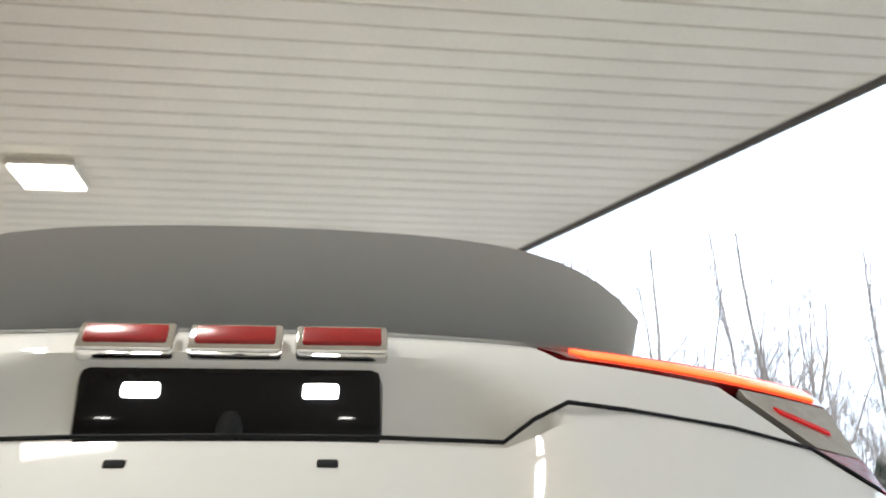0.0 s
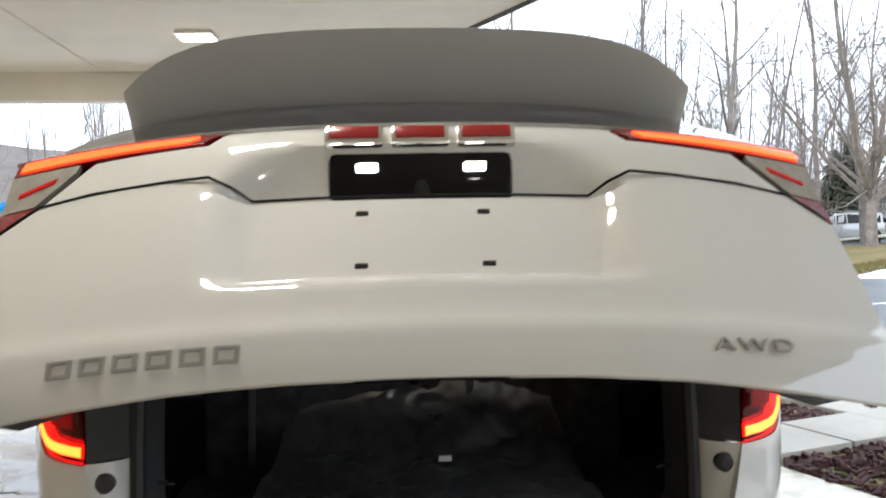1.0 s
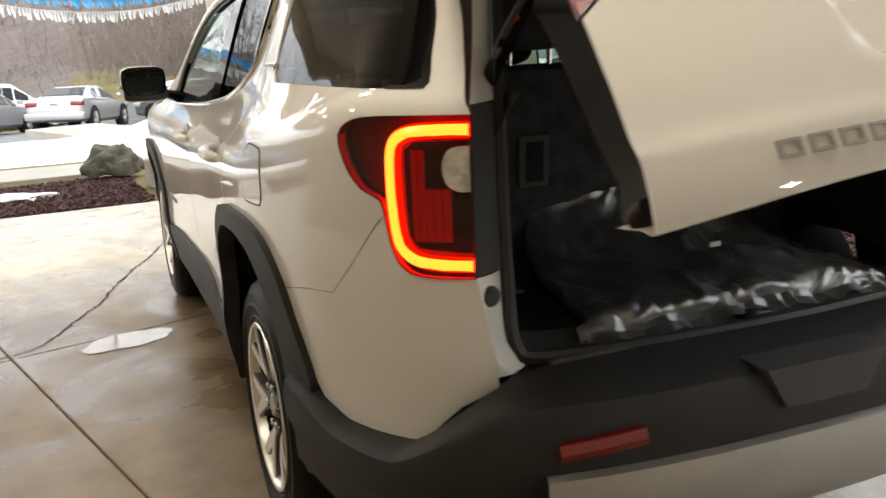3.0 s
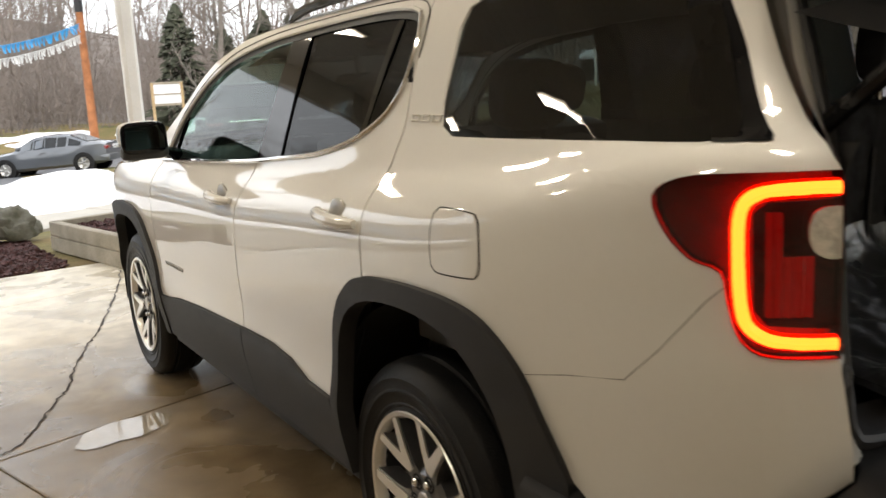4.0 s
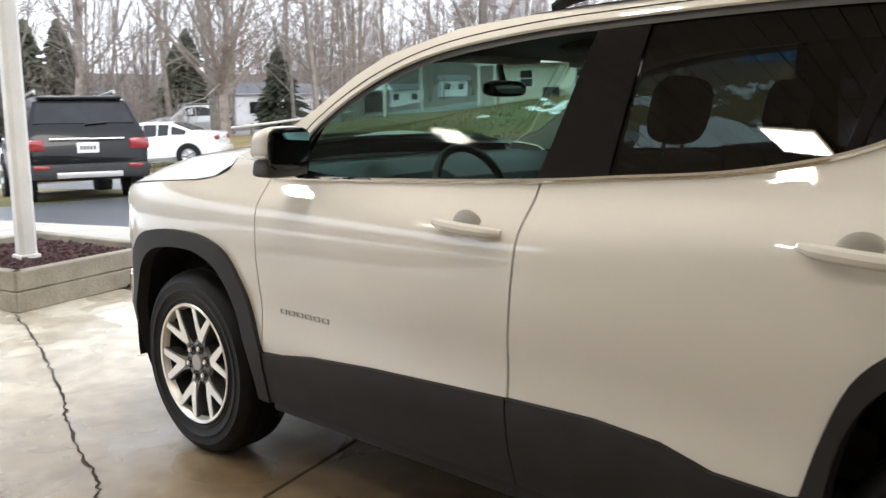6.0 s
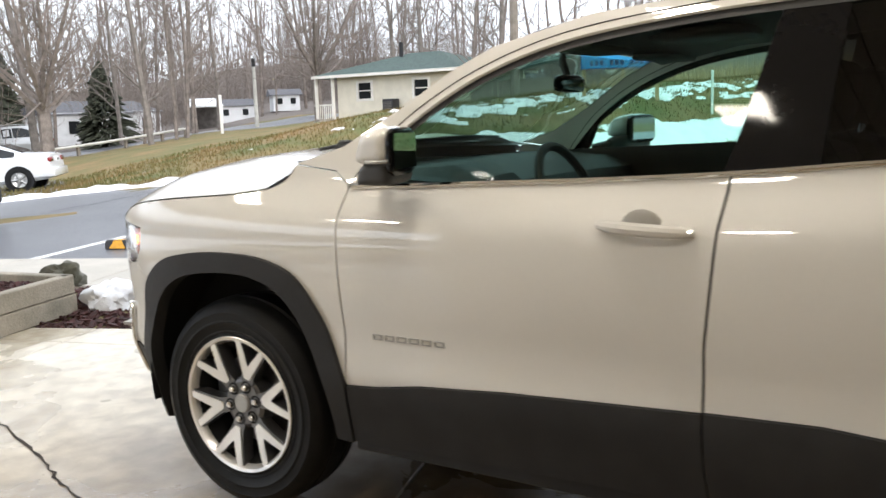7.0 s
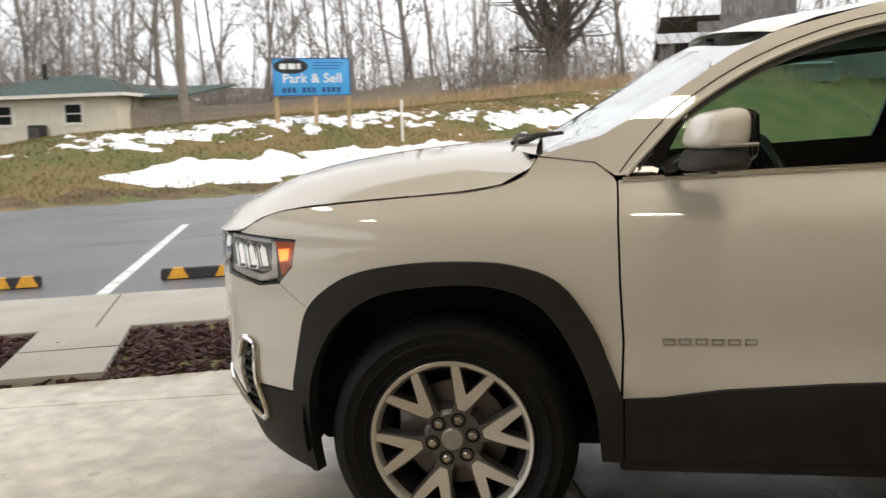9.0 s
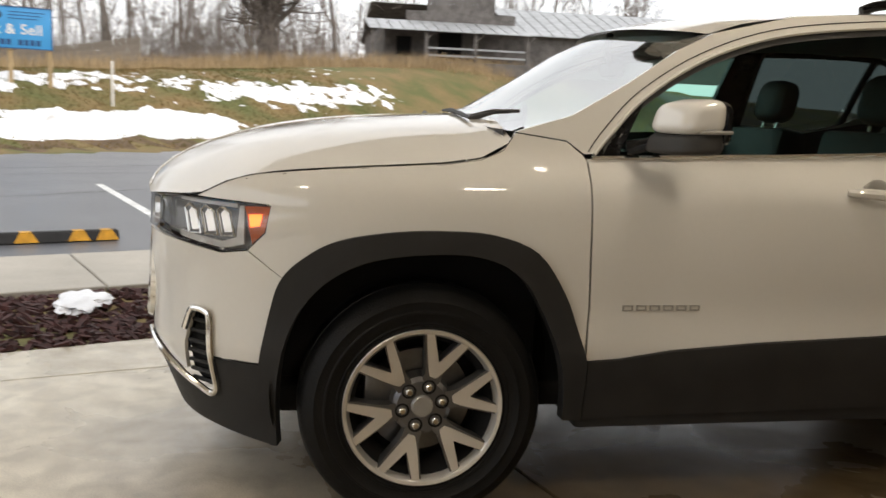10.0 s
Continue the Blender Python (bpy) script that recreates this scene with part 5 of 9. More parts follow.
def wet_concrete(name):
    """Tan concrete with pale traffic wear, brown damp stains that shine, and fine grit."""
    m = bpy.data.materials.new(name)
    m.use_nodes = True
    n, l = m.node_tree.nodes, m.node_tree.links
    b = n["Principled BSDF"]
    geo = n.new("ShaderNodeNewGeometry")

    def noise_(scale, detail, lo, hi, c0, c1, distort=0.0):
        t, r = n.new("ShaderNodeTexNoise"), n.new("ShaderNodeValToRGB")
        t.inputs["Scale"].default_value, t.inputs["Detail"].default_value, t.inputs["Distortion"].default_value = scale, detail, distort
        l.new(geo.outputs["Position"], t.inputs["Vector"])
        r.color_ramp.elements[0].position, r.color_ramp.elements[0].color = lo, (*c0, 1)
        r.color_ramp.elements[1].position, r.color_ramp.elements[1].color = hi, (*c1, 1)
        l.new(t.outputs["Fac"], r.inputs["Fac"])
        return t, r.outputs["Color"]

    def times(a, c, f):
        x = n.new("ShaderNodeMix")
        x.data_type, x.blend_type = "RGBA", "MULTIPLY"
        x.inputs["Factor"].default_value = f
        l.new(a, x.inputs[6])
        l.new(c, x.inputs[7])
        return x.outputs[2]
    _, ground_ = noise_(0.55, 4, 0.36, 0.64, (0.68, 0.61, 0.49), (0.84, 0.79, 0.69), 0.4)
    _, stain = noise_(1.5, 8, 0.35, 0.60, (0.64, 0.59, 0.51), (1.0, 1.0, 1.0), 0.8)
    _, mottle = noise_(7.0, 6, 0.35, 0.65, (0.72, 0.70, 0.66), (1.10, 1.10, 1.08), 0.3)
    grit_t, grit = noise_(160, 2, 0.3, 0.7, (0.82, 0.82, 0.82), (1.1, 1.1, 1.1))
    # one broad brown patch, darkest in the middle, with a ragged rim
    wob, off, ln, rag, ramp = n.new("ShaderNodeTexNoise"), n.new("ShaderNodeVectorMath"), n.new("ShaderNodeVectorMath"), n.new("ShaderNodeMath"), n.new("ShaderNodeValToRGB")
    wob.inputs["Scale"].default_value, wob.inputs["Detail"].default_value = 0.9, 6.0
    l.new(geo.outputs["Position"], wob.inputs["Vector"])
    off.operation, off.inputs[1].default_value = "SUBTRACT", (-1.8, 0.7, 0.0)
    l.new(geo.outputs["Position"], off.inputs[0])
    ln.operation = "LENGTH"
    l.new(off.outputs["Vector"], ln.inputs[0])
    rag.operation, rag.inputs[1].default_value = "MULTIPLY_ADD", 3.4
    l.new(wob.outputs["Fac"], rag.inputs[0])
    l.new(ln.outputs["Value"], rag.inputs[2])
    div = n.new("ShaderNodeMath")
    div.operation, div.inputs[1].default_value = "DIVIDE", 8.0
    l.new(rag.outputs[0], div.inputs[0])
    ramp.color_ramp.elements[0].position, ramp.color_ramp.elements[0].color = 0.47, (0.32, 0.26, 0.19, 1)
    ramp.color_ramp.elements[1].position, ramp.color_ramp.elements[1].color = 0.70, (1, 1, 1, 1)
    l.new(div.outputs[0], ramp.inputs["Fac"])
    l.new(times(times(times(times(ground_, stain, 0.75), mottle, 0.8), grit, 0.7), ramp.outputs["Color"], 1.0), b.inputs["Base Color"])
    _, gloss = noise_(1.5, 8, 0.38, 0.60, (0.16, 0.16, 0.16), (0.48, 0.48, 0.48), 0.8)
    l.new(gloss, b.inputs["Roughness"])
    bp = n.new("ShaderNodeBump")
    bp.inputs["Strength"].default_value, bp.inputs["Distance"].default_value = 0.12, 0.01
    l.new(grit_t.outputs["Fac"], bp.inputs["Height"])
    l.new(bp.outputs["Normal"], b.inputs["Normal"])
    return m


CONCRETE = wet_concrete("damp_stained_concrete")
WALKC = mat("pale_concrete", (0.46, 0.42, 0.36), 0.75, 0, 0.14, 2.0, 0.25, 90, second=(0.36, 0.33, 0.28), mixed=0.5, sharp=0.25)
SNOW = mat("old_snow", (0.84, 0.84, 0.85), 0.7, 0, 0.06, 2.0, 0.5, 30, second=(0.55, 0.53, 0.50), mixed=0.68, sharp=0.08)
MULCHM = mat("red_brown_mulch", (0.075, 0.022, 0.018), 0.85, 0, 0.35, 18, 0.4, 80, second=(0.035, 0.014, 0.012), mixed=0.5)
TIMBER = mat("weathered_timber", (0.36, 0.31, 0.24), 0.85, 0, 0.2, 5, 0.5, 60, second=(0.22, 0.20, 0.15), mixed=0.55, sharp=0.2)
WHITEWOOD = mat("white_painted_wood", (0.74, 0.71, 0.66), 0.55, 0, 0.05, 3, 0.1, 60)
SOFFIT = mat("cream_soffit", (0.80, 0.75, 0.66), 0.55, 0, 0.04, 1.5, 0.05, 50)
STOPRUB = mat("black_rubber_stop", (0.02, 0.02, 0.021), 0.7, 0, 0.2, 8, 0.4, 90)
STOPYEL = mat("yellow_stop_marks", (0.62, 0.30, 0.02), 0.6, 0, 0.15, 12)
LINEPAINT = mat("worn_white_line_paint", (0.62, 0.62, 0.60), 0.7, 0, 0.2, 6)
ROCK = mat("mossy_rock", (0.07, 0.065, 0.04), 0.9, 0, 0.3, 6, 0.6, 25, second=(0.16, 0.15, 0.12), mixed=0.55)
BARK = mat("grey_bark", (0.21, 0.185, 0.165), 0.95, 0, 0.25, 3, 0.6, 18)
BARKDARK = mat("brown_bark", (0.215, 0.182, 0.160), 0.95, 0, 0.25, 3, 0.6, 18)
NEEDLES = mat("dark_evergreen", (0.058, 0.064, 0.042), 0.9, 0, 0.35, 3, 0.5, 20)
SIDING = mat("cream_vinyl_siding", (0.68, 0.63, 0.52), 0.7, 0, 0.05, 2)
WHITESIDE = mat("white_siding", (0.70, 0.71, 0.72), 0.7, 0, 0.05, 2)
SHINGLE = mat("green_grey_shingles", (0.055, 0.085, 0.075), 0.9, 0, 0.2, 6, 0.5, 30)
GREYSHINGLE = mat("grey_shingles", (0.12, 0.12, 0.13), 0.9, 0, 0.2, 6, 0.5, 30)
BARNWOOD = mat("grey_barn_boards", (0.17, 0.155, 0.145), 0.9, 0, 0.25, 3, 0.5, 20)
TIN = mat("pale_tin_roof", (0.40, 0.41, 0.42), 0.5, 0.3, 0.15, 2)
FENCEM = mat("grey_fence_boards", (0.25, 0.215, 0.18), 0.9, 0, 0.2, 4, 0.4, 20)
SIGNBLUE = mat("blue_sign_face", (0.035, 0.30, 0.62), 0.5, 0, 0.05, 2)
SIGNBLACK = mat("black_sign_paint", (0.01, 0.01, 0.012), 0.5)
POLEM = mat("grey_pole_wood", (0.22, 0.19, 0.16), 0.85, 0, 0.2, 4)
ORANGEPOLE = mat("orange_brown_pole", (0.34, 0.13, 0.05), 0.8, 0, 0.25, 3)
METALPOLE = mat("painted_metal_pole", (0.55, 0.54, 0.50), 0.5, 0.2, 0.1, 3)
BLUEFILM = mat("blue_pennant_film", (0.02, 0.34, 0.72), 0.45, 0, 0.1, 20)
WHITEFILM = mat("white_pennant_film", (0.72, 0.72, 0.70), 0.45, 0, 0.1, 20)
REDFILM = mat("red_flag_cloth", (0.55, 0.03, 0.03), 0.7)
WINDARK = mat("dark_window", (0.016, 0.018, 0.02), 0.12, 0, 0.2, 3, spec=0.3)

gx = sorted(set([-1500, -900, -500, -300, -200, -150, -110, -80, -60, -45, -30, -20, -12, -6, 0, 6] + [10 + i for i in range(45)] + [58, 62, 68, 76, 86, 100, 120, 150, 200, 300, 500, 900, 1500]))
gy = sorted(set([-1500, -900, -500, -300, -200, -150, -110, -80, -60, -45, -30] + [-24 + 1.5 * i for i in range(46)] + [46, 50, 55, 60, 66, 74, 84, 96, 110, 130, 150, 200, 300, 500, 900, 1500]))
draped("ground", gx, gy, rise, GRASS, "patchy green and brown winter grass", "ground")


def flat_poly(name, pts, z, thick, material, parent=None, label="", category="", kind="", cut=None, bevel=0.0):
    bm = bmesh.new()
    f = bm.faces.new([bm.verts.new((p[0], p[1], z)) for p in pts])
    if cut:
        bmesh.ops.triangulate(bm, faces=bm.faces)
        bmesh.ops.subdivide_edges(bm, edges=bm.edges, cuts=cut, use_grid_fill=True)
    r = bmesh.ops.extrude_face_region(bm, geom=bm.faces[:])
    for v in [g for g in r["geom"] if isinstance(g, bmesh.types.BMVert)]:
        v.co.z -= thick
    ob = finish(name, bm, material, parent, label, 30, category, kind)
    return ob


LOT = [(2.0, 10.4), tuple(nd(5.64, -5))[:2], tuple(nd(5.64, 40))[:2], (60, -33), (27.5, 0.6), (22.6, 5.4), (17.9, 10.2), (14.2, 14.0), (13.2, 17.0), (18.5, 22.5), (14, 33), (10, 38), (-8, 42), (-70, 42), (-70, 15.2), (-6, 15.2), (-1, 14.9), (1.2, 13.2)]
lot_mesh = sheet(LOT, lambda u, v: (u, v, fall(u, v)), [-20, -12, -7, -5, -3, -1, 0.5, 2, 4, 8, 12, 16], [11.5, 13, 15, 17, 20, 23, 26, 29, 32, 35, 38], 0.10, lambda u, v: (0, 0, -1))
finish("parking_lot", lot_mesh, ASPHALT, None, "wet dark asphalt parking lot with cracks", 30, "asphalt", "structure")
draped("road", steps(14, 110, 3), [40.6 + 0.9 * i for i in range(9)], lambda x, y: rise(x, y) + (0.05 if 40.8 < y < 47 else -0.2), ASPHALT, "grey asphalt road beyond the grass", "road")

# slab under the canopy, in separate panels with open joints
slab = tagged(new("floor"), "damp stained concrete slab under the canopy", "floor", kind="structure")
SLAB = [tuple(nd(2.80, -5.9))[:2], (-0.6, 6.52), (-3.4, 6.30), (-9, 5.8), (-9, -9), (6, -9), tuple(nd(2.80, 6.0))[:2]]
base = bmesh.new()
base.faces.new([base.verts.new((x, y, 0)) for x, y in SLAB])
E1, E2 = Vector((-0.272, 0.962, 0)), Vector((0.962, 0.272, 0))
for c in (-4.1, -1.12, 1.9, 4.9):
    bmesh.ops.bisect_plane(base, geom=base.verts[:] + base.edges[:] + base.faces[:], plane_co=E2 * c, plane_no=E2)
for c in (-7.0, -3.6, -0.6, 2.48, 5.4):
    bmesh.ops.bisect_plane(base, geom=base.verts[:] + base.edges[:] + base.faces[:], plane_co=E1 * c, plane_no=E1)
for f in list(base.faces):
    pts = [v.co.copy() for v in f.verts]
    mid_ = sum(pts, Vector()) / len(pts)
    bm = bmesh.new()
    top = bm.faces.new([bm.verts.new(p + (mid_ - p).normalized() * 0.006) for p in pts])
    r = bmesh.ops.extrude_face_region(bm, geom=[top])
    low = [g for g in r["geom"] if isinstance(g, bmesh.types.BMVert)]
    for v in low:
        v.co.z -= 0.12
    bmesh.ops.bevel(bm, geom=[e for e in bm.edges if all(abs(v.co.z) < 1e-5 for v in e.verts)], offset=0.005, segments=1, affect="EDGES")
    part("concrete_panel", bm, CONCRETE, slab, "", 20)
base.free()
flat_poly("slab_bed", [(x * 0.999, y * 0.999) for x, y in SLAB], -0.03, 0.10, DARK, slab)


def ribbon(points, width, material, parent, name, z=0.003, seed=0, wander=0.03):
    rng = random.Random(seed)
    pts = curve_through([(x, y, z) for x, y in points], 10)
    bm = bmesh.new()
    prev = None
    for i, p in enumerate(pts):
        d = (pts[min(i + 1, len(pts) - 1)] - pts[max(i - 1, 0)]).normalized()
        s = Vector((-d.y, d.x, 0))
        p = p + s * rng.uniform(-wander, wander)
        w = width * rng.uniform(0.4, 1.4)
        pair_ = (bm.verts.new(p + s * w / 2), bm.verts.new(p - s * w / 2))
        if prev:
            bm.faces.new((prev[0], prev[1], pair_[1], pair_[0]))
        prev = pair_
    return part(name, bm, material, parent, "", 0)


CRACKM = mat("dirty_crack", (0.035, 0.025, 0.018), 0.9, 0, 0.3, 20)
ribbon([(-0.39, 6.0), (-0.60, 5.2), (-0.81, 4.49), (-1.0, 3.92), (-1.17, 3.46), (-1.32, 2.93), (-1.42, 2.7), (-1.62, 2.24), (-1.8, 2.13), (-2.05, 2.13), (-2.6, 2.3)], 0.013, CRACKM, slab, "crack", seed=3, wander=0.012)


def blot(name, cx, cy, rx, ry, material, z, seed, parent=None, label="", category="", n=40, rough=0.25, kind="", turn=0.0):
    """A thin irregular patch lying on the floor."""
    rng = Vector((seed * 3.1, seed * 1.7, 0))
    bm = bmesh.new()
    c = bm.verts.new((cx, cy, z))
    ring = []
    for k in range(n):
        a = 2 * math.pi * k / n
        r = 1 + rough * noise.noise(rng + Vector((math.cos(a) * 1.6, math.sin(a) * 1.6, 0))) * 2 + rough * 0.5 * noise.noise(rng + Vector((math.cos(a) * 6, math.sin(a) * 6, 2)))
        p = Vector((rx * r * math.cos(a), ry * r * math.sin(a), 0))
        p.rotate(Euler((0, 0, turn)))
        ring.append(bm.verts.new((cx + p.x, cy + p.y, z)))
    for k in range(n):
        bm.faces.new((c, ring[k], ring[(k + 1) % n]))
    return finish(name, bm, material, parent, label, 0, category, kind)


WATER = mat("still_water_film", (0.34, 0.29, 0.22), 0.04, 0, 0.1, 3, spec=1.0)
blot("puddle", -1.22, 2.10, 0.22, 0.13, WATER, 0.004, 2, None, "small shallow puddle on the concrete slab", "puddle", turn=0.3, rough=0.14)

# walk along the lot, in sections
walkway = tagged(new("pavement"), "pale concrete walk beside the lot", "pavement", kind="structure")
for k in range(-8, 12):
    a, b = -4.62 + 1.52 * k, -4.62 + 1.52 * (k + 1) - 0.012
    bm = bmesh.new()
    top = bm.faces.new([bm.verts.new(p) for p in (nd(4.18, a, 0.03), nd(4.18, b, 0.03), nd(5.63, b, 0.03), nd(5.63, a, 0.03))])
    r = bmesh.ops.extrude_face_region(bm, geom=[top])
    for v in [g for g in r["geom"] if isinstance(g, bmesh.types.BMVert)]:
        v.co.z -= 0.12
    bmesh.ops.bevel(bm, geom=[e for e in bm.edges if all(abs(v.co.z - 0.03) < 1e-5 for v in e.verts)], offset=0.008, segments=1, affect="EDGES")
    part("walk_section", bm, WALKC, walkway, "", 20)
for x0 in (-9.0, -6.4, -3.8):
    flat_poly("walk_section", [(x0, 8.75 + 0.1 * x0 * 0), (x0 + 2.58, 8.75 + 0.22), (x0 + 2.58, 9.95 + 0.22), (x0, 9.95)], 0.03, 0.1, WALKC, walkway)
flat_poly("walk_section", [(-1.2, 9.15), (1.6, 9.5), (1.4, 11.0), (-1.3, 10.6)], 0.022, 0.1, WALKC, walkway)

# mulch beds with stepping slabs
def chips(name, outline, z, count, label, seed, parent=None, size=0.035):
    rng = random.Random(seed)
    xs, ys = [p[0] for p in outline], [p[1] for p in outline]

    def inside(x, y):
        hit = False
        for i in range(len(outline)):
            (x0, y0), (x1, y1) = outline[i], outline[i - 1]
            if (y0 > y) != (y1 > y) and x < (x1 - x0) * (y - y0) / (y1 - y0) + x0:
                hit = not hit
        return hit
    verts, faces = [], []
    while count:
        x, y = rng.uniform(min(xs), max(xs)), rng.uniform(min(ys), max(ys))
        if not inside(x, y):
            continue
        count -= 1
        l, w, h = rng.uniform(0.6, 1.6) * size, rng.uniform(0.25, 0.6) * size, rng.uniform(0.15, 0.4) * size
        m = Matrix.Translation((x, y, z + rng.uniform(0, 0.025))) @ Euler((rng.uniform(-0.5, 0.5), rng.uniform(-0.5, 0.5), rng.uniform(0, 6.3))).to_matrix().to_4x4()
        b = len(verts)
        for sx_ in (-1, 1):
            for sy_ in (-1, 1):
                for sz in (-1, 1):
                    verts.append(m @ Vector((sx_ * l, sy_ * w, sz * h)))
        faces += [[b + i for i in f] for f in ((0, 1, 3, 2), (4, 6, 7, 5), (0, 4, 5, 1), (2, 3, 7, 6), (1, 5, 7, 3), (0, 2, 6, 4))]
    me = bpy.data.meshes.new(name)
    me.from_pydata([tuple(v) for v in verts], [], faces)
    me.materials.append(MULCHM)
    ob = new(name, me)
    ob.parent = parent
    return tagged(ob, label, "mulch", "", "stuff")


BED_R = [tuple(nd(2.82, -5.95))[:2], tuple(nd(2.82, 7.0))[:2], tuple(nd(4.16, 7.0))[:2], tuple(nd(4.16, -7.5))[:2], tuple(nd(3.0, -7.5))[:2]]
flat_poly("mulch_bed", BED_R, -0.02, 0.06, MULCHM, None, "red-brown wood mulch bed beside the slab", "mulch bed", "structure")
chips("mulch", BED_R, -0.02, 9000, "loose red-brown wood mulch chips", 11)
BED_L = [(-2.5, 6.42), (-0.72, 6.60), (-0.85, 8.75), (-3.1, 8.35)]
flat_poly("mulch_bed", BED_L, -0.02, 0.06, MULCHM, None, "red-brown wood mulch bed beside the slab", "mulch bed", "structure")
chips("mulch", BED_L, -0.02, 3500, "loose red-brown wood mulch chips", 12)
flat_poly("walk_section", [(-9, 5.86), (-3.4, 6.36), (-2.55, 6.44), (-3.15, 8.4), (-3.3, 8.72), (-9, 8.5)], 0.0, 0.1, WALKC, walkway)
flat_poly("walk_section", [(-9, 6.0), (-4.6, 6.32), (-4.9, 8.1), (-9, 7.6)], 0.012, 0.05, MULCHM, walkway)
for t0 in (-4.98, -1.9, 0.9):
    for n0 in (2.84, 3.51):
        flat_poly("stepping_slab", [tuple(nd(n0, t0))[:2], tuple(nd(n0, t0 + 0.60))[:2], tuple(nd(n0 + 0.64, t0 + 0.60))[:2], tuple(nd(n0 + 0.64, t0))[:2]], 0.038, 0.09, WALKC, walkway)

# timber planter with the canopy post
PA, PB, PD = Vector((-0.37, 6.02, 0)), Vector((1.0, 6.42, 0)), Vector((-0.70, 7.66, 0))
PC = PB + (PD - PA)
planter = thing("planter_box", "weathered grey timber planter box filled with mulch", "planter")


def beam(a, b, width, z0, z1, over=0.0, bm=None):
    d = (b - a).normalized()
    s = Vector((-d.y, d.x, 0)) * width
    a, b = a - d * over, b + d * over
    bm = bm or bmesh.new()
    vs = [bm.verts.new(p + Vector((0, 0, z))) for z in (z0, z1) for p in (a, b, b + s, a + s)]
    for f in ((0, 1, 5, 4), (1, 2, 6, 5), (2, 3, 7, 6), (3, 0, 4, 7), (4, 5, 6, 7), (3, 2, 1, 0)):
        bm.faces.new([vs[i] for i in f])
    bmesh.ops.bevel(bm, geom=bm.edges[:], offset=0.008, segments=1, affect="EDGES")
    return bm


for z0, z1 in ((0.0, 0.145), (0.150, 0.290)):
    o = 0.0 if z0 == 0 else -0.012
    for a, b in ((PA, PB), (PB, PC), (PC, PD), (PD, PA)):
        part("timber", beam(a, b, 0.09, z0, z1, o), TIMBER, planter, "", 20)
mc = (PA + PB + PC + PD) / 4
flat_poly("soil", [tuple(mc + (p - mc) * 0.92)[:2] for p in (PA, PB, PC, PD)], 0.20, 0.18, MULCHM, planter)
chips("mulch", [tuple(mc + (p - mc) * 0.90)[:2] for p in (PA, PB, PC, PD)], 0.20, 2600, "loose red-brown wood mulch chips in the planter", 13)
pc = (0.11, 6.99)
post = thing("canopy_post", "white painted square canopy post with chamfered corners", "post")
bm = block((pc[0] - 0.07, pc[1] - 0.07, 0.18), (pc[0] + 0.07, pc[1] + 0.07, 2.74))
bmesh.ops.bevel(bm, geom=[e for e in bm.edges if abs(e.verts[0].co.z - e.verts[1].co.z) > 1], offset=0.03, segments=1, affect="EDGES")
part("shaft", bm, WHITEWOOD, post, "", 20)
part("collar", block((pc[0] - 0.085, pc[1] - 0.085, 0.17), (pc[0] + 0.085, pc[1] + 0.085, 0.26), 0.01), WHITEWOOD, post)


def lump(name, c, size, material, label, category, seed, squash=0.3, kind=""):
    bm = bmesh.new()
    bmesh.ops.create_icosphere(bm, subdivisions=4, radius=1)
    for v in bm.verts:
        k = 1 + 0.40 * noise.noise(v.co * 1.7 + Vector((seed * 5, 0, 0))) + 0.16 * noise.noise(v.co * 9) * 0.4 + 0.14 * noise.noise(v.co * 5 + Vector((0, seed * 3, 0)))
        v.co = Vector((v.co.x * k * size[0], v.co.y * k * size[1], max(v.co.z, -0.35) * k * size[2]))
    for v in bm.verts:
        v.co += Vector(c)
    return finish(name, bm, material, None, label, 45, category, kind)


lump("boulder", (-0.98, 8.62, 0.14), (0.30, 0.22, 0.24), ROCK, "dark mossy boulder in the mulch bed", "rock", 1)
lump("boulder", (1.12, 6.74, 0.20), (0.16, 0.13, 0.14), ROCK, "brown mossy rock beside the planter", "rock", 4)
lump("snow_mound", (1.28, 6.38, 0.05), (0.20, 0.23, 0.15), SNOW, "small heap of melting snow by the planter", "snow", 2)
lump("snow_mound", tuple(nd(3.75, -3.35, 0.025)), (0.30, 0.15, 0.045), SNOW, "small heap of melting snow on mulch", "snow", 7)
lump("snow_mound", (-1.95, 7.55, 0.0), (0.38, 0.20, 0.06), SNOW, "thin patch of snow on the mulch", "snow", 9)

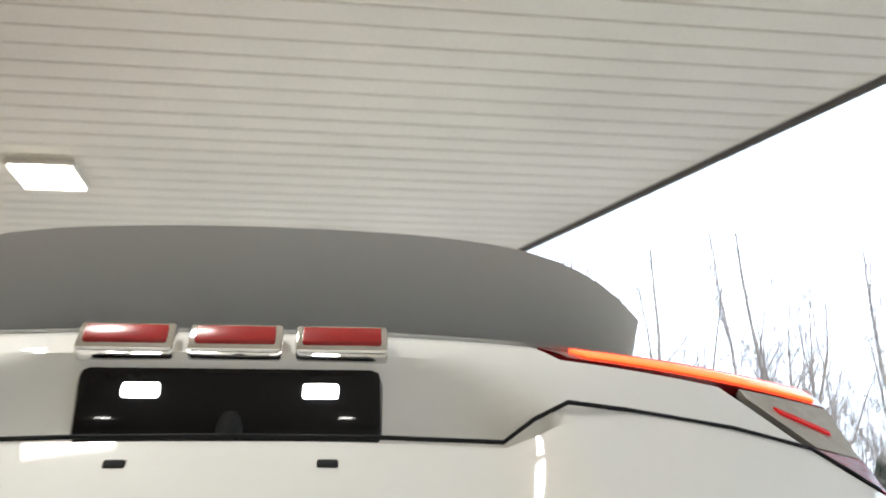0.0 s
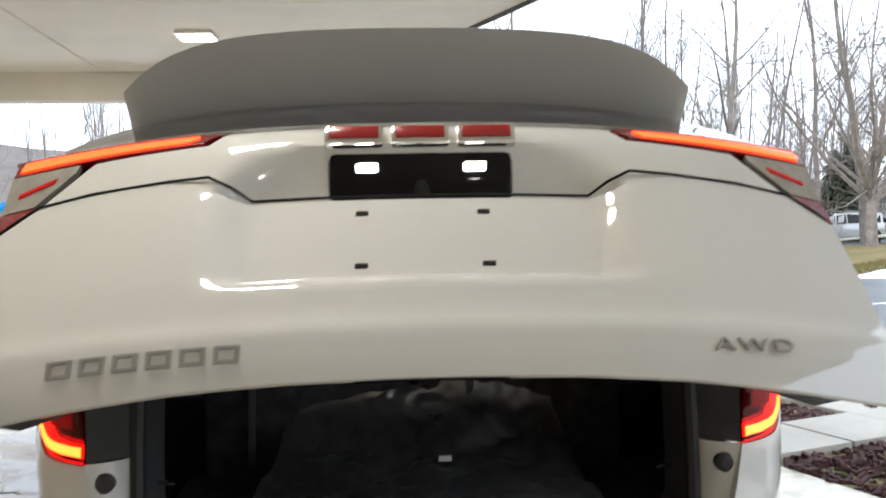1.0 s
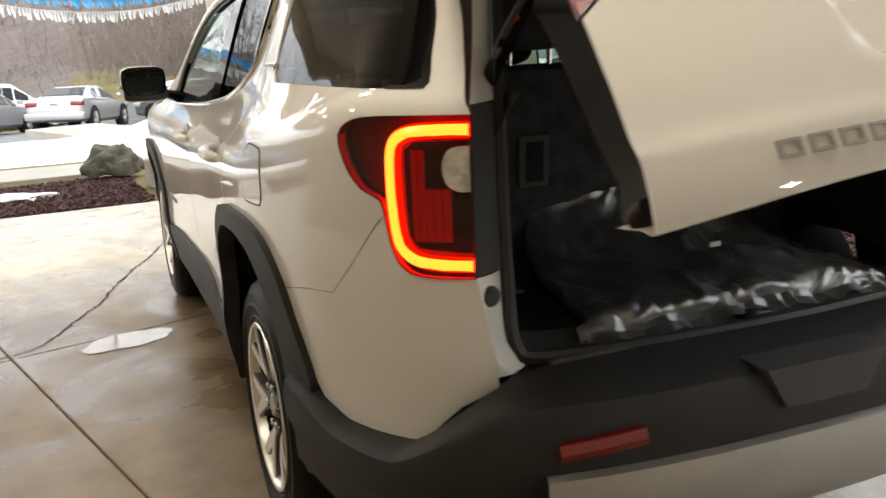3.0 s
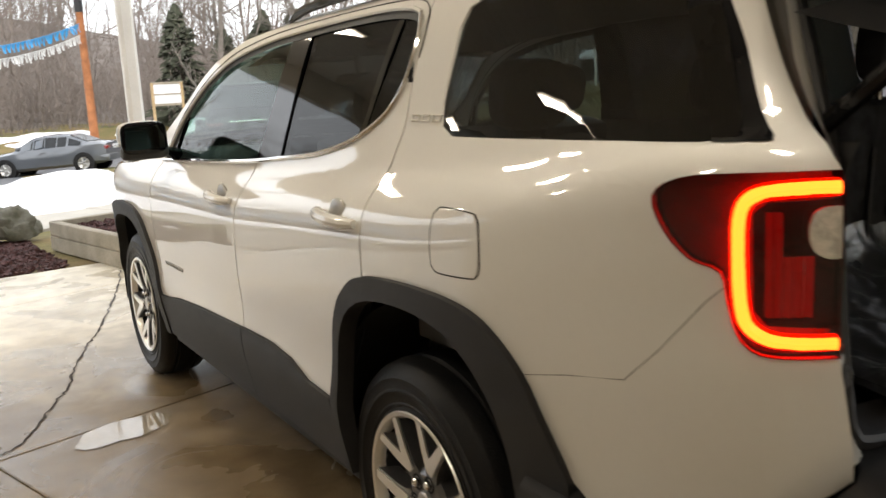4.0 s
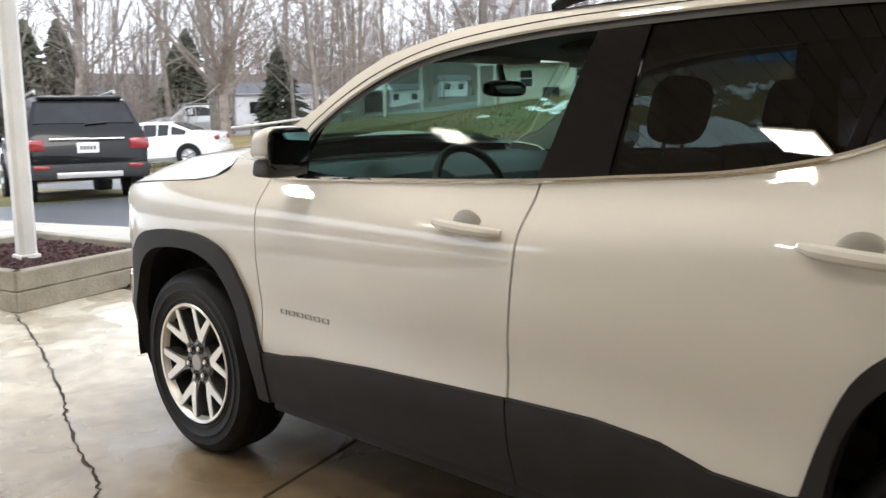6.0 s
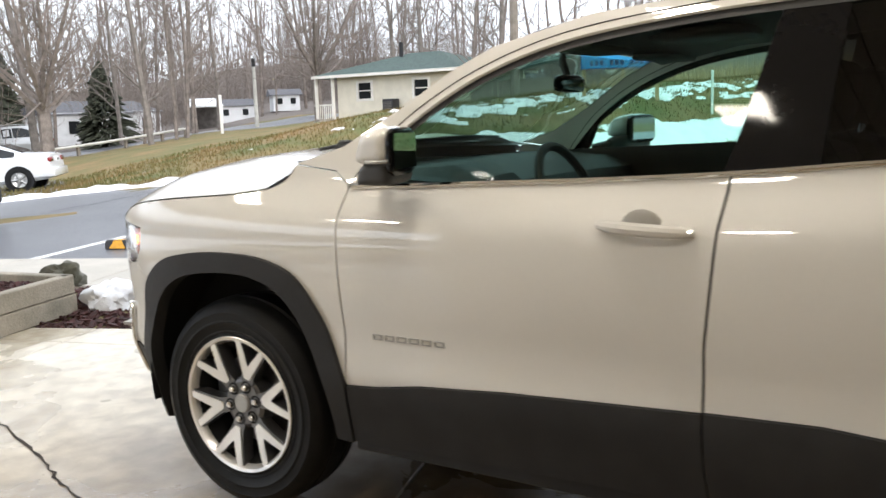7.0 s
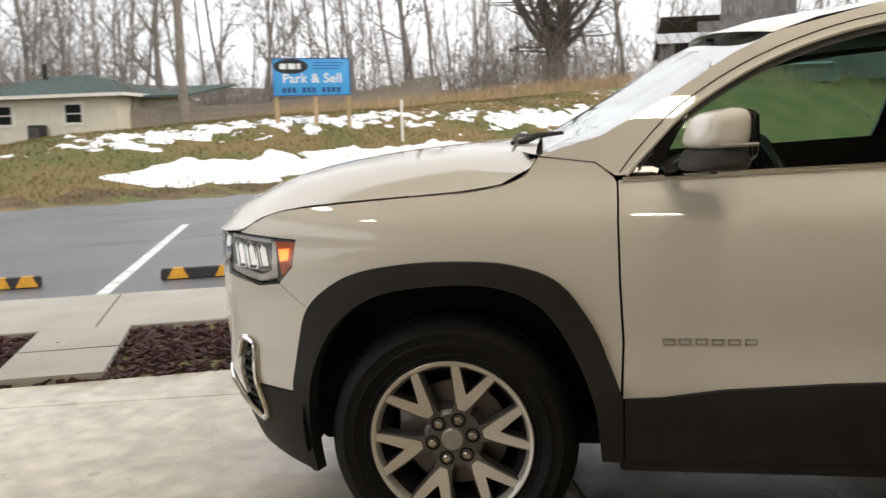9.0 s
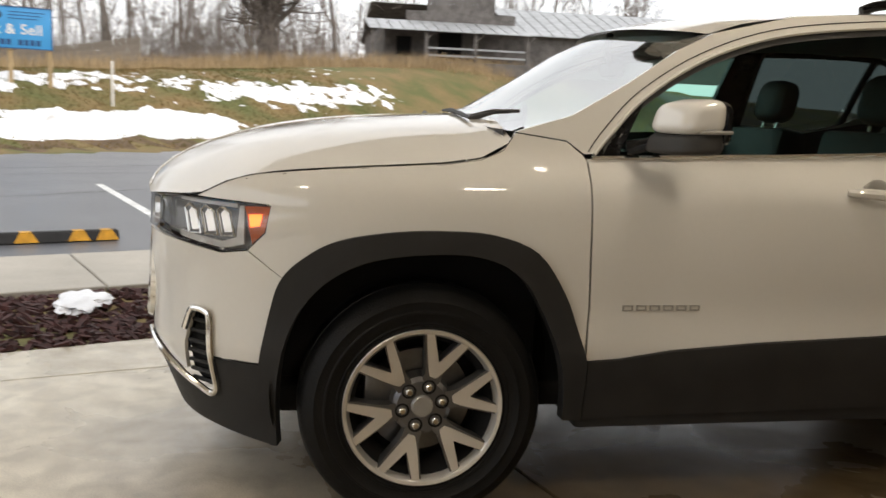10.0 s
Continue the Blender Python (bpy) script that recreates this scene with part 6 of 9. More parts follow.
# wheel stops and stall lines
for k in range(-1, 5):
    t0 = -4.37 + 2.9 * k
    w = thing("wheel_stop", "black rubber wheel stop with yellow marks", "wheel stop", "wheel stops")
    prof = [(0.0, 0.0), (0.15, 0.0), (0.125, 0.10), (0.025, 0.10)]
    bm = bmesh.new()
    ra = [bm.verts.new(nd(6.42 + a, t0, z)) for a, z in prof]
    rb = [bm.verts.new(nd(6.42 + a, t0 + 1.83, z)) for a, z in prof]
    for i in range(4):
        bm.faces.new((ra[i], ra[(i + 1) % 4], rb[(i + 1) % 4], rb[i]))
    bm.faces.new(ra), bm.faces.new(rb[::-1])
    bmesh.ops.bevel(bm, geom=bm.edges[:], offset=0.012, segments=2, affect="EDGES")
    part("rubber_bar", bm, STOPRUB, w)
    for q in (0.06, 0.50, 0.94, 1.38, 1.62):
        bm = bmesh.new()
        for n0, n1, z0, z1 in ((6.418, 6.442, 0.012, 0.098), (6.444, 6.545, 0.1015, 0.1015)):
            a_, b_ = (t0 + q + 0.0, t0 + q + 0.20), (t0 + q + 0.05, t0 + q + 0.15)
            bm.faces.new([bm.verts.new(p) for p in (nd(n0 - 0.001, a_[0] if n0 < 6.44 else b_[0], z0), nd(n0 - 0.001, a_[1] if n0 < 6.44 else b_[1], z0), nd(n1, b_[1], z1), nd(n1, b_[0], z1))])
        part("yellow_mark", bm, STOPYEL, w, "", 0)
    flat_poly("stall_line", [tuple(nd(5.70, t0 - 0.50))[:2], tuple(nd(5.70, t0 - 0.39))[:2], tuple(nd(12.3, t0 - 0.05))[:2], tuple(nd(12.3, t0 - 0.16))[:2]], 0.004, 0.004, LINEPAINT, None, "worn white painted stall line", "line", "structure")
LOTCRACK = mat("asphalt_crack", (0.02, 0.02, 0.022), 0.8)
lotm = tagged(new("lot_crack"), "dark sealed cracks in the asphalt", "crack", kind="structure")
for i, pts in enumerate(([(9.5, 14.5), (11, 12.7), (12.9, 9.3), (16, 5)], [(8.0, 12.0), (11.5, 9.0), (14, 4.5)], [(7, 9), (9, 6.5), (12.5, 2.5)], [(6, 14), (10, 15.5)])):
    ribbon(pts, 0.03, LOTCRACK, lotm, "crack", 0.004, i, 0.05)

# canopy: boarded ceiling, fascia beams, flat lamps
ceiling = bmesh.new()
y = -9.0
while y < 6.35:
    xr = (2.32 - 0.367 * (y + 0.06)) / 0.93
    xr = min(xr, 5.2)
    block((-9.5, y, 3.02), (xr, y + 0.117, 3.06), 0.0, ceiling)
    y += 0.125
block((-9.5, -9, 3.062), (5.4, 6.5, 3.30), 0.0, ceiling)
bmesh.ops.bisect_plane(ceiling, geom=ceiling.verts[:] + ceiling.edges[:] + ceiling.faces[:], plane_co=nd(2.20, 0), plane_no=N2, clear_outer=True)
finish("ceiling", ceiling, SOFFIT, None, "cream ribbed vinyl canopy ceiling", 20, "ceiling", "structure")
for a, b in (((-9.5, 6.02), (0.05, 6.56)),):
    A, B = Vector((*a, 0)), Vector((*b, 0))
    finish("fascia_beam", beam(A, B, 0.22, 2.73, 3.30), SOFFIT, None, "cream boxed canopy fascia beam", 20, "beam", "structure")
    finish("gutter", beam(A - Vector((0, 0, 0)) + (B - A).normalized().cross(Vector((0, 0, 1))) * 0.1, B + (B - A).normalized().cross(Vector((0, 0, 1))) * 0.1, 0.10, 3.14, 3.26), WHITEWOOD, None, "white canopy gutter", 20, "gutter", "structure")
finish("ceiling_edge", beam(nd(2.20, -6.1), nd(2.20, 9.6), 0.03, 2.99, 3.30), mat("dark_drip_edge", (0.10, 0.09, 0.085), 0.6), None, "thin dark drip edge of the canopy", 20, "edge", "structure")
finish("ceiling_seam", beam(Vector((-2.05, -9, 0)), Vector((-2.9, 6.2, 0)), 0.02, 3.005, 3.02), SOFFIT, None, "dark ceiling seam strip", 20, "seam", "structure")
wall_ = block((-9.8, -9.3, 0), (6.2, -9.0, 3.1))
finish("wall_south", wall_, mat("beige_showroom_wall", (0.58, 0.53, 0.44), 0.7, 0, 0.08, 1.0), None, "beige building wall behind the canopy", 20, "wall", "structure")
finish("wall_west", block((-6.4, -9.0, 0), (-6.1, 5.25, 3.1)), bpy.data.materials["beige_showroom_wall"], None, "beige building wall beside the canopy", 20, "wall", "structure")
LAMPM = glow("canopy_lamp_panel", (1.0, 0.88, 0.70), 9.0)
for x, y in ((-2.9, -6.4), (1.6, -6.4), (-2.9, -1.1), (-0.6, -1.2), (-3.1, 1.9), (-1.2, 1.8), (-3.4, 4.4), (-1.6, 4.6)):
    lamp = thing("canopy_lamp", "small square white canopy ceiling lamp", "lamp", "canopy ceiling lamps")
    part("housing", block((x - 0.15, y - 0.15, 2.985), (x + 0.15, y + 0.15, 3.02), 0.006), WHITEWOOD, lamp)
    part("diffuser", block((x - 0.14, y - 0.14, 2.978), (x + 0.14, y + 0.14, 2.986), 0.002), LAMPM, lamp)
    li = bpy.data.lights.new("canopy_light", "AREA")
    li.energy, li.size, li.color = 11.0, 0.27, (1.0, 0.93, 0.81)
    lo = new("canopy_light", li)
    lo.location = (x, y, 2.97)



# ---- snow on the land ----
def land(x, y):
    """Height of the ground sheet itself, between its grid lines."""
    i = min(max(bisect_right_(gx, x) - 1, 0), len(gx) - 2)
    j = min(max(bisect_right_(gy, y) - 1, 0), len(gy) - 2)
    u, v = (x - gx[i]) / (gx[i + 1] - gx[i]), (y - gy[j]) / (gy[j + 1] - gy[j])
    a, b, c, d = rise(gx[i], gy[j]), rise(gx[i + 1], gy[j]), rise(gx[i], gy[j + 1]), rise(gx[i + 1], gy[j + 1])
    return (a * (1 - u) + b * u) * (1 - v) + (c * (1 - u) + d * u) * v


def snow_sheet(name, us, vs, place, thick, label, material=None, category="snow"):
    """Old snow lying on the land: a fine sheet that dips under the grass where it has melted."""
    bm = bmesh.new()
    grid, keep = [], []
    for v in vs:
        row, kr = [], []
        for u in us:
            x, y = place(u, v)
            h = thick(u, v, x, y)
            row.append(bm.verts.new((x, y, land(x, y) + h)))
            kr.append(h)
        grid.append(row)
        keep.append(kr)
    for j in range(len(vs) - 1):
        for i in range(len(us) - 1):
            if max(keep[j][i], keep[j][i + 1], keep[j + 1][i], keep[j + 1][i + 1]) > -0.03:
                bm.faces.new((grid[j][i], grid[j][i + 1], grid[j + 1][i + 1], grid[j + 1][i]))
    bmesh.ops.delete(bm, geom=[v for v in bm.verts if not v.link_faces], context="VERTS")
    return finish(name, bm, material or SNOW, None, label, 60, category, "stuff")


def fbm(x, y, s, seed=0.0):
    return noise.noise(Vector((x * s, y * s, seed))) + 0.5 * noise.noise(Vector((x * s * 2.3, y * s * 2.3, seed + 7))) + 0.3 * noise.noise(Vector((x * s * 5.5, y * s * 5.5, seed + 3)))


def qs(q, s):
    return 0.7071 * (q + s), 0.7071 * (q - s)


def bank_snow(q, s, x, y):
    n = fbm(x, y, 0.5, 1.0)
    fine = fbm(x, y, 1.9, 4.0)
    pile = math.exp(-((q - 21.7) / 0.75) ** 2) * smoothstep(1.0, 5.0, s) * (1 - smoothstep(13.5, 16.5, s)) * (0.36 + 0.42 * fbm(x, y, 0.55, 9) + 0.14 * fine)
    upper = (0.17 * math.exp(-((q - 25.4) / 1.6) ** 2) * float(np.interp(s, [-6, 0, 4, 8, 11, 14, 22], [-0.2, 0.35, 1.2, 1.0, 1.15, 0.8, 0.3])))
    upper += 0.19 * math.exp(-((q - 23.8) / 1.0) ** 2) * float(np.interp(s, [15, 17, 24, 27], [0, 0.9, 1.1, 0]))
    edge = 0.20 * math.exp(-((q - 20.1) / 0.45) ** 2) * smoothstep(2, -5, s) * (0.65 + 0.9 * n)
    return max(pile - 0.05, upper + 0.07 * n + 0.15 * fine - 0.150, edge - 0.07 + 0.03 * fine)


snow_sheet("bank_snow", steps(19.3, 29.0, 0.13), steps(-16, 27, 0.13), qs, bank_snow, "patches of old melting snow on the grass bank")


MUD = mat("brown_muddy_turf", (0.150, 0.095, 0.048), 0.95, 0, 0.3, 1.6, 0.8, 14, second=(0.085, 0.055, 0.030), mixed=0.5)
snow_sheet("muddy_verge", steps(19.3, 23.0, 0.22), steps(-15, 20, 0.22), qs, lambda q, s, x, y: 0.05 * math.exp(-((q - 20.4) / 0.9) ** 2) - 0.028 + 0.022 * fbm(x, y, 0.9, 6), "worn brown muddy turf along the lot's edge", MUD, "mud")


def front_snow(u, v, x, y):
    fine = fbm(x, y, 1.4, 2.0)
    cover = smoothstep(10.2, 11.3, v) * (1 - smoothstep(14.6, 15.3, v)) * (1 - smoothstep(0.6, 1.7, u + (v - 12) * -0.25))
    heap = 0.26 * math.exp(-((v - 13.6) / 0.9) ** 2) * smoothstep(-1.8, 0.4, u) * (1 - smoothstep(0.9, 1.8, u))
    return cover * (0.20 + heap + 0.05 * fine) - 0.085 + 0.05 * fbm(x, y, 0.6, 5) * (1 - 0.4 * cover)


snow_sheet("front_snow", steps(-26, 2.2, 0.16), steps(9.9, 15.6, 0.12), lambda u, v: (u, v), front_snow, "bank of old white snow along the lot")
snow_sheet("edge_snow", steps(2, 12, 0.22), steps(38.5, 44, 0.22), lambda u, v: (u, v), lambda u, v, x, y: 0.16 * fbm(x, y, 0.35, 8) + 0.05, "old snow along the wood's edge")


# ---- trees ----
def limb(out, p, d, length, r, level, rng, top, spread):
    """Adds one limb, and those that grow from it, as tapered pieces (start, end, radii, level)."""
    n = (7, 4, 2, 1)[level]
    seg = length / n
    d = d.normalized()
    for i in range(n):
        f0, f1 = i / n, (i + 1) / n
        wob = (0.07, 0.20, 0.28, 0.3)[level]
        d = (d + Vector((rng.uniform(-1, 1), rng.uniform(-1, 1), rng.uniform(-0.6, 1))) * wob + Vector((0, 0, (0.02, 0.10, 0.08, 0.0)[level]))).normalized()
        e = p + d * seg
        out.append((p, e, r * (1 - 0.75 * f0), r * (1 - 0.75 * f1), level))
        if level < 3:
            count = top[level]
            for k in range(count):
                if level == 0 and f1 < spread:
                    continue
                a = rng.uniform(0, 2 * math.pi)
                side = d.cross(Vector((math.cos(a), math.sin(a), 0.2))).normalized()
                lean = rng.uniform(0.5, 0.95)
                cl = length * ((0.42, 0.42, 0.5)[level]) * rng.uniform(0.6, 1.1) * (1 - 0.45 * f0)
                limb(out, p + d * seg * rng.random(), d * (1 - lean * 0.62) + side * lean, cl, max(r * (1 - 0.75 * f0) * (0.42, 0.42, 0.5)[level], 0.011), level + 1, rng, top, spread)
        p = e
    return out


def wood_arrays(pieces, least=0):
    vs, fs = [], []
    for p, e, r0, r1, lv in pieces:
        sides = (6, 4, 3, 3)[lv]
        if lv == 3:
            r1 = 0.0
        d = (e - p).normalized()
        a = d.cross(Vector((0.31, 0.77, 0.2))).normalized()
        b = d.cross(a)
        o = len(vs)
        for q, r in ((p, r0), (e, r1)):
            for k in range(sides if r > 0 else 1):
                c, s = math.cos(6.28319 * k / sides), math.sin(6.28319 * k / sides)
                vs.append(q + (a * c + b * s) * r)
        for k in range(sides):
            if r1 > 0:
                fs.append((o + k, o + (k + 1) % sides, o + sides + (k + 1) % sides, o + sides + k))
            else:
                fs.append((o + k, o + (k + 1) % sides, o + sides))
    return np.array([tuple(v) for v in vs], dtype=np.float32), fs


def tree_pieces(seed, height, girth, top=(2, 2, 2), spread=0.28, lean=0.0):
    rng = random.Random(seed)
    return limb([], Vector((0, 0, -0.2)), Vector((lean, lean * 0.4, 1)), height, girth, 0, rng, top, spread)


def mesh_from(name, verts, faces, material):
    me = bpy.data.meshes.new(name)
    me.from_pydata(verts.tolist(), [], faces)
    me.materials.append(material)
    return me


def lone_tree(seed, height, girth, label, material, top=(2, 3, 3), spread=0.25):
    pieces = tree_pieces(seed, height, girth, top, spread)
    t = thing("bare_tree", label, "tree")
    for nm, test in (("trunk", lambda l: l == 0), ("crown", lambda l: l > 0)):
        v, f = wood_arrays([q for q in pieces if test(q[4])])
        ob = new(nm, mesh_from(nm, v, f, material))
        ob.parent = t
        tagged(ob)
    return t


def put(ob, x, y, turn=0.0, z=None):
    ob.matrix_basis = pose(x, y, land(x, y) if z is None else z, 0, 0, turn)
    return ob


OAKBARK = mat("dark_rough_bark", (0.085, 0.070, 0.060), 0.95, 0, 0.25, 3, 0.6, 18)
def broad_tree(seed, label, size=1.0, girth=0.62, twigs=(2, 3, 3), bark=None):
    """A broad tree: a short trunk and many rising limbs."""
    tree = thing("bare_tree", label, "tree")
    rng = random.Random(seed)
    stem, p0 = [], Vector((0, 0, -0.3))
    for i in range(4):
        e = p0 + Vector((0.03, 0.02, 0.75)) * size
        stem.append((p0, e, girth * (1 - 0.08 * i), girth * (0.92 - 0.08 * i), 0))
        p0 = e
    boughs = []
    for i in range(13):
        a = i * 2.4
        el = 0.45 + 0.85 * (i / 12) + rng.uniform(-0.1, 0.1)
        d = Vector((math.cos(a) * math.cos(el), math.sin(a) * math.cos(el), math.sin(el)))
        limb(boughs, Vector((0.03 * math.cos(a), 0.03 * math.sin(a), (1.7 + 0.09 * i) * size)), d, rng.uniform(6.0, 8.5) * size, rng.uniform(0.24, 0.42) * girth, 1, rng, twigs, 0)
    for nm, q in (("trunk", stem), ("crown", boughs)):
        v, f = wood_arrays(q)
        ob = new(nm, mesh_from(nm, v, f, bark or OAKBARK))
        ob.parent = tree
        tagged(ob)
    return tree


put(broad_tree(77, "broad bare tree with many rising limbs by the barn"), 47.2, 3.8)
put(broad_tree(31, "broad bare dark tree beside the far road", 1.2, 0.34, (2, 2, 2), BARKDARK), 22.9, 38.6, 40)
put(broad_tree(52, "broad bare tree behind the cream house", 1.35, 0.34, (2, 2, 2), BARKDARK), 43.4, 39.0, 80)

lone = [lone_tree(s, h, g, "tall bare grey-barked tree at the wood's edge", BARK) for s, h, g in ((1, 15, 0.17), (2, 17, 0.21), (3, 13, 0.15))]
spots = [(27.9, 37.3), (23.6, 40.5), (39.2, 44.0), (11.5, 40.0), (16.2, 40.8), (29.0, 47.0), (47.0, 33.0), (50.0, 28.5), (48.5, 21.0), (51.0, 13.0), (50.5, 38.0), (33.0, 46.0), (19.0, 45.5)]
for i, (x, y) in enumerate(spots):
    src = lone[i % 3]
    if i < 3:
        put(src, x, y, 40 * i)
    else:
        copy_thing(src, pose(x, y, land(x, y), 0, 0, 67 * i))

# the woods behind, and the brush at their foot
kinds = [wood_arrays(tree_pieces(100 + k, 12.5 + 1.4 * k, 0.085 + 0.014 * k, (2, 3, 2) if k % 2 else (3, 2, 2), 0.24, 0.03 * (k - 2))) for k in range(6)]
far_kinds = [wood_arrays(tree_pieces(140 + k, 12 + 2 * k, 0.12, (2, 1, 1), 0.15)) for k in range(3)]


def brush(seed):
    r = random.Random(seed)
    out = []
    for i in range(16):
        a = r.uniform(0, 6.3)
        limb(out, Vector((r.uniform(-1.4, 1.4), r.uniform(-1.4, 1.4), -0.1)), Vector((math.cos(a) * 0.45, math.sin(a) * 0.45, 1)), r.uniform(1.6, 4.2), r.uniform(0.014, 0.03), 1, r, (1, 1, 1), 0)
    return wood_arrays([(p, e, max(r0, 0.008), max(r1, 0.006), 3) for p, e, r0, r1, l in out])


shrubs = [brush(200 + k) for k in range(4)]


def stand(name, label, sorts, places, material, kind_label="woods"):
    vs, fs, o = [], [], 0
    for k, x, y, turn, size in places:
        v, f = sorts[k % len(sorts)]
        c, s = math.cos(turn), math.sin(turn)
        w = v * size
        w = np.stack([w[:, 0] * c - w[:, 1] * s + x, w[:, 0] * s + w[:, 1] * c + y, w[:, 2] + rise(x, y) - 0.1], 1)
        vs.append(w)
        fs += [tuple(i + o for i in q) for q in f]
        o += len(v)
    ob = new(name, mesh_from(name, np.concatenate(vs), fs, material))
    return tagged(ob, label, kind_label, "", "stuff")


rng = random.Random(5)
wood_places, brush_places = [], []
while len(wood_places) < 215:
    ang, r = radians(rng.uniform(-22, 128)), 49 + 62 * rng.random() ** 1.3
    x, y = -2.5 + r * math.cos(ang), 1 + r * math.sin(ang)
    deg = math.degrees(ang)
    if deg > 88 and y < 88 or (x > 44 and 2 < y < 37 and x < 56) or (x < 66 and x > 42 and -28 < y < 0):
        continue
    if -4 < deg < 9 and r < 74 and rng.random() < 0.85:
        continue
    if 30 < deg < 47 and r < 78:
        continue
    wood_places.append((rng.randrange(6), x, y, rng.uniform(0, 6.3), rng.uniform(0.75, 1.15)))
while len(brush_places) < 520:
    ang, r = radians(rng.uniform(-22, 125)), 46 + 50 * rng.random() ** 1.5
    x, y = -2.5 + r * math.cos(ang), 1 + r * math.sin(ang)
    deg = math.degrees(ang)
    if (deg > 88 and y < 84) or (x > 36 and x < 47 and 6 < y < 38) or (x < 64 and x > 42 and -28 < y < 0) or (30 < deg < 50 and r < 70):
        continue
    brush_places.append((rng.randrange(4), x, y, rng.uniform(0, 6.3), rng.uniform(0.8, 1.6)))
# a clearing round the far road and its houses
brush_places = [q for q in brush_places if not ((38 < math.degrees(math.atan2(q[2] - 1, q[1] + 2.5)) < 49 and math.hypot(q[1] + 2.5, q[2] - 1) < 97) or (49 <= math.degrees(math.atan2(q[2] - 1, q[1] + 2.5)) < 60 and q[2] < 52))]
rng = random.Random(15)
for k in range(70):
    ang, r = radians(rng.uniform(28, 54)), rng.uniform(93, 140)
    wood_places.append((rng.randrange(6), -2.5 + r * math.cos(ang), 1 + r * math.sin(ang), rng.uniform(0, 6.3), rng.uniform(0.7, 1.1)))
for k in range(130):
    ang, r = radians(rng.uniform(28, 54)), rng.uniform(97, 130)
    brush_places.append((rng.randrange(4), -2.5 + r * math.cos(ang), 1 + r * math.sin(ang), rng.uniform(0, 6.3), rng.uniform(1.3, 2.6)))
stand("woods", "dense bare winter woods on the rise", kinds, wood_places, BARKDARK)
rng = random.Random(25)
hill_places = []
for k in range(300):
    ang, r = radians(rng.uniform(36, 135)), rng.uniform(112, 225)
    hill_places.append((rng.randrange(3), -2.5 + r * math.cos(ang), 1 + r * math.sin(ang), rng.uniform(0, 6.3), rng.uniform(0.8, 1.3)))
stand("hill_woods", "bare grey woods on the far hill", far_kinds, hill_places, BARKDARK)
stand("brush", "tangled bare brown brush under the trees", shrubs, brush_places, BARKDARK, "brush")
LITTER = mat("brown_leaf_litter", (0.12, 0.10, 0.088), 0.95, 0, 0.3, 0.4, 0.8, 6, second=(0.165, 0.14, 0.122), mixed=0.5)
draped("woodland_floor", steps(-150, 300, 7), steps(44.5, 330, 7), lambda x, y: (land(x, y) + 0.12 + 0.9 * smoothstep(60, 95, y)) if y > 48 else rise(x, y) - 0.3, LITTER, "brown leaf litter under the woods", "ground")
draped("woodland_floor", steps(52, 260, 5), steps(-90, 44, 5), lambda x, y: (land(x, y) + 0.10) if x > 54 else rise(x, y) - 0.3, LITTER, "brown leaf litter under the woods", "ground")


def evergreen(seed, height, width):
    r = random.Random(seed)
    t = thing("evergreen_tree", "dark green bushy evergreen tree", "tree")
    part("trunk", tube([(0, 0, -0.2), (0, 0, height * 0.9)], [0.16, 0.03], 6), BARKDARK, t)
    bm = bmesh.new()
    n = 1500
    for i in range(n):
        f = i / n
        z = 0.25 + (height - 0.25) * f
        a = r.uniform(0, 6.283)
        lump_ = 0.85 + 0.55 * noise.noise(Vector((math.cos(a) * 1.3, math.sin(a) * 1.3, z * 0.7 + seed * 9)))
        reach = width * (1 - f) ** 0.62 * r.uniform(0.40, 1.08) * lump_ + 0.06
        d = Vector((math.cos(a), math.sin(a), -0.25 + 0.3 * f))
        tip = Vector((0, 0, z)) + d * reach
        root = Vector((0, 0, z)) + d * reach * 0.45
        s = Vector((-math.sin(a), math.cos(a), r.uniform(-0.5, 0.5))) * r.uniform(0.08, 0.20)
        u = Vector((0, 0, r.uniform(0.05, 0.16)))
        q = [bm.verts.new(p) for p in (root + u, root.lerp(tip, 0.6) + s, tip, root.lerp(tip, 0.6) - s, root.lerp(tip, 0.6) + u * 1.3)]
        bm.faces.new((q[0], q[1], q[4])), bm.faces.new((q[1], q[2], q[4])), bm.faces.new((q[2], q[3], q[4])), bm.faces.new((q[3], q[0], q[4]))
    part("crown", bm, NEEDLES, t, "", 0)
    return t


evs = [evergreen(1, 6.3, 2.2), evergreen(2, 5.2, 2.1)]
for i, (x, y) in enumerate(((17.0, 47.5), (26.0, 48.0), (19.3, 48.8), (14.6, 47.6), (28.2, 50.5), (33.8, 48.5), (11.8, 46.5))):
    if i < 2:
        put(evs[i], x, y)
    else:
        copy_thing(evs[i % 2], pose(x, y, land(x, y), 0, 0, 50 * i))


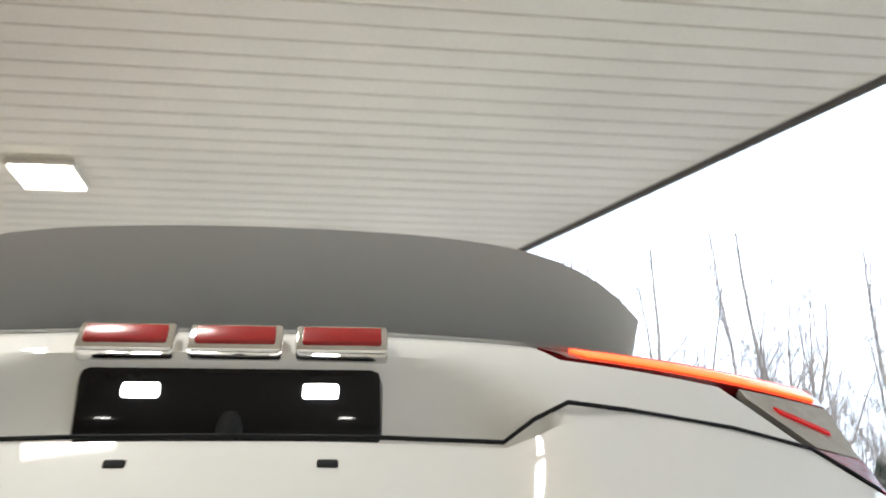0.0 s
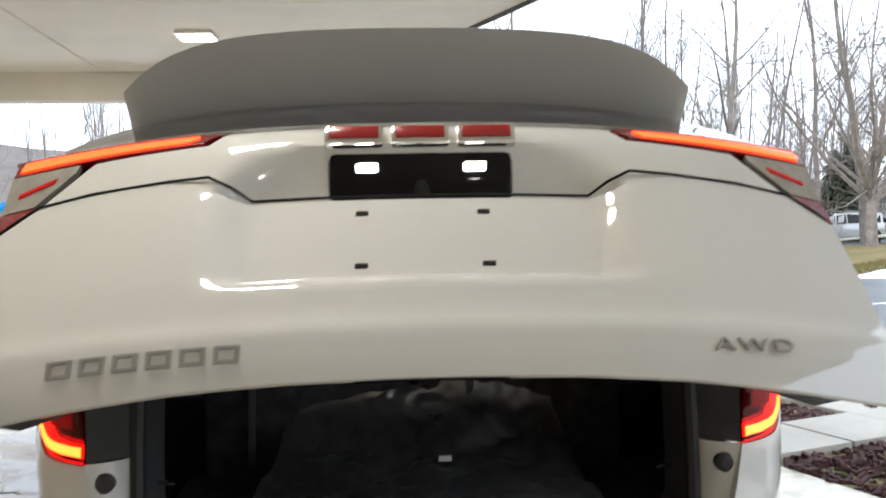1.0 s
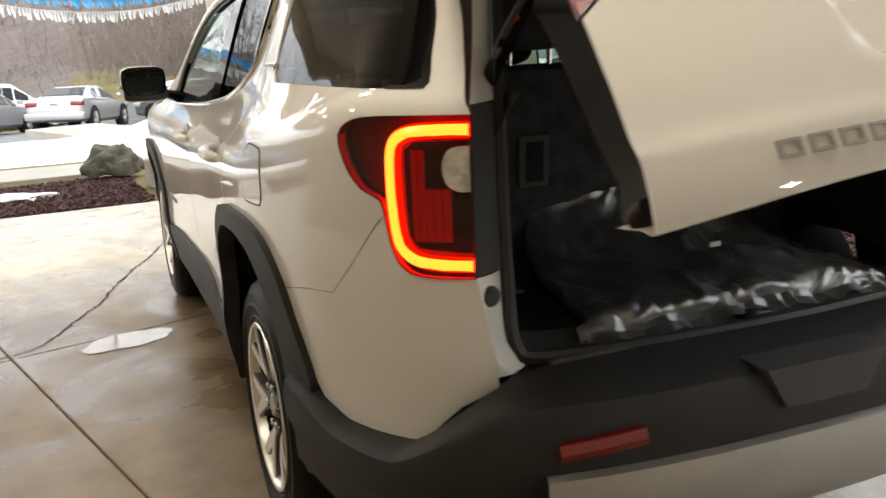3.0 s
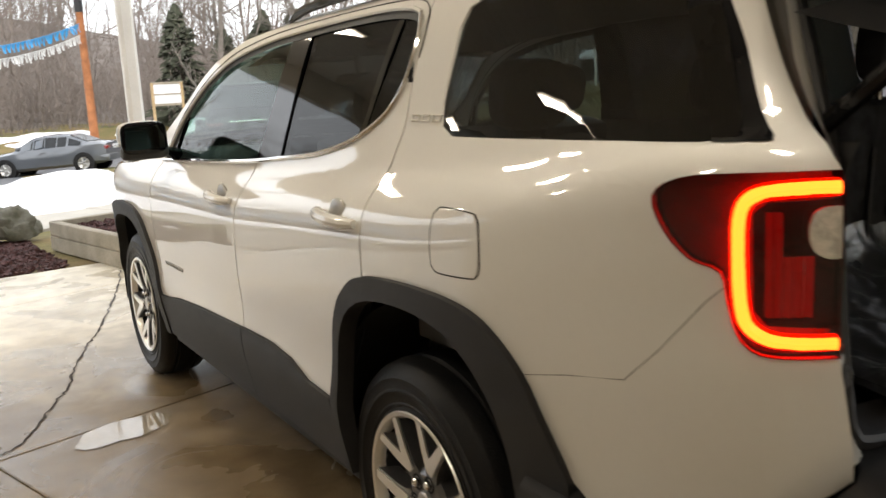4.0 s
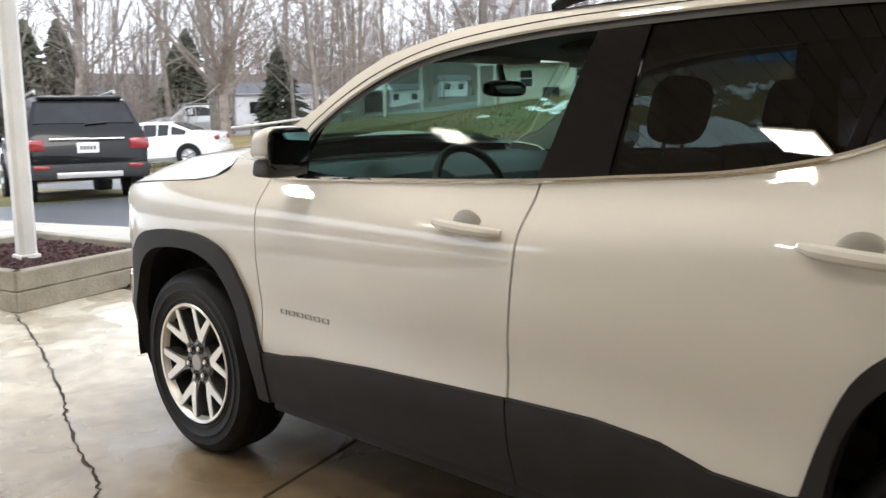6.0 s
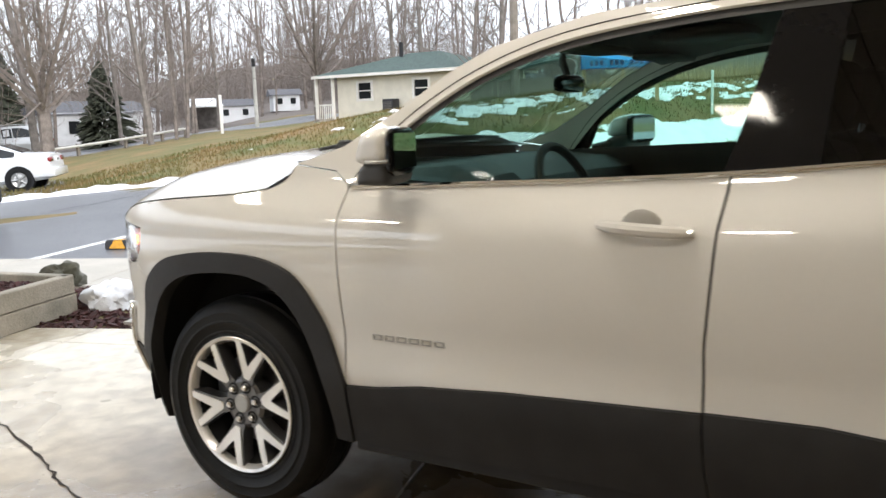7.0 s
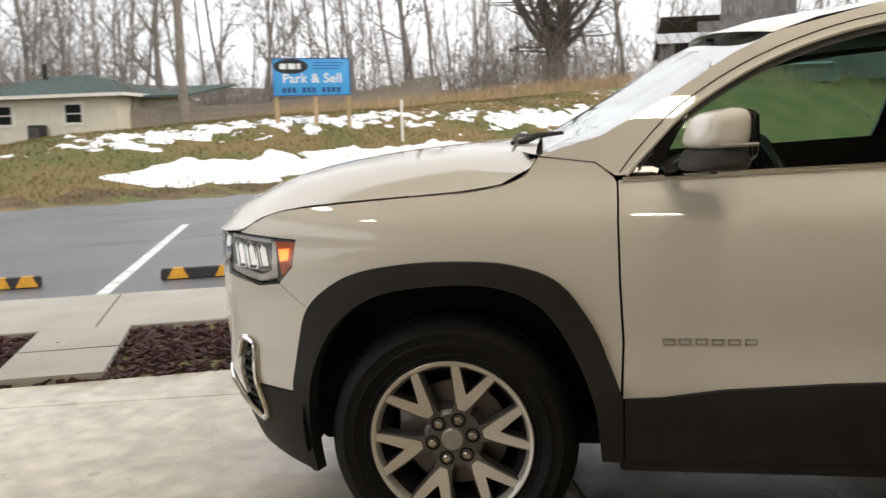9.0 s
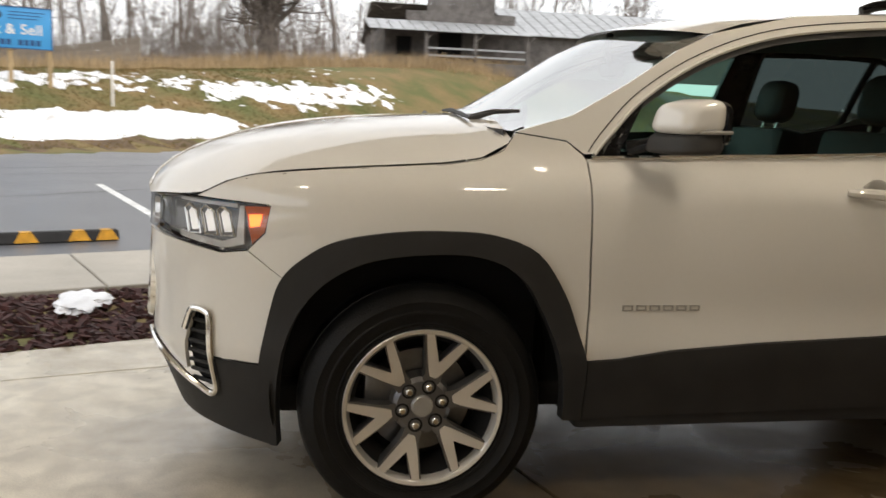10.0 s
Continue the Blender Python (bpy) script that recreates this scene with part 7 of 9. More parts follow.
# ---- buildings ----
def lapped_wall(a, b, z0, z1, course, holes=()):
    """A sheet of lapped siding from a to b; holes are (from, to, low, high) along it."""
    bm = bmesh.new()
    A, B = Vector((*a, 0)), Vector((*b, 0))
    d = (B - A).normalized()
    L = (B - A).length
    out = Vector((d.y, -d.x, 0))
    cuts = sorted({0.0, L, *(h for q in holes for h in q[:2])})

    def run(s0, s1, lo, hi):
        levels = [lo] + [z0 + course * k for k in range(1, int((z1 - z0) / course) + 1) if lo + 0.01 < z0 + course * k < hi - 0.01] + [hi]
        prev = None
        for k, z in enumerate(levels):
            for proud in ((0.005, 0.03) if 0 < k < len(levels) - 1 else ((0.03,) if k == 0 else (0.005,))):
                now = [bm.verts.new(A + d * s + out * proud + Vector((0, 0, z))) for s in (s0, s1)]
                if prev:
                    bm.faces.new((prev[0], prev[1], now[1], now[0]))
                prev = now
    for s0, s1 in zip(cuts, cuts[1:]):
        hole = [h for h in holes if h[0] <= s0 + 1e-6 and s1 <= h[1] + 1e-6]
        if hole:
            run(s0, s1, z0, hole[0][2])
            run(s0, s1, hole[0][3], z1)
        else:
            run(s0, s1, z0, z1)
    bmesh.ops.remove_doubles(bm, verts=bm.verts, dist=0.001)
    r = bmesh.ops.extrude_face_region(bm, geom=bm.faces[:])
    for v in [g for g in r["geom"] if isinstance(g, bmesh.types.BMVert)]:
        v.co -= out * 0.14
    return bm


def window_in(parent, a, d, out, s0, s1, z0, z1, sash=True):
    """A white framed window with dark panes; a is the wall's start, d its run."""
    A, d, out = Vector((*a, 0)), Vector((*d, 0)).normalized(), Vector((*out, 0)).normalized()
    m = Matrix(((d.x, out.x, 0, A.x), (d.y, out.y, 0, A.y), (0, 0, 1, 0), (0, 0, 0, 1)))
    w = tagged(new("window"))
    w.parent = parent
    fr = bmesh.new()
    for lo, hi in (((s0 - 0.09, -0.05, z0 - 0.09), (s0, 0.06, z1 + 0.09)), ((s1, -0.05, z0 - 0.09), (s1 + 0.09, 0.06, z1 + 0.09)), ((s0, -0.05, z1), (s1, 0.06, z1 + 0.09)), ((s0, -0.05, z0 - 0.09), (s1, 0.07, z0))):
        block(lo, hi, 0, fr)
    if sash:
        block((s0, -0.05, (z0 + z1) / 2 - 0.03), (s1, 0.03, (z0 + z1) / 2 + 0.03), 0, fr)
    bmesh.ops.transform(fr, matrix=m, verts=fr.verts)
    part("window_frame", fr, WHITEWOOD, w, "", 20)
    pn = block((s0, -0.06, z0), (s1, -0.02, z1))
    bmesh.ops.transform(pn, matrix=m, verts=pn.verts)
    part("pane", pn, WINDARK, w, "", 20)
    return w


# cream house with a green hip roof
house = thing("house", "cream sided house with a green hip roof", "house")
HX, HY0, HY1, HX1, HZ0, HZ1 = 39.0, 25.6, 33.9, 47.0, 1.25, 3.72
HH = [(HX, HY1), (HX, HY0), (HX1, HY0), (HX1, HY1)]
wins = [(HY1 - 31.9 - 0.45, HY1 - 31.9 + 0.45, 2.45, 3.35), (HY1 - 28.0 - 0.45, HY1 - 28.0 + 0.45, 2.45, 3.35)]
for i in range(4):
    a, b = HH[i], HH[(i + 1) % 4]
    part("wall", lapped_wall(a, b, HZ0, HZ1, 0.115, wins if i == 0 else ()), SIDING, house, "", 20)
for s0, s1, z0, z1 in wins:
    window_in(house, HH[0], (0, -1), (-1, 0), s0, s1, z0, z1)
    for lo_, hi_ in (((s0 - 0.14, z0 - 0.14), (s1 + 0.14, z0)), ((s0 - 0.14, z1), (s1 + 0.14, z1 + 0.14)), ((s0 - 0.14, z0), (s0, z1)), ((s1, z0), (s1 + 0.14, z1))):
        part("window_trim", block((HX - 0.075, HY1 - hi_[0], lo_[1]), (HX - 0.02, HY1 - lo_[0], hi_[1])), WHITEWOOD, house, "white window trim")
bm = bmesh.new()
ov = 0.55
lo = [bm.verts.new(v) for v in ((HX - ov, HY0 - ov, HZ1), (HX1 + ov, HY0 - ov, HZ1), (HX1 + ov, HY1 + 1.5, HZ1), (HX - ov, HY1 + 1.5, HZ1))]
ml = [bm.verts.new((v.co.x, v.co.y, HZ1 + 0.14)) for v in lo]
r0, r1 = bm.verts.new((43.0, HY0 + 3.6, 5.15)), bm.verts.new((43.0, HY1 - 2.6, 5.15))
for i in range(4):
    bm.faces.new((lo[i], lo[(i + 1) % 4], ml[(i + 1) % 4], ml[i]))
bm.faces.new(lo[::-1])
bm.faces.new((ml[0], ml[1], r0)), bm.faces.new((ml[1], ml[2], r1, r0)), bm.faces.new((ml[2], ml[3], r1)), bm.faces.new((ml[3], ml[0], r0, r1))
part("roof", bm, SHINGLE, house, "", 20)
fb = bmesh.new()
for a, b in (((HX - ov - 0.03, HY0 - ov, HZ1 - 0.02), (HX - ov, HY1 + 1.5, HZ1 + 0.15)), ((HX - ov, HY0 - ov - 0.03, HZ1 - 0.02), (HX1 + ov, HY0 - ov, HZ1 + 0.15))):
    block(a, b, 0, fb)
part("fascia", fb, WHITEWOOD, house, "white fascia and gutter", 20)
part("vent_pipe", tube([(42.0, 31.3, 4.9), (42.0, 31.3, 5.75)], 0.13, 8), SIGNBLACK, house, "black roof vent pipe")
for y in (HY1 + 1.35, HY1 + 0.1):
    part("porch_post", block((HX - 0.40, y - 0.07, HZ0 - 0.1), (HX - 0.26, y + 0.07, HZ1)), WHITEWOOD, house)
part("porch_floor", block((HX - 0.4, HY1 + 0.1, HZ0 - 0.3), (HX1, HY1 + 1.6, HZ0 + 0.12)), WALKC, house)
rl = bmesh.new()
for k in range(9):
    block((HX - 0.36, HY1 + 0.2 + 0.15 * k, HZ0 + 0.1), (HX - 0.32, HY1 + 0.24 + 0.15 * k, HZ0 + 0.9), 0, rl)
block((HX - 0.38, HY1 + 0.1, HZ0 + 0.88), (HX - 0.30, HY1 + 1.5, HZ0 + 0.96), 0, rl)
part("porch_rail", rl, WHITEWOOD, house, "", 20)
part("wing_wall", lapped_wall((HX + 2.6, HY0), (HX + 2.6, HY0 - 2.6), HZ0, HZ1 - 0.1, 0.115), SIDING, house, "", 20)
bm = bmesh.new()
vs = [bm.verts.new(v) for v in ((HX + 1.6, HY0 - ov, HZ1 - 0.08), (HX + 1.6, HY0 - 3.2, HZ1 - 0.08), (HX1, HY0 - 3.2, HZ1 + 0.75), (HX1, HY0 - ov, HZ1 + 0.75))]
r = bmesh.ops.extrude_face_region(bm, geom=[bm.faces.new(vs)])
for v in [g for g in r["geom"] if isinstance(g, bmesh.types.BMVert)]:
    v.co.z += 0.12
part("wing_roof", bm, SHINGLE, house, "", 20)
unit = thing("air_conditioner", "dark air conditioning unit beside the house", "air conditioner")
part("case", block((HX - 0.95, 29.35, 1.25), (HX - 0.25, 30.05, 2.36), 0.04), SIGNBLACK, unit)
gr = bmesh.new()
for k in range(9):
    block((HX - 0.97, 29.42, 1.45 + 0.09 * k), (HX - 0.95, 29.98, 1.48 + 0.09 * k), 0, gr)
part("grille", gr, BARNWOOD, unit, "", 20)

# grey privacy fence, board by board
fence = thing("privacy_fence", "weathered grey board privacy fence", "fence")
rng = random.Random(8)
bd = bmesh.new()
block((-0.068, -0.011, 0), (0.068, 0.011, 1.85), 0, bd)
me_board = bpy.data.meshes.new("board")
bd.to_mesh(me_board)
bd.free()
me_board.materials.append(FENCEM)
line = [Vector((40.2, 25.6, 0)), Vector((43.0, 20.0, 0)), Vector((44.5, 10.0, 0))]
run = []
for a, b in zip(line, line[1:]):
    n = int((b - a).length / 0.145)
    run += [(a.lerp(b, k / n), math.degrees(math.atan2((b - a).y, (b - a).x))) for k in range(n)]
for p, turn in run:
    ob = new("board", me_board)
    ob.parent = fence
    ob.matrix_basis = pose(p.x, p.y, land(p.x, p.y) - 0.05 + rng.uniform(-0.04, 0.04), 0, rng.uniform(-1, 1), turn)
    tagged(ob)
for a, b in zip(line, line[1:]):
    for h in (0.4, 1.4):
        part("rail", tube([a + Vector((0.05, 0, land(a.x, a.y) + h)), b + Vector((0.05, 0, land(b.x, b.y) + h))], 0.04, 4), FENCEM, fence)

# grey barn with a porch and a stepped front
barn = thing("barn", "old grey board barn with a tin roof and porch", "barn")
BX, BZ = 49.5, 4.05
rng = random.Random(3)
yy = -2.8
while yy > -26:
    w = rng.uniform(0.22, 0.30)
    top = 8.35 if -9.2 < yy < -5.2 else (7.15 if -10.6 < yy < -4.0 else 6.1)
    part("board", block((BX, yy - w + 0.015, BZ - 0.4), (BX + 0.04 + rng.uniform(0, 0.02), yy, top + rng.uniform(-0.03, 0.03))), BARNWOOD, barn, "", 20)
    yy -= w
part("side_wall", block((BX + 0.1, -2.95, BZ - 0.4), (BX + 12, -2.8, 6.3)), BARNWOOD, barn)
part("back_wall", block((BX + 11.9, -26, BZ - 0.4), (BX + 12, -2.95, 6.3)), BARNWOOD, barn)


def tin(corners, n, name):
    """A tin roof slope between four corners (eave, eave, ridge, ridge), sheet by sheet, on a deck."""
    a, b, c, d = [Vector(q) for q in corners]
    nrm = (b - a).cross(d - a).normalized()
    if nrm.z < 0:
        nrm = -nrm
    for k in range(n):
        bm = bmesh.new()
        f0, f1 = k / n, (k + 0.90) / n
        vs = [bm.verts.new(q) for q in (a.lerp(b, f0), a.lerp(b, f1), d.lerp(c, f1), d.lerp(c, f0))]
        vt = [bm.verts.new(v.co + nrm * 0.04) for v in vs]
        bm.faces.new(vt)
        for i in range(4):
            bm.faces.new((vs[i], vs[(i + 1) % 4], vt[(i + 1) % 4], vt[i]))
        part(name, bm, TIN, barn, "", 20)
    bm = bmesh.new()
    bm.faces.new([bm.verts.new(q - nrm * 0.01) for q in (a, b, c, d)])
    part("roof_deck", bm, BARNWOOD, barn, "", 20)


tin(((BX - 3.3, -1.6, 5.72), (BX - 3.3, -10.8, 5.72), (BX, -10.8, 6.55), (BX, -1.6, 6.55)), 14, "porch_roof_sheet")
tin(((BX - 0.5, -10.6, 6.0), (BX - 0.5, -26.5, 6.0), (BX + 6, -26.5, 8.2), (BX + 6, -10.6, 8.2)), 20, "roof_sheet")
tin(((BX + 12.3, -26.5, 6.0), (BX + 12.3, -2.5, 6.0), (BX + 6, -2.5, 8.2), (BX + 6, -26.5, 8.2)), 20, "roof_sheet")
for y in (-1.8, -4.8, -7.6, -10.6):
    part("porch_post", block((BX - 3.15, y - 0.09, BZ - 0.4), (BX - 2.97, y + 0.09, 5.75)), BARNWOOD, barn)
    part("porch_brace", tube([(BX - 3.06, y, 5.25), (BX - 3.06, y - 0.45, 5.7)], 0.05, 4), BARNWOOD, barn)
for z in (0.35, 0.75):
    part("porch_rail", block((BX - 3.12, -10.6, BZ + z), (BX - 3.02, -4.8, BZ + z + 0.10)), TIN, barn)
part("porch_floor", block((BX - 3.3, -10.8, BZ - 0.6), (BX, -1.7, BZ + 0.08)), BARNWOOD, barn)
# flat panels before the boards, coloured near-black as the doorways' inner shade
part("doorway", block((BX - 0.05, -7.4, BZ), (BX - 0.02, -6.0, BZ + 1.9)), DARK, barn, "dark panel for the shade inside a doorway")
part("doorway", block((BX - 0.05, -4.4, BZ + 0.5), (BX - 0.02, -3.5, BZ + 1.6)), DARK, barn, "dark panel for the shade inside a doorway")

# tall dry grass along the top of the bank
rng = random.Random(21)
gv, gf = [], []
for i in range(13000):
    s = rng.uniform(12, 46)
    q = rng.gauss(33.0 - 5.0 * smoothstep(26, 38, s), 1.5)
    x, y = qs(q, s)
    z = land(x, y)
    h, a = rng.uniform(0.25, 0.95), rng.uniform(0, 6.3)
    lx, ly = rng.uniform(-0.25, 0.25), rng.uniform(-0.25, 0.25)
    o = len(gv)
    w = rng.uniform(0.01, 0.025)
    gv += [(x - w * math.cos(a), y - w * math.sin(a), z - 0.05), (x + w * math.cos(a), y + w * math.sin(a), z - 0.05), (x + lx, y + ly, z + h)]
    gf.append((o, o + 1, o + 2))
tagged(new("dry_grass", mesh_from("dry_grass", np.array(gv), gf, mat("dry_straw", (0.42, 0.30, 0.17), 0.9, 0, 0.2, 2))), "tall dry straw-coloured grass on the bank", "grass", "", "stuff")
# short grass tufts on the bank
gv, gf = [], []
for i in range(42000):
    s, q = rng.uniform(-16, 24), 19.9 + 11 * rng.random() ** 1.2
    x, y = qs(q, s)
    z = land(x, y)
    h, a = rng.uniform(0.03, 0.13), rng.uniform(0, 6.3)
    o = len(gv)
    w = rng.uniform(0.012, 0.03)
    gv += [(x - w * math.cos(a), y - w * math.sin(a), z - 0.03), (x + w * math.cos(a), y + w * math.sin(a), z - 0.03), (x + rng.uniform(-0.06, 0.06), y + rng.uniform(-0.06, 0.06), z + h)]
    gf.append((o, o + 1, o + 2))
tagged(new("grass", mesh_from("grass", np.array(gv), gf, GRASS)), "short worn winter grass blades", "grass", "", "stuff")

# white gable house down the slope
gable = thing("house", "white gabled house with a grey roof", "house")
gm = pose(-12.1, 71.4, -2.9, 0, 0, 10)


def gpart(name, bm, material, label=""):
    bmesh.ops.transform(bm, matrix=gm, verts=bm.verts)
    return part(name, bm, material, gable, label, 20)


fw = bmesh.new()
prev = None
for k in range(35):
    z = 0.19 * k
    hw = 5.3 if z < 3.1 else max(5.3 * (6.45 - z) / 3.35, 0.02)
    for y in (0.0, -0.025):
        now = [fw.verts.new((x, y, z)) for x in (-hw, hw)]
        if prev:
            fw.faces.new((prev[0], prev[1], now[1], now[0]))
        prev = now
r = bmesh.ops.extrude_face_region(fw, geom=fw.faces[:])
for v in [g for g in r["geom"] if isinstance(g, bmesh.types.BMVert)]:
    v.co.y += 0.15
gpart("wall", fw, WHITESIDE)
gpart("wall", block((-5.3, 0.15, 0), (-5.1, 11, 3.1)), WHITESIDE)
gpart("wall", block((5.1, 0.15, 0), (5.3, 11, 3.1)), WHITESIDE)
for sx in (-1, 1):
    bm = bmesh.new()
    vs = [bm.verts.new(v) for v in ((sx * 5.8, -0.5, 2.75), (0, -0.5, 6.55), (0, 11.5, 6.55), (sx * 5.8, 11.5, 2.75))]
    f = bm.faces.new(vs)
    r = bmesh.ops.extrude_face_region(bm, geom=[f])
    for v in [g for g in r["geom"] if isinstance(g, bmesh.types.BMVert)]:
        v.co.z += 0.16
    gpart("roof", bm, GREYSHINGLE)
    gpart("barge_board", tube([(sx * 5.85, -0.52, 2.78), (0, -0.52, 6.62)], 0.11, 4), WHITEWOOD)
for x in (-0.75, 0.75):
    gpart("window", block((x - 0.42, -0.06, 3.55), (x + 0.42, -0.02, 4.85)), WINDARK)
for x in (-3.2, 2.8):
    gpart("window", block((x - 0.5, -0.06, 1.0), (x + 0.5, -0.02, 2.3)), WINDARK)
wing = lapped_wall((-15.5, 2.0), (-5.3, 2.0), 0.6, 3.6, 0.19)
gpart("wing_wall", wing, WHITESIDE)
bm = bmesh.new()
vs = [bm.verts.new(v) for v in ((-16, 1.5, 3.4), (-4.5, 1.5, 3.4), (-2.5, 6.5, 5.3), (-16, 6.5, 5.3))]
r = bmesh.ops.extrude_face_region(bm, geom=[bm.faces.new(vs)])
for v in [g for g in r["geom"] if isinstance(g, bmesh.types.BMVert)]:
    v.co.z += 0.16
gpart("wing_roof", bm, GREYSHINGLE)

# small white houses and a shelter far off
for x, y, w, turn, f in ((57.3, 60.5, 3.4, -42, 0.62), (60.8, 57.5, 2.4, -42, 0.58), (47, 66, 8, 10, 1.0), (40, 60, 6, -10, 1.0), (23.0, 61, 8, 15, 1.0)):
    h = thing("house", "small white house far among the trees", "house", "far houses", (x, y, rise(x, y) - 0.1), turn)
    d = 3 * f
    part("wall", block((-w / 2, -d, 0), (w / 2, d, 2.6 * f)), WHITESIDE, h)
    bm = bmesh.new()
    vs = [bm.verts.new(v) for v in ((-w / 2 - 0.3, -d - 0.2, 2.5 * f), (w / 2 + 0.3, -d - 0.2, 2.5 * f), (w / 2 + 0.3, d + 0.2, 2.5 * f), (-w / 2 - 0.3, d + 0.2, 2.5 * f), (-w / 2 - 0.3, 0, 3.5 * f), (w / 2 + 0.3, 0, 3.5 * f))]
    for q in ((0, 1, 5, 4), (2, 3, 4, 5), (1, 2, 5), (3, 0, 4), (3, 2, 1, 0)):
        bm.faces.new([vs[i] for i in q])
    part("roof", bm, GREYSHINGLE, h, "", 20)
    for k in (-0.25, 0.25):
        part("window", block((k * w - 0.4 * f, -d - 0.05, 1.1 * f), (k * w + 0.4 * f, -d + 0.02, 2.0 * f)), WINDARK, h)
shelter = thing("shelter", "open board shelter with a pale sloping roof", "shelter", at=(45.6, 52.0, rise(45.6, 52.0) - 0.1), turn=-42)
bm = bmesh.new()
vs = [bm.verts.new(v) for v in ((-1.35, -1.3, 1.75), (1.35, -1.3, 1.75), (1.05, 1.3, 2.35), (-1.05, 1.3, 2.35))]
r = bmesh.ops.extrude_face_region(bm, geom=[bm.faces.new(vs)])
for v in [g for g in r["geom"] if isinstance(g, bmesh.types.BMVert)]:
    v.co.z += 0.12
part("roof", bm, WHITESIDE, shelter, "", 20)
for x in (-1.1, 1.1):
    for y in (-1.1, 1.1):
        part("post", block((x - 0.08, y - 0.08, 0), (x + 0.08, y + 0.08, 1.82 if y < 0 else 2.3)), BARNWOOD, shelter)
part("back_wall", block((-1.02, 1.06, 0), (1.02, 1.14, 2.28)), BARNWOOD, shelter, "dark board back wall")
part("side_wall", block((-1.14, -1.0, 0), (-1.06, 1.0, 1.82)), BARNWOOD, shelter)

# ---- signs, poles, strings ----
# blue board: it faces the slab
SG = Vector((24.1, 10.85, 0))
sign = thing("billboard_sign", "blue billboard with white lettering on wooden posts", "sign", at=(SG.x, SG.y, 0), turn=-68.0)
sw, sz0, sz1 = 1.22, 2.63, 3.80
part("board", block((-sw, -0.03, sz0), (sw, 0.03, sz1), 0.01), SIGNBLUE, sign)
for x in (-1.12, 0.10, 1.14):
    part("post", block((x - 0.06, 0.03, 1.2), (x + 0.06, 0.15, sz1 - 0.05)), mat("pale_wood_post", (0.42, 0.30, 0.16), 0.8, 0, 0.15, 4) if x < -1 else bpy.data.materials["pale_wood_post"], sign)
fr = bmesh.new()
for lo, hi in (((-sw, -0.045, sz1 - 0.03), (sw, -0.03, sz1)), ((-sw, -0.045, sz0), (sw, -0.03, sz0 + 0.03)), ((-sw, -0.045, sz0), (-sw + 0.03, -0.03, sz1)), ((sw - 0.03, -0.045, sz0), (sw, -0.03, sz1))):
    block(lo, hi, 0, fr)
part("border", fr, mat("dark_blue_edge", (0.02, 0.10, 0.25), 0.5), sign, "", 20)
bm = bmesh.new()
for rad, yo in ((1.0, -0.034),):
    c = [bm.verts.new((-0.64 + 0.54 * math.cos(k * 0.19634954), yo, sz1 - 0.255 + 0.23 * math.sin(k * 0.19634954))) for k in range(32)]
    bm.faces.new(c)
part("oval", bm, SIGNBLACK, sign, "black oval emblem", 0)
for a, b in ((-0.98, -0.78), (-0.72, -0.50), (-0.45, -0.34)):
    part("emblem_mark", block((a, -0.040, sz1 - 0.34), (b, -0.036, sz1 - 0.17)), WHITEFILM, sign, "", 0)


def lettering(name, text, size, at, parent, material, label="", extrude=0.004, bold=0.0, space=1.0):
    cu = bpy.data.curves.new(name, "FONT")
    cu.body, cu.size, cu.extrude, cu.offset = text, size, extrude, bold
    cu.align_x, cu.align_y, cu.space_character = "CENTER", "CENTER", space
    tmp = bpy.data.objects.new(name, cu)
    me = bpy.data.meshes.new_from_object(tmp)
    bpy.data.objects.remove(tmp)
    me.materials.clear()
    me.materials.append(material)
    ob = new(name, me)
    ob.parent = parent
    ob.matrix_basis = at
    return tagged(ob, label)


lettering("lettering", "Park & Sell", 0.40, pose(0.02, -0.036, sz0 + 0.53, 90, 0, 0), sign, WHITEFILM, "white painted words", 0.003, 0.006, 1.06)
DARKBLUE = mat("dark_blue_paint", (0.01, 0.06, 0.17), 0.5)
for k in range(12):
    if k not in (3, 7):
        part("number_bar", block((-0.93 + 0.155 * k, -0.038, sz0 + 0.10), (-0.82 + 0.155 * k, -0.034, sz0 + 0.26)), DARKBLUE, sign, "", 0)
for k in range(3):
    part("small_bar", block((0.05, -0.038, sz1 - 0.16 - 0.09 * k), (1.02 - 0.1 * k, -0.034, sz1 - 0.14 - 0.09 * k)), DARKBLUE, sign, "", 0)

mk = thing("marker_post", "thin white marker post on the bank", "post", at=(24.6, 8.1, land(24.6, 8.1)))
part("shaft", tube([(0, 0, -0.2), (0, 0, 1.25)], 0.04, 8), WHITEWOOD, mk)
part("cap", lathe([(1.25, 0.001), (1.25, 0.047), (1.29, 0.04), (1.31, 0.001)], 10, "z"), WHITEWOOD, mk)
mk2 = thing("marker_post", "thin white marker post on the bank", "post", at=(30.5, -2.9, land(30.5, -2.9)))
part("shaft", tube([(0, 0, -0.2), (0, 0, 1.3)], 0.045, 8), WHITEWOOD, mk2)
ps = thing("marker_post", "white square wooden post on the grass", "post", at=(30.6, 35.0, land(30.6, 35.0)), turn=-47)
part("shaft", block((-0.075, -0.075, -0.2), (0.075, 0.075, 1.95), 0.01), WHITEWOOD, ps)
part("cap", block((-0.09, -0.09, 1.95), (0.09, 0.09, 1.99), 0.01), WHITEWOOD, ps)


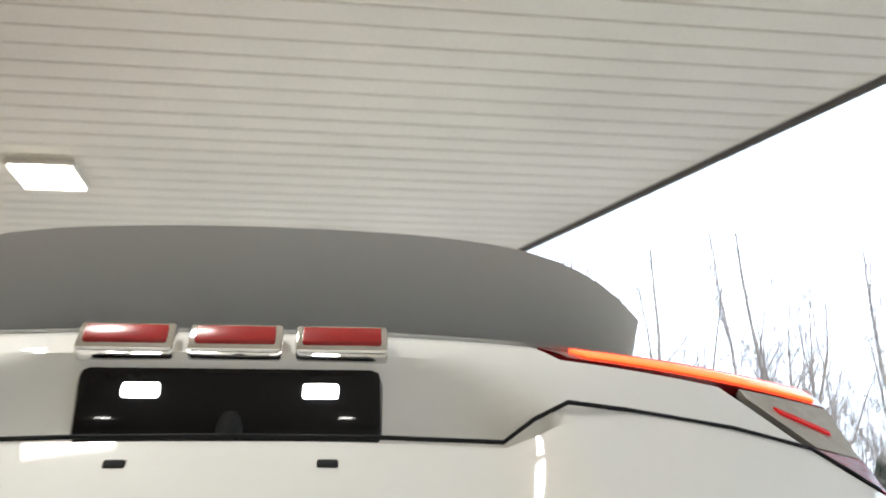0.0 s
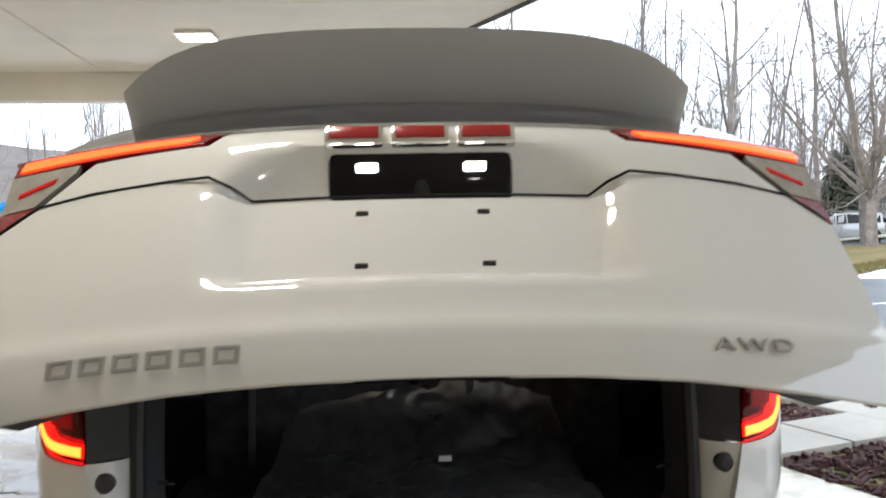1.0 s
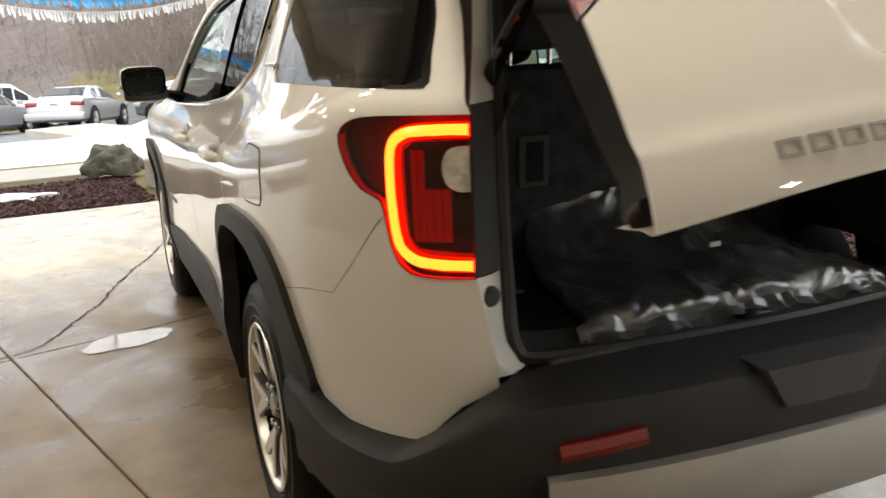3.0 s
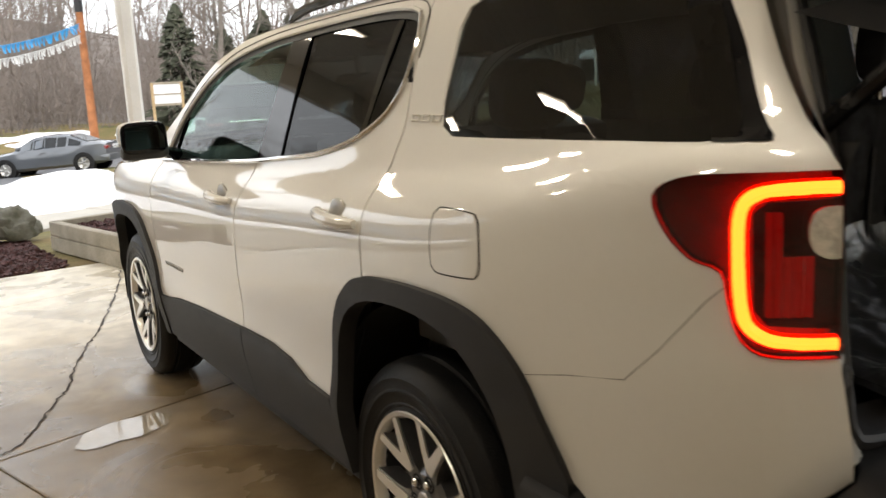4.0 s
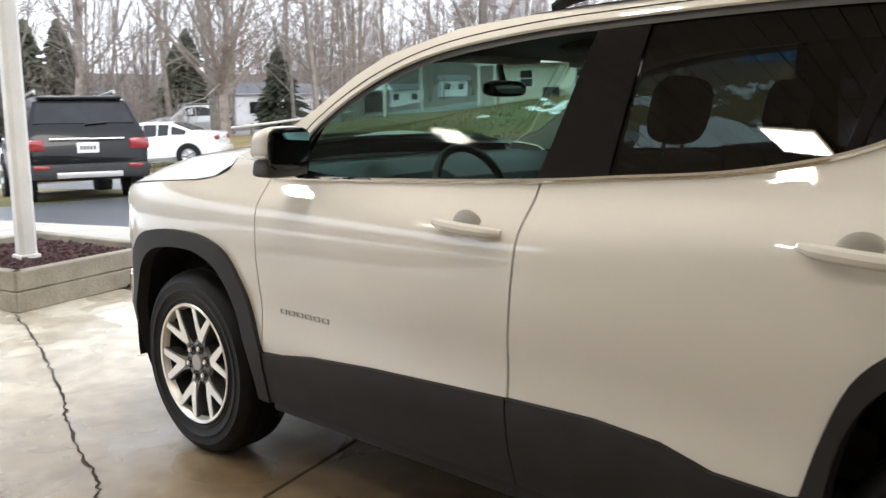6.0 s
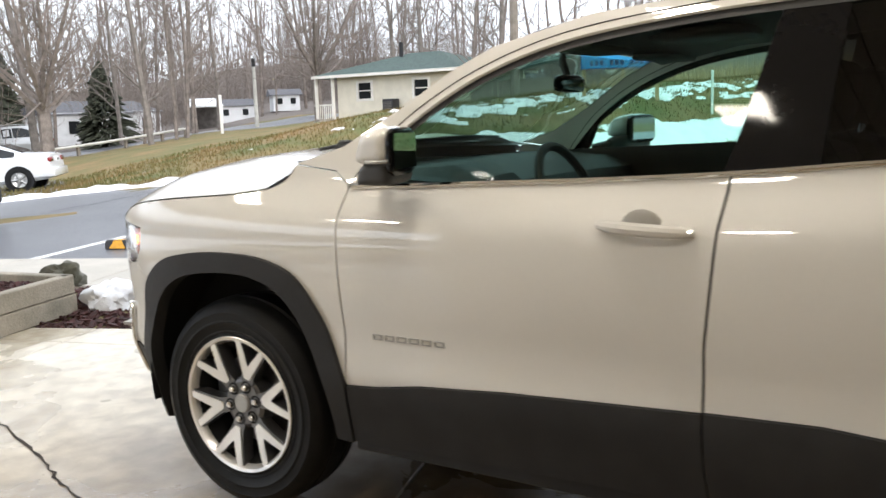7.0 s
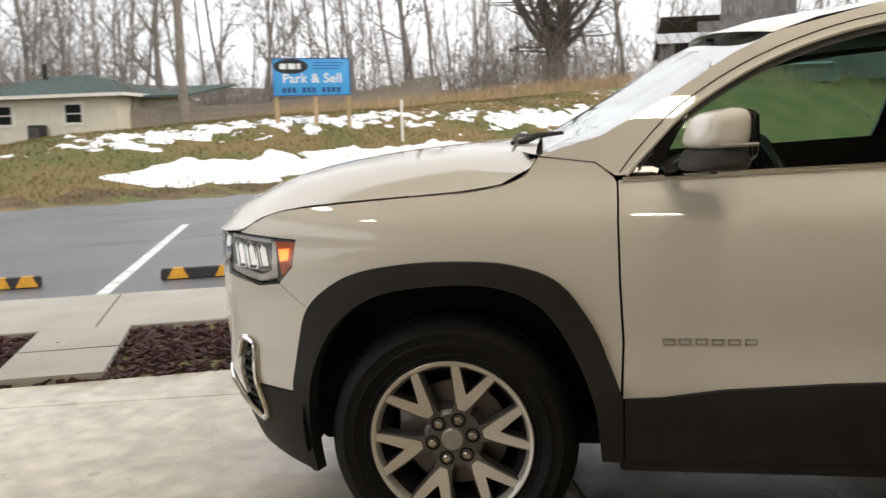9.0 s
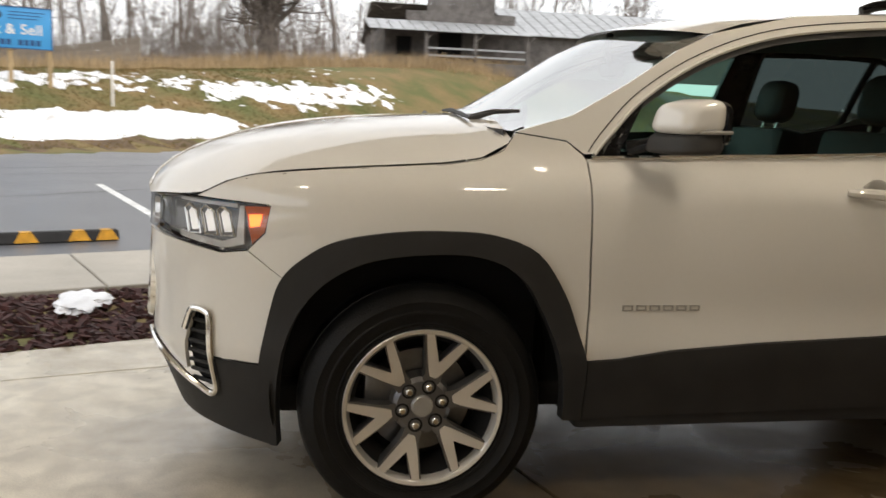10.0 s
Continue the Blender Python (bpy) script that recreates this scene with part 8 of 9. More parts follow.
def utility_pole(x, y, height, girth, material, label, arms=True, z=None):
    z = land(x, y) if z is None else z
    p = thing("utility_pole", label, "pole", at=(x, y, z), turn=-35)
    part("shaft", tube([(0, 0, -0.3), (0, 0, height)], [girth, girth * 0.7], 10), material, p)
    if arms:
        part("cross_arm", block((-1.2, -0.06, height - 0.7), (1.2, 0.06, height - 0.58)), POLEM, p)
        for k in (-1.1, -0.4, 0.4, 1.1):
            part("insulator", tube([(k, 0, height - 0.58), (k, 0, height - 0.42)], 0.04, 6), WHITESIDE, p)
    return p


utility_pole(36.5, 20.9, 11, 0.24, POLEM, "tall weathered wooden utility pole")
sp = utility_pole(40.6, 42.0, 4.4, 0.14, METALPOLE, "short pale wooden pole with a dark top", False)
part("dark_sleeve", tube([(0, 0, 3.95), (0, 0, 4.5)], 0.13, 10), SIGNBLACK, sp)
op = utility_pole(6.2, 42.0, 9.5, 0.20, ORANGEPOLE, "orange-brown wooden pole with a dark top", False)
part("dark_sleeve", tube([(0, 0, 5.9), (0, 0, 9.6)], 0.19, 10), SIGNBLACK, op)
utility_pole(20.3, 48.7, 11, 0.13, METALPOLE, "tall pale metal pole", False)
POLE_AT = (-4.5, 28.4)
gp = thing("lamp_pole", "tall slim grey metal lot pole", "pole", at=(*POLE_AT, land(*POLE_AT)))
part("shaft", tube([(0, 0, -0.1), (0, 0, 10.5)], [0.11, 0.07], 10), mat("dark_grey_metal", (0.13, 0.13, 0.13), 0.5, 0.4, 0.1, 4), gp)
part("base", block((-0.22, -0.22, -0.1), (0.22, 0.22, 0.12), 0.02), WALKC, gp)
for z in (4.55, 5.0, 5.3):
    part("clamp", lathe([(z, 0.09), (z, 0.12), (z + 0.06, 0.12), (z + 0.06, 0.09)], 12, "z"), METALPOLE, gp)

board = thing("notice_board", "framed pale board on two wooden legs", "sign", at=(9.0, 39.2, land(9.0, 39.2)), turn=-12)
bz = 2.05 - land(9.0, 39.2)
part("panel", block((-0.60, -0.03, bz - 0.95), (0.60, 0.03, bz), 0.01), WHITESIDE, board)
bm = bmesh.new()
for lo, hi in (((-0.68, -0.05, bz - 0.05), (0.68, 0.05, bz + 0.05)), ((-0.68, -0.05, bz - 1.0), (0.68, 0.05, bz - 0.9)), ((-0.60, -0.045, bz - 0.52), (0.60, -0.03, bz - 0.46))):
    block(lo, hi, 0, bm)
part("frame", bm, TIMBER, board, "", 20)
for x in (-0.64, 0.64):
    part("leg", block((x - 0.06, -0.06, -0.2), (x + 0.06, 0.06, bz + 0.02)), bpy.data.materials["pale_wood_post"], board)


def pennants(a, b, material, label, drop=0.30, sag=0.5, gap=0.17, seed=1, tab=0.13):
    """A string of small hanging film tabs between two points."""
    r = random.Random(seed)
    A, B = Vector(a), Vector(b)
    n = int((B - A).length / gap)
    at_ = [A.lerp(B, k / n) - Vector((0, 0, sag * 4 * (k / n) * (1 - k / n))) for k in range(n + 1)]
    t = thing("pennant_string", label, "pennants", "pennant strings")
    part("cord", tube(at_[::3] + [at_[-1]], 0.012, 4), material, t)
    d = (B - A)
    d.z = 0
    d.normalize()
    s = Vector((-d.y, d.x, 0))
    bm = bmesh.new()
    for p in at_[:-1]:
        w, sw_ = tab * r.uniform(0.8, 1.1), s * r.uniform(-0.12, 0.12)
        low = p + sw_ - Vector((0, 0, drop * r.uniform(0.75, 1.1)))
        v = [bm.verts.new(q) for q in (p, p + d * w, p.lerp(low, 0.5) + d * w + s * 0.03, low + d * w * r.uniform(0.7, 1), low + d * 0.01, p.lerp(low, 0.5) + s * 0.03)]
        bm.faces.new((v[0], v[1], v[2], v[5])), bm.faces.new((v[5], v[2], v[3], v[4]))
    ob = part("tab_fringe", bm, material, t, "fringe of film tabs", 0)
    tagged(ob, "fringe of film tabs", kind="stuff")
    return t


px, py = POLE_AT
OT = (6.2, 42.0)
for k, (m, c, zt, zl) in enumerate(((BLUEFILM, "blue", 3.65, 1.36), (WHITEFILM, "white", 3.38, 0.45), (BLUEFILM, "blue", 3.11, 0.10))):
    pennants((px, py, zt), (-13.5, 17.0, zl), m, c + " pennant string hanging from the lot pole", 0.25, 0.03, seed=k)
for k, (m, c, zt, zl) in enumerate(((BLUEFILM, "blue", 0.73, 2.30), (WHITEFILM, "white", 0.24, 2.00), (BLUEFILM, "blue", -0.19, 1.70))):
    pennants((px, py, zt), (-13.5, 17.0, zl), m, c + " pennant string hanging from the lot pole", 0.25, 0.03, seed=k + 5)
for k, (m, c, zt) in enumerate(((BLUEFILM, "blue", 3.9), (WHITEFILM, "white", 3.4))):
    pennants((px, py, zt), (OT[0], OT[1], 4.95 - 0.5 * k), m, c + " pennant string hanging between the poles", 0.36, 0.9, seed=k + 9)
flag = thing("feather_flag", "red white and blue feather flag on a thin pole", "flag", at=(-6.6, 28.3, land(-6.6, 28.3)))
part("pole", tube([(0.30, 0, -0.1), (0.30, 0, 3.0), (0.22, 0, 3.6), (0.0, 0, 3.95)], 0.02, 6), METALPOLE, flag)
for nm, m, zs in (("red_cloth", REDFILM, (3.05, 3.98)), ("white_cloth", WHITEFILM, (2.35, 3.05)), ("blue_cloth", BLUEFILM, (2.0, 2.35))):
    bm = bmesh.new()
    prev = None
    for k in range(7):
        z = zs[0] + (zs[1] - zs[0]) * k / 6
        f = max(0.0, (z - 3.05) / 0.93)
        wv = 0.04 * math.sin(z * 5)
        v = (bm.verts.new((-0.52 + 0.55 * f ** 1.6, wv, z)), bm.verts.new((0.28 - 0.22 * f ** 2, -wv * 0.3, z)))
        if prev:
            bm.faces.new((prev[0], prev[1], v[1], v[0]))
        prev = v
    part(nm, bm, m, flag, "", 40)

# guard rail along the far road
gr_ = thing("guard_rail", "grey steel guard rail beside the road", "guard rail")
pts = [(17, 43.5), (25.6, 39.9), (31.8, 38.9)]
rail = [Vector((x, y, land(x, y) + 0.50)) for x, y in pts]
rail = curve_through(rail, 6)
part("beam", tube(rail, 0.075, 6, flat=1.0), METALPOLE, gr_)
for p in rail[::2]:
    part("post", block((p.x - 0.07, p.y + 0.10, land(p.x, p.y) - 0.2), (p.x + 0.07, p.y + 0.24, p.z + 0.1)), POLEM, gr_)


# overhead lines
def cable(a, b, sag):
    A, B = Vector(a), Vector(b)
    c = thing("overhead_cable", "thin dark overhead utility cable", "cable", "overhead cables")
    part("wire", tube([A.lerp(B, k / 14) - Vector((0, 0, sag * 4 * (k / 14) * (1 - k / 14))) for k in range(15)], 0.022, 4), SIGNBLACK, c)


zp = land(36.5, 20.9) + 10.5
cable((36.5, 20.9, zp), (43, 30, 5.0), 0.5)
cable((36.5, 20.9, zp), (20.3, 48.7, land(20.3, 48.7) + 10.5), 1.0)
cable((36.5, 20.9, zp - 1.0), (60, -30, 13.5), 1.2)


# ---- cars on the lot ----
def lot_car(label, colour, style, at, turn, group="", plate=True):
    L, H, W, hood, tail, rad = {"suv": (4.5, 1.68, 0.92, 1.05, 1.06, 0.36), "sedan": (4.75, 1.45, 0.91, 0.96, 1.03, 0.33), "coupe": (4.78, 1.40, 0.93, 0.98, 1.03, 0.34), "truck": (5.6, 1.88, 0.98, 1.18, 1.15, 0.39)}[style]
    # stations: along, bottom, shoulder, top, half width at the shoulder, half width at the top
    if style == "suv":
        st = [(0.0, 0.42, 0.62, 0.70, 0.80, 0.74), (0.05, 0.38, 0.98, 1.02, 0.90, 0.82), (0.14, 0.36, 1.03, 1.16, 0.91, 0.80), (0.42, 0.34, 1.04, 1.58, 0.92, 0.66), (0.75, 0.30, 1.04, H - 0.02, 0.92, 0.66), (2.2, 0.26, 1.00, H, 0.92, 0.66), (2.75, 0.26, 0.98, H - 0.06, 0.92, 0.64), (3.45, 0.26, 0.95, 1.06, 0.91, 0.76), (4.1, 0.28, 0.88, 0.98, 0.88, 0.70), (4.42, 0.32, 0.72, 0.84, 0.80, 0.62), (4.5, 0.40, 0.55, 0.66, 0.70, 0.56)]
        cab = (2, 3, 5, 6, 7)
    elif style == "truck":
        st = [(0.0, 0.50, 0.95, 1.10, 0.94, 0.90), (0.06, 0.48, 1.12, 1.18, 0.98, 0.92), (1.75, 0.46, 1.12, 1.18, 0.98, 0.92), (1.80, 0.42, 1.15, 1.20, 0.98, 0.90), (1.98, 0.40, 1.16, H - 0.04, 0.98, 0.72), (2.9, 0.38, 1.15, H, 0.98, 0.72), (3.3, 0.38, 1.14, H - 0.05, 0.98, 0.70), (4.1, 0.38, 1.10, 1.20, 0.97, 0.84), (5.2, 0.40, 1.04, 1.12, 0.95, 0.80), (5.52, 0.42, 0.90, 1.0, 0.90, 0.74), (5.6, 0.5, 0.7, 0.8, 0.82, 0.70)]
        cab = (3, 4, 5, 6, 7)
    else:
        st = [(0.0, 0.40, 0.60, 0.68, 0.74, 0.68), (0.06, 0.32, 0.92, 0.98, 0.86, 0.74), (0.20, 0.28, 0.97, tail, 0.89, 0.72), (0.72, 0.25, 0.97, tail + 0.04, 0.91, 0.70), (1.45, 0.22, 0.95, H - 0.05, 0.91, 0.57), (2.3, 0.22, 0.93, H, 0.91, 0.58), (2.75, 0.22, 0.91, H - 0.06, 0.91, 0.56), (3.55, 0.22, 0.87, 0.97, 0.90, 0.72), (4.3, 0.24, 0.80, 0.88, 0.86, 0.66), (4.66, 0.28, 0.66, 0.74, 0.76, 0.56), (4.75, 0.36, 0.50, 0.60, 0.66, 0.5)]
        cab = (3, 4, 5, 6, 7)
    car = thing("parked_car", label, "car", group)
    bm = bmesh.new()
    rings = []
    for y, zb, zs, zt, hw, tw in st:
        half = [(hw * 0.86, zb), (hw * 0.98, zb + 0.10), (hw, zb * 0.45 + zs * 0.55), (hw * 0.985, zs), (tw + 0.03, zt - 0.035), (tw * 0.8, zt)]
        rings.append([bm.verts.new((x, y, z)) for x, z in half] + [bm.verts.new((-x, y, z)) for x, z in half[::-1]])
    for r0, r1 in zip(rings, rings[1:]):
        for k in range(12):
            bm.faces.new((r0[k], r0[(k + 1) % 12], r1[(k + 1) % 12], r1[k]))
    bm.faces.new(rings[0][::-1])
    bm.faces.new(rings[-1])
    bmesh.ops.recalc_face_normals(bm, faces=bm.faces)
    base_ = bm.copy()
    body = part("body", bm, colour, car, "", 32)
    base_.free()
    iA, iB, iC, iD, iE = cab

    def strip(i, j, f0, f1, g0, g1, push, side):
        """A pane on the cabin's side between stations i and j."""
        def pt(k, f):
            y, zb, zs, zt, hw, tw = st[k]
            x = hw * 0.985 + (tw + 0.03 - hw * 0.985) * f
            return Vector((side * (x + push), y, zs + (zt - 0.035 - zs) * f))
        bm2 = bmesh.new()
        q = [pt(i, f0).lerp(pt(j, f0), g0), pt(i, f0).lerp(pt(j, f0), g1), pt(i, f1).lerp(pt(j, f1), g1), pt(i, f1).lerp(pt(j, f1), g0)]
        v = [bm2.verts.new(c) for c in q]
        w = [bm2.verts.new(c - Vector((side * 0.02, 0, 0))) for c in q]
        bm2.faces.new(v)
        for k in range(4):
            bm2.faces.new((v[k], v[(k + 1) % 4], w[(k + 1) % 4], w[k]))
        return part("side_window", bm2, WINDARK, car, "", 20)
    for side in (-1, 1):
        strip(iB, iC, 0.10, 0.88, 0.06, 0.45, 0.006, side)
        strip(iB, iC, 0.10, 0.88, 0.50, 0.98, 0.006, side)
        strip(iA, iB, 0.14, 0.80, 0.35, 0.96, 0.006, side)
        strip(iC, iD, 0.10, 0.85, 0.02, 0.9, 0.006, side)
        strip(iD, iE, 0.16, 0.85, 0.02, 0.62, 0.006, side)

    def screen(i, j, name):
        bm2 = bmesh.new()
        a, b = st[i], st[j]
        q = []
        for f, x_ in ((0.08, 0.93), (0.92, 0.93)):
            y, zt, tw = a[0] + (b[0] - a[0]) * f, a[3] + (b[3] - a[3]) * f, a[5] + (b[5] - a[5]) * f
            q.append((tw * x_, y, zt))
        up = Vector((0, -0.008 if a[3] < b[3] else 0.008, 0.010))
        c = [Vector(q[0]), Vector(q[1]), Vector((-q[1][0], *q[1][1:])), Vector((-q[0][0], *q[0][1:]))]
        v = [bm2.verts.new(p + up) for p in c]
        w = [bm2.verts.new(p - up) for p in c]
        bm2.faces.new(v)
        for k in range(4):
            bm2.faces.new((v[k], v[(k + 1) % 4], w[(k + 1) % 4], w[k]))
        part(name, bm2, WINDARK, car, "", 20)
    screen(iA, iB, "rear_window")
    screen(iE, iD, "windscreen")
    wb = (0.92, L - 0.92) if style != "truck" else (1.15, L - 0.95)
    for y in wb:
        for side in (-1, 1):
            x0 = side * (W - 0.20)
            wh = tagged(new("wheel"))
            wh.parent = car
            part("wheel_arch", lathe([(side * (W - 0.22), 0.001), (side * (W - 0.22), rad + 0.07), (side * (W + 0.006), rad + 0.065), (side * (W + 0.006), rad - 0.02)], 20, "x"), DARK, wh)
            part("tyre", lathe([(side * (W - 0.20), rad * 0.62), (side * (W - 0.20), rad), (side * (W - 0.01), rad), (side * (W + 0.012), rad * 0.92), (side * (W + 0.012), rad * 0.66)], 24, "x"), RUBBER, wh)
            rm = lathe([(side * (W - 0.05), 0.001), (side * (W - 0.0), rad * 0.2), (side * (W - 0.035), rad * 0.34), (side * (W + 0.010), rad * 0.64), (side * (W - 0.1), rad * 0.67)], 24, "x")
            for k in range(5):
                a = k * 1.2566
                tube([(side * (W + 0.008), math.cos(a) * rad * 0.12, math.sin(a) * rad * 0.12), (side * (W + 0.012), math.cos(a) * rad * 0.62, math.sin(a) * rad * 0.62)], 0.035, 4, rm)
            part("rim", rm, SATIN, wh)
            wh.matrix_basis = pose(0, y, rad)
    y0 = st[1][0]
    zt = st[1][2]
    for side in (-1, 1):
        if style in ("suv", "truck"):
            part("tail_lamp", block((side * (W - 0.30) if side > 0 else -W - 0.005, -0.005, zt - 0.20), (W + 0.005 if side > 0 else -(W - 0.30), 0.34, zt - 0.02), 0.03), REDPLAST, car, "red tail lamp")
        else:
            part("tail_lamp", block((side * (W - 0.42) if side > 0 else -W + 0.05, 0.005, zt - 0.16), (W - 0.05 if side > 0 else -(W - 0.42), 0.30, zt - 0.02), 0.03), REDPLAST, car, "red tail lamp")
        part("headlamp", block((side * (W - 0.38) if side > 0 else -W + 0.08, L - 0.38, 0.62), (W - 0.08 if side > 0 else -(W - 0.38), L - 0.06, 0.78), 0.03), SATIN, car, "clear headlamp")
        part("mirror", block((side * W if side > 0 else -W - 0.16, st[iE][0] - 0.42, 0.98), (W + 0.16 if side > 0 else -W, st[iE][0] - 0.28, 1.12), 0.03), colour, car)
        part("door_handle", block((side * (W - 0.004) if side > 0 else -W - 0.02, 2.25, 0.82), (W + 0.02 if side > 0 else -(W - 0.004), 2.45, 0.85), 0.005), colour, car)
    part("rear_bumper", block((-W + 0.02, -0.06, 0.34), (W - 0.02, 0.30, 0.58), 0.04), CLAD if style in ("suv", "truck") else colour, car)
    if style == "suv":
        part("skid_plate", block((-0.48, -0.075, 0.36), (0.48, -0.05, 0.45), 0.01), SATIN, car, "silver skid plate")
        for side in (-1, 1):
            part("reflector", block((side * 0.58 if side > 0 else -0.80, -0.07, 0.50), (0.80 if side > 0 else -0.58, -0.05, 0.56), 0.01), REDPLAST, car)
            part("roof_rail", tube([(side * 0.60, 0.75, H + 0.0), (side * 0.60, 0.85, H + 0.06), (side * 0.60, 2.6, H + 0.05), (side * 0.60, 2.75, H - 0.04)], 0.018, 6), SATIN, car)
        part("spoiler", block((-0.62, 0.34, 1.575), (0.62, 0.62, 1.625), 0.015), colour, car)
        part("wiper", tube([(0.0, 0.13, 1.18), (0.34, 0.15, 1.21)], 0.015, 4), SIGNBLACK, car)
        part("belt_strip", block((-0.55, 0.005, 0.94), (0.55, 0.04, 0.97), 0.005), CHROME, car)
    if plate:
        part("number_plate", block((-0.16, st[1][0] - 0.06, 0.74), (0.16, st[1][0] + 0.05, 0.90), 0.006), WHITESIDE, car, "white plate with plain bars")
        bm = bmesh.new()
        for k in range(5):
            block((-0.12 + 0.05 * k, st[1][0] - 0.065, 0.79), (-0.085 + 0.05 * k, st[1][0] - 0.06, 0.85), 0, bm)
        part("plate_bars", bm, ALLOYDARK, car, "", 0)
    m = pose(at[0], at[1], fall(at[0], at[1]) - 0.0, 0, 0, turn)
    tip = (fall(at[0] - math.sin(radians(turn)) * 3, at[1] + math.cos(radians(turn)) * 3) - fall(*at)) / 3
    car.matrix_basis = m @ Matrix.Rotation(math.atan(tip), 4, "X")
    return car


BLACKP = mat("black_car_paint", (0.004, 0.0045, 0.006), 0.3, 0, 0.05, 2, coat=0.22, spec=0.10)
GREYP = mat("grey_car_paint", (0.085, 0.095, 0.11), 0.3, 0.3, 0.05, 2, coat=1.0)
SILVERP = mat("silver_car_paint", (0.42, 0.43, 0.44), 0.3, 0.4, 0.05, 2, coat=1.0)
WHITEP = mat("plain_white_car_paint", (0.72, 0.73, 0.74), 0.3, 0, 0.03, 2, coat=1.0)
lot_car("black SUV parked with its tail to the slab", BLACKP, "suv", (3.6, 13.1), -16)
lot_car("grey sedan parked near the wood's edge", GREYP, "sedan", (5.3, 33.2), 58)
lot_car("white hatchback parked side-on across the lot", WHITEP, "sedan", (9.4, 28.0), 71)
lot_car("white sedan parked beside the grass bank", WHITEP, "sedan", (13.4, 24.2), 43)
lot_car("dark grey SUV parked across the lower lot", GREYP, "suv", (-12.6, 29.0), -66)
lot_car("silver sedan parked on the lower lot", SILVERP, "sedan", (-7.6, 30.5), -28)
lot_car("silver coupe with a dark tail panel", SILVERP, "coupe", (-1.9, 27.6), -20)
lot_car("silver sedan parked on the lower lot", SILVERP, "sedan", (-5.2, 28.6), -24)
lot_car("white SUV parked on the lower lot", WHITEP, "suv", (-11.5, 35.5), -40)
lot_car("white pickup truck parked by the pole", WHITEP, "truck", (-6.8, 37.0), -80)
lot_car("silver SUV on the far road", SILVERP, "suv", (26.5, 43.5), 75)
lot_car("black sedan parked on the lower lot", BLACKP, "sedan", (-17.5, 30.5), -60)



# ---- wrapped floor mats in the cargo space ----
def plastic_film(name):
    """Thin clear film with sharp creases that catch the light."""
    m = bpy.data.materials.new(name)
    m.use_nodes = True
    n, l = m.node_tree.nodes, m.node_tree.links
    n.remove(n["Principled BSDF"])
    tr, gl, mx = n.new("ShaderNodeBsdfTransparent"), n.new("ShaderNodeBsdfGlossy"), n.new("ShaderNodeMixShader")
    no, bp, co = n.new("ShaderNodeTexNoise"), n.new("ShaderNodeBump"), n.new("ShaderNodeTexCoord")
    no.inputs["Scale"].default_value, no.inputs["Detail"].default_value, no.inputs["Distortion"].default_value = 6.0, 4.0, 1.2
    bp.inputs["Strength"].default_value, bp.inputs["Distance"].default_value = 0.55, 0.05
    l.new(co.outputs["Object"], no.inputs["Vector"])
    l.new(no.outputs["Fac"], bp.inputs["Height"])
    tr.inputs["Color"].default_value = (0.86, 0.86, 0.87, 1)
    gl.inputs["Roughness"].default_value = 0.30
    l.new(bp.outputs["Normal"], gl.inputs["Normal"])
    l.new(sheen(n, l, 0.26, 1.0, bp.outputs["Normal"]), mx.inputs["Fac"])
    haze, milky = n.new("ShaderNodeBsdfDiffuse"), n.new("ShaderNodeMixShader")
    haze.inputs["Color"].default_value, milky.inputs["Fac"].default_value = (0.72, 0.77, 0.82, 1), 0.045
    l.new(tr.outputs["BSDF"], milky.inputs[1])
    l.new(haze.outputs["BSDF"], milky.inputs[2])
    l.new(milky.outputs["Shader"], mx.inputs[1])
    l.new(gl.outputs["BSDF"], mx.inputs[2])
    l.new(mx.outputs["Shader"], n["Material Output"].inputs["Surface"])
    return m


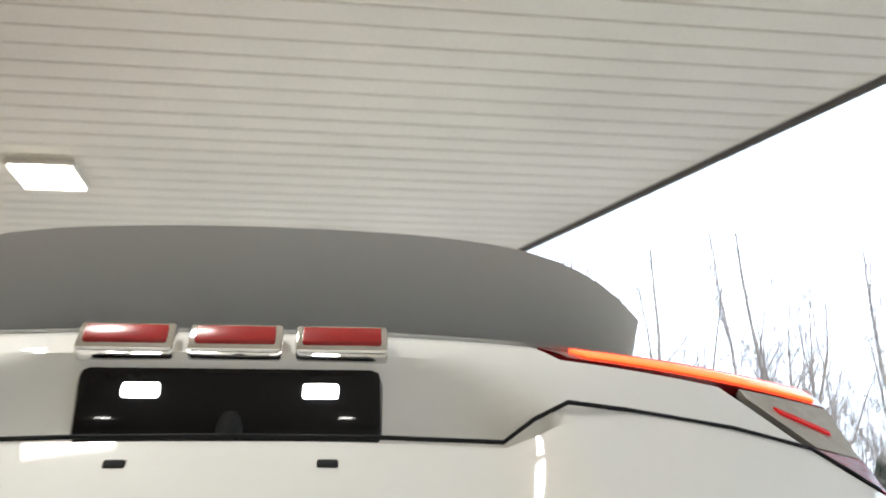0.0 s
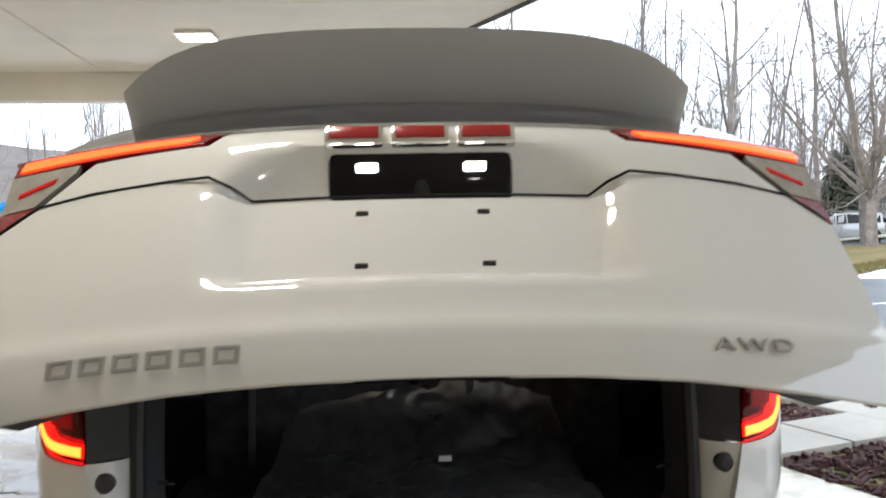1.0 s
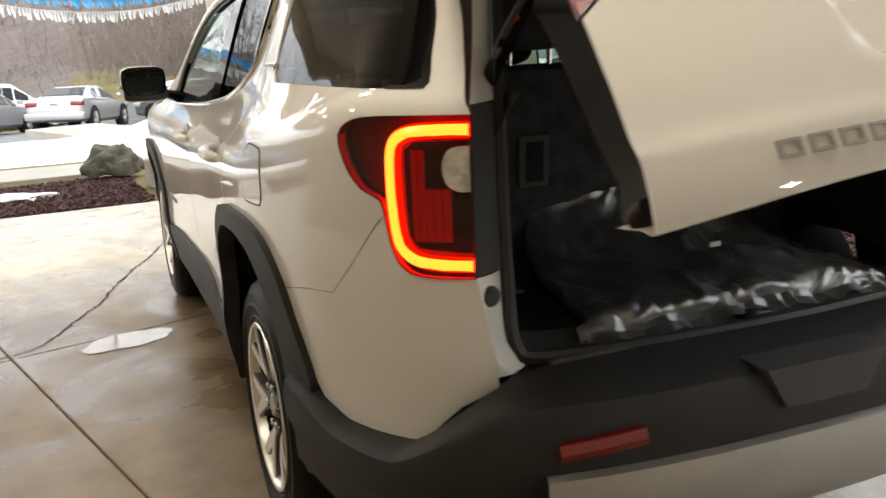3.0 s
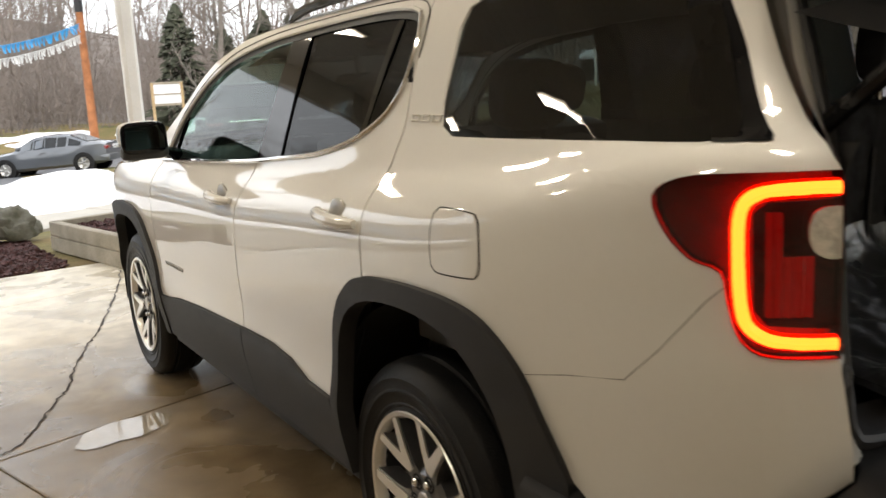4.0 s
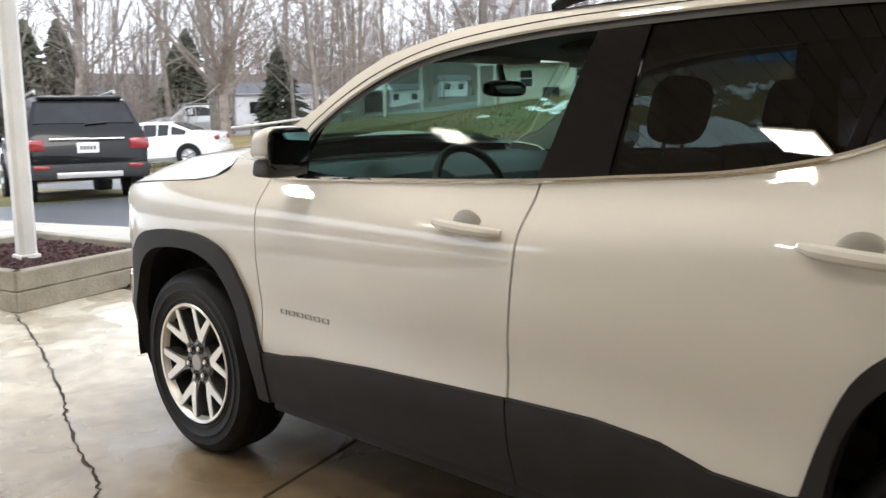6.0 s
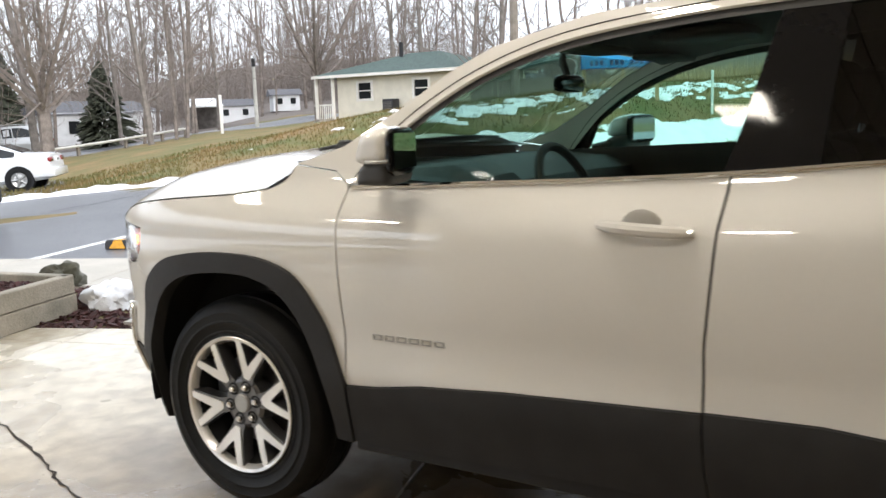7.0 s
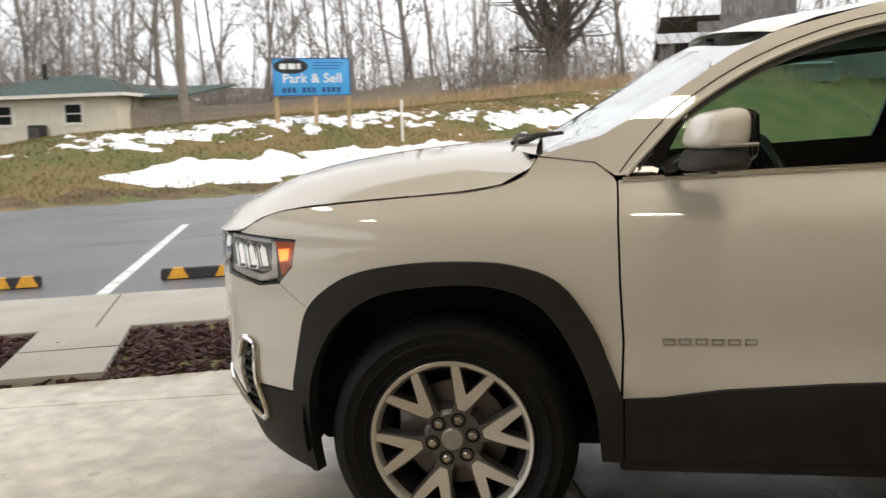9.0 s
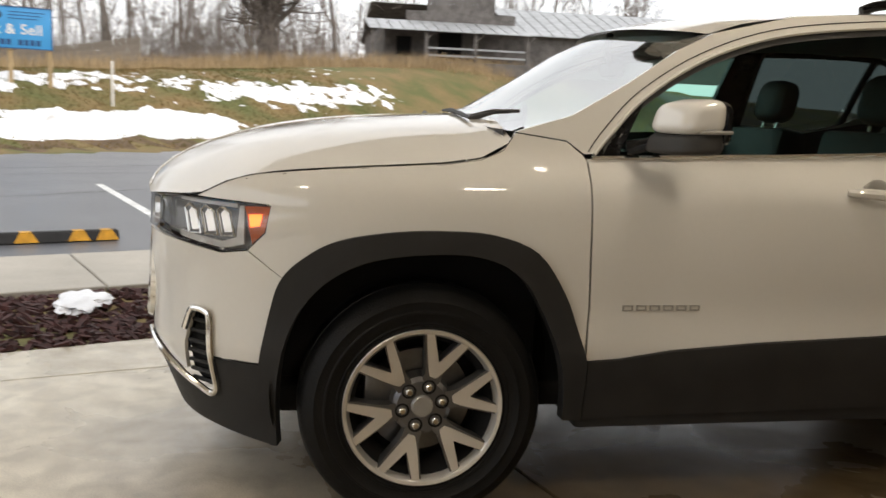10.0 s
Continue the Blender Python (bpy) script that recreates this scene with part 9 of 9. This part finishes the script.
bag = thing("floor_mat_bag", "dark floor mats wrapped in crinkled clear plastic", "floor mats")
BAGPROF = [(-0.945, 0.776), (-0.95, 0.80), (-0.935, 0.822), (-0.90, 0.832), (-0.80, 0.842), (-0.70, 0.858), (-0.61, 0.885), (-0.55, 0.925), (-0.515, 0.965), (-0.505, 0.99)]
BAGS = [(p.x, p.y) for p in curve_through([(a, b, 0) for a, b in BAGPROF], 5)]


def bag_at(f, k, lift, crumple, seed):
    y, z = BAGS[k]
    t = k / (len(BAGS) - 1)
    half = 0.43 - 0.10 * t + 0.012 * noise.noise(Vector((t * 6, seed, 0)))
    x = f * half + 0.03 * t
    c = crumple * (noise.noise(Vector((x * 9, y * 9 + z * 9, seed))) + 0.6 * abs(noise.noise(Vector((x * 22, y * 17, z * 22 + seed)))))
    top = lift + c - 0.02 * abs(f) ** 6
    return Vector((x, y - top * 0.35, max(z + top + 0.02 * math.sin(3 * f + 1) * t, 0.776)))


for nm, m, lift, cr, lab in (("mat", mat("black_rubber_mat", (0.032, 0.034, 0.037), 0.6, 0, 0.2, 9, 0.5, 200), 0.0, 0.006, "black floor mat"), ("plastic_wrap", plastic_film("clear_crinkled_film"), 0.012, 0.026, "crinkled clear plastic wrap")):
    bm = strip([[bag_at(f, k, lift, cr, 3.0) for f in steps(-1, 1, 0.025)] for k in range(len(BAGS))])
    part(nm, bm, m, bag, lab, 60 if nm == "mat" else 25)
rim = [bag_at(f, 1, 0.016, 0.03, 8.0) + Vector((0, -0.012, -0.004 + 0.006 * noise.noise(Vector((f * 12, 0, 0))))) for f in steps(-1, 1, 0.03)]
rim2 = [p + Vector((0, -0.025 - 0.01 * noise.noise(p * 20), -0.012 + 0.012 * noise.noise(p * 31))) for p in rim]
rim3 = [p + Vector((0, 0.02, 0.025 + 0.01 * noise.noise(p * 25))) for p in rim]
part("sealed_edge", strip([rim3, rim, rim2]), bpy.data.materials["clear_crinkled_film"], bag, "folded plastic edge", 20)
q = bag_at(0.12, 22, 0.03, 0.0, 3.0)
part("tag", block((q.x - 0.012, q.y - 0.004, q.z), (q.x + 0.018, q.y + 0.004, q.z + 0.012)), WHITEFILM, bag, "small white paper tag")
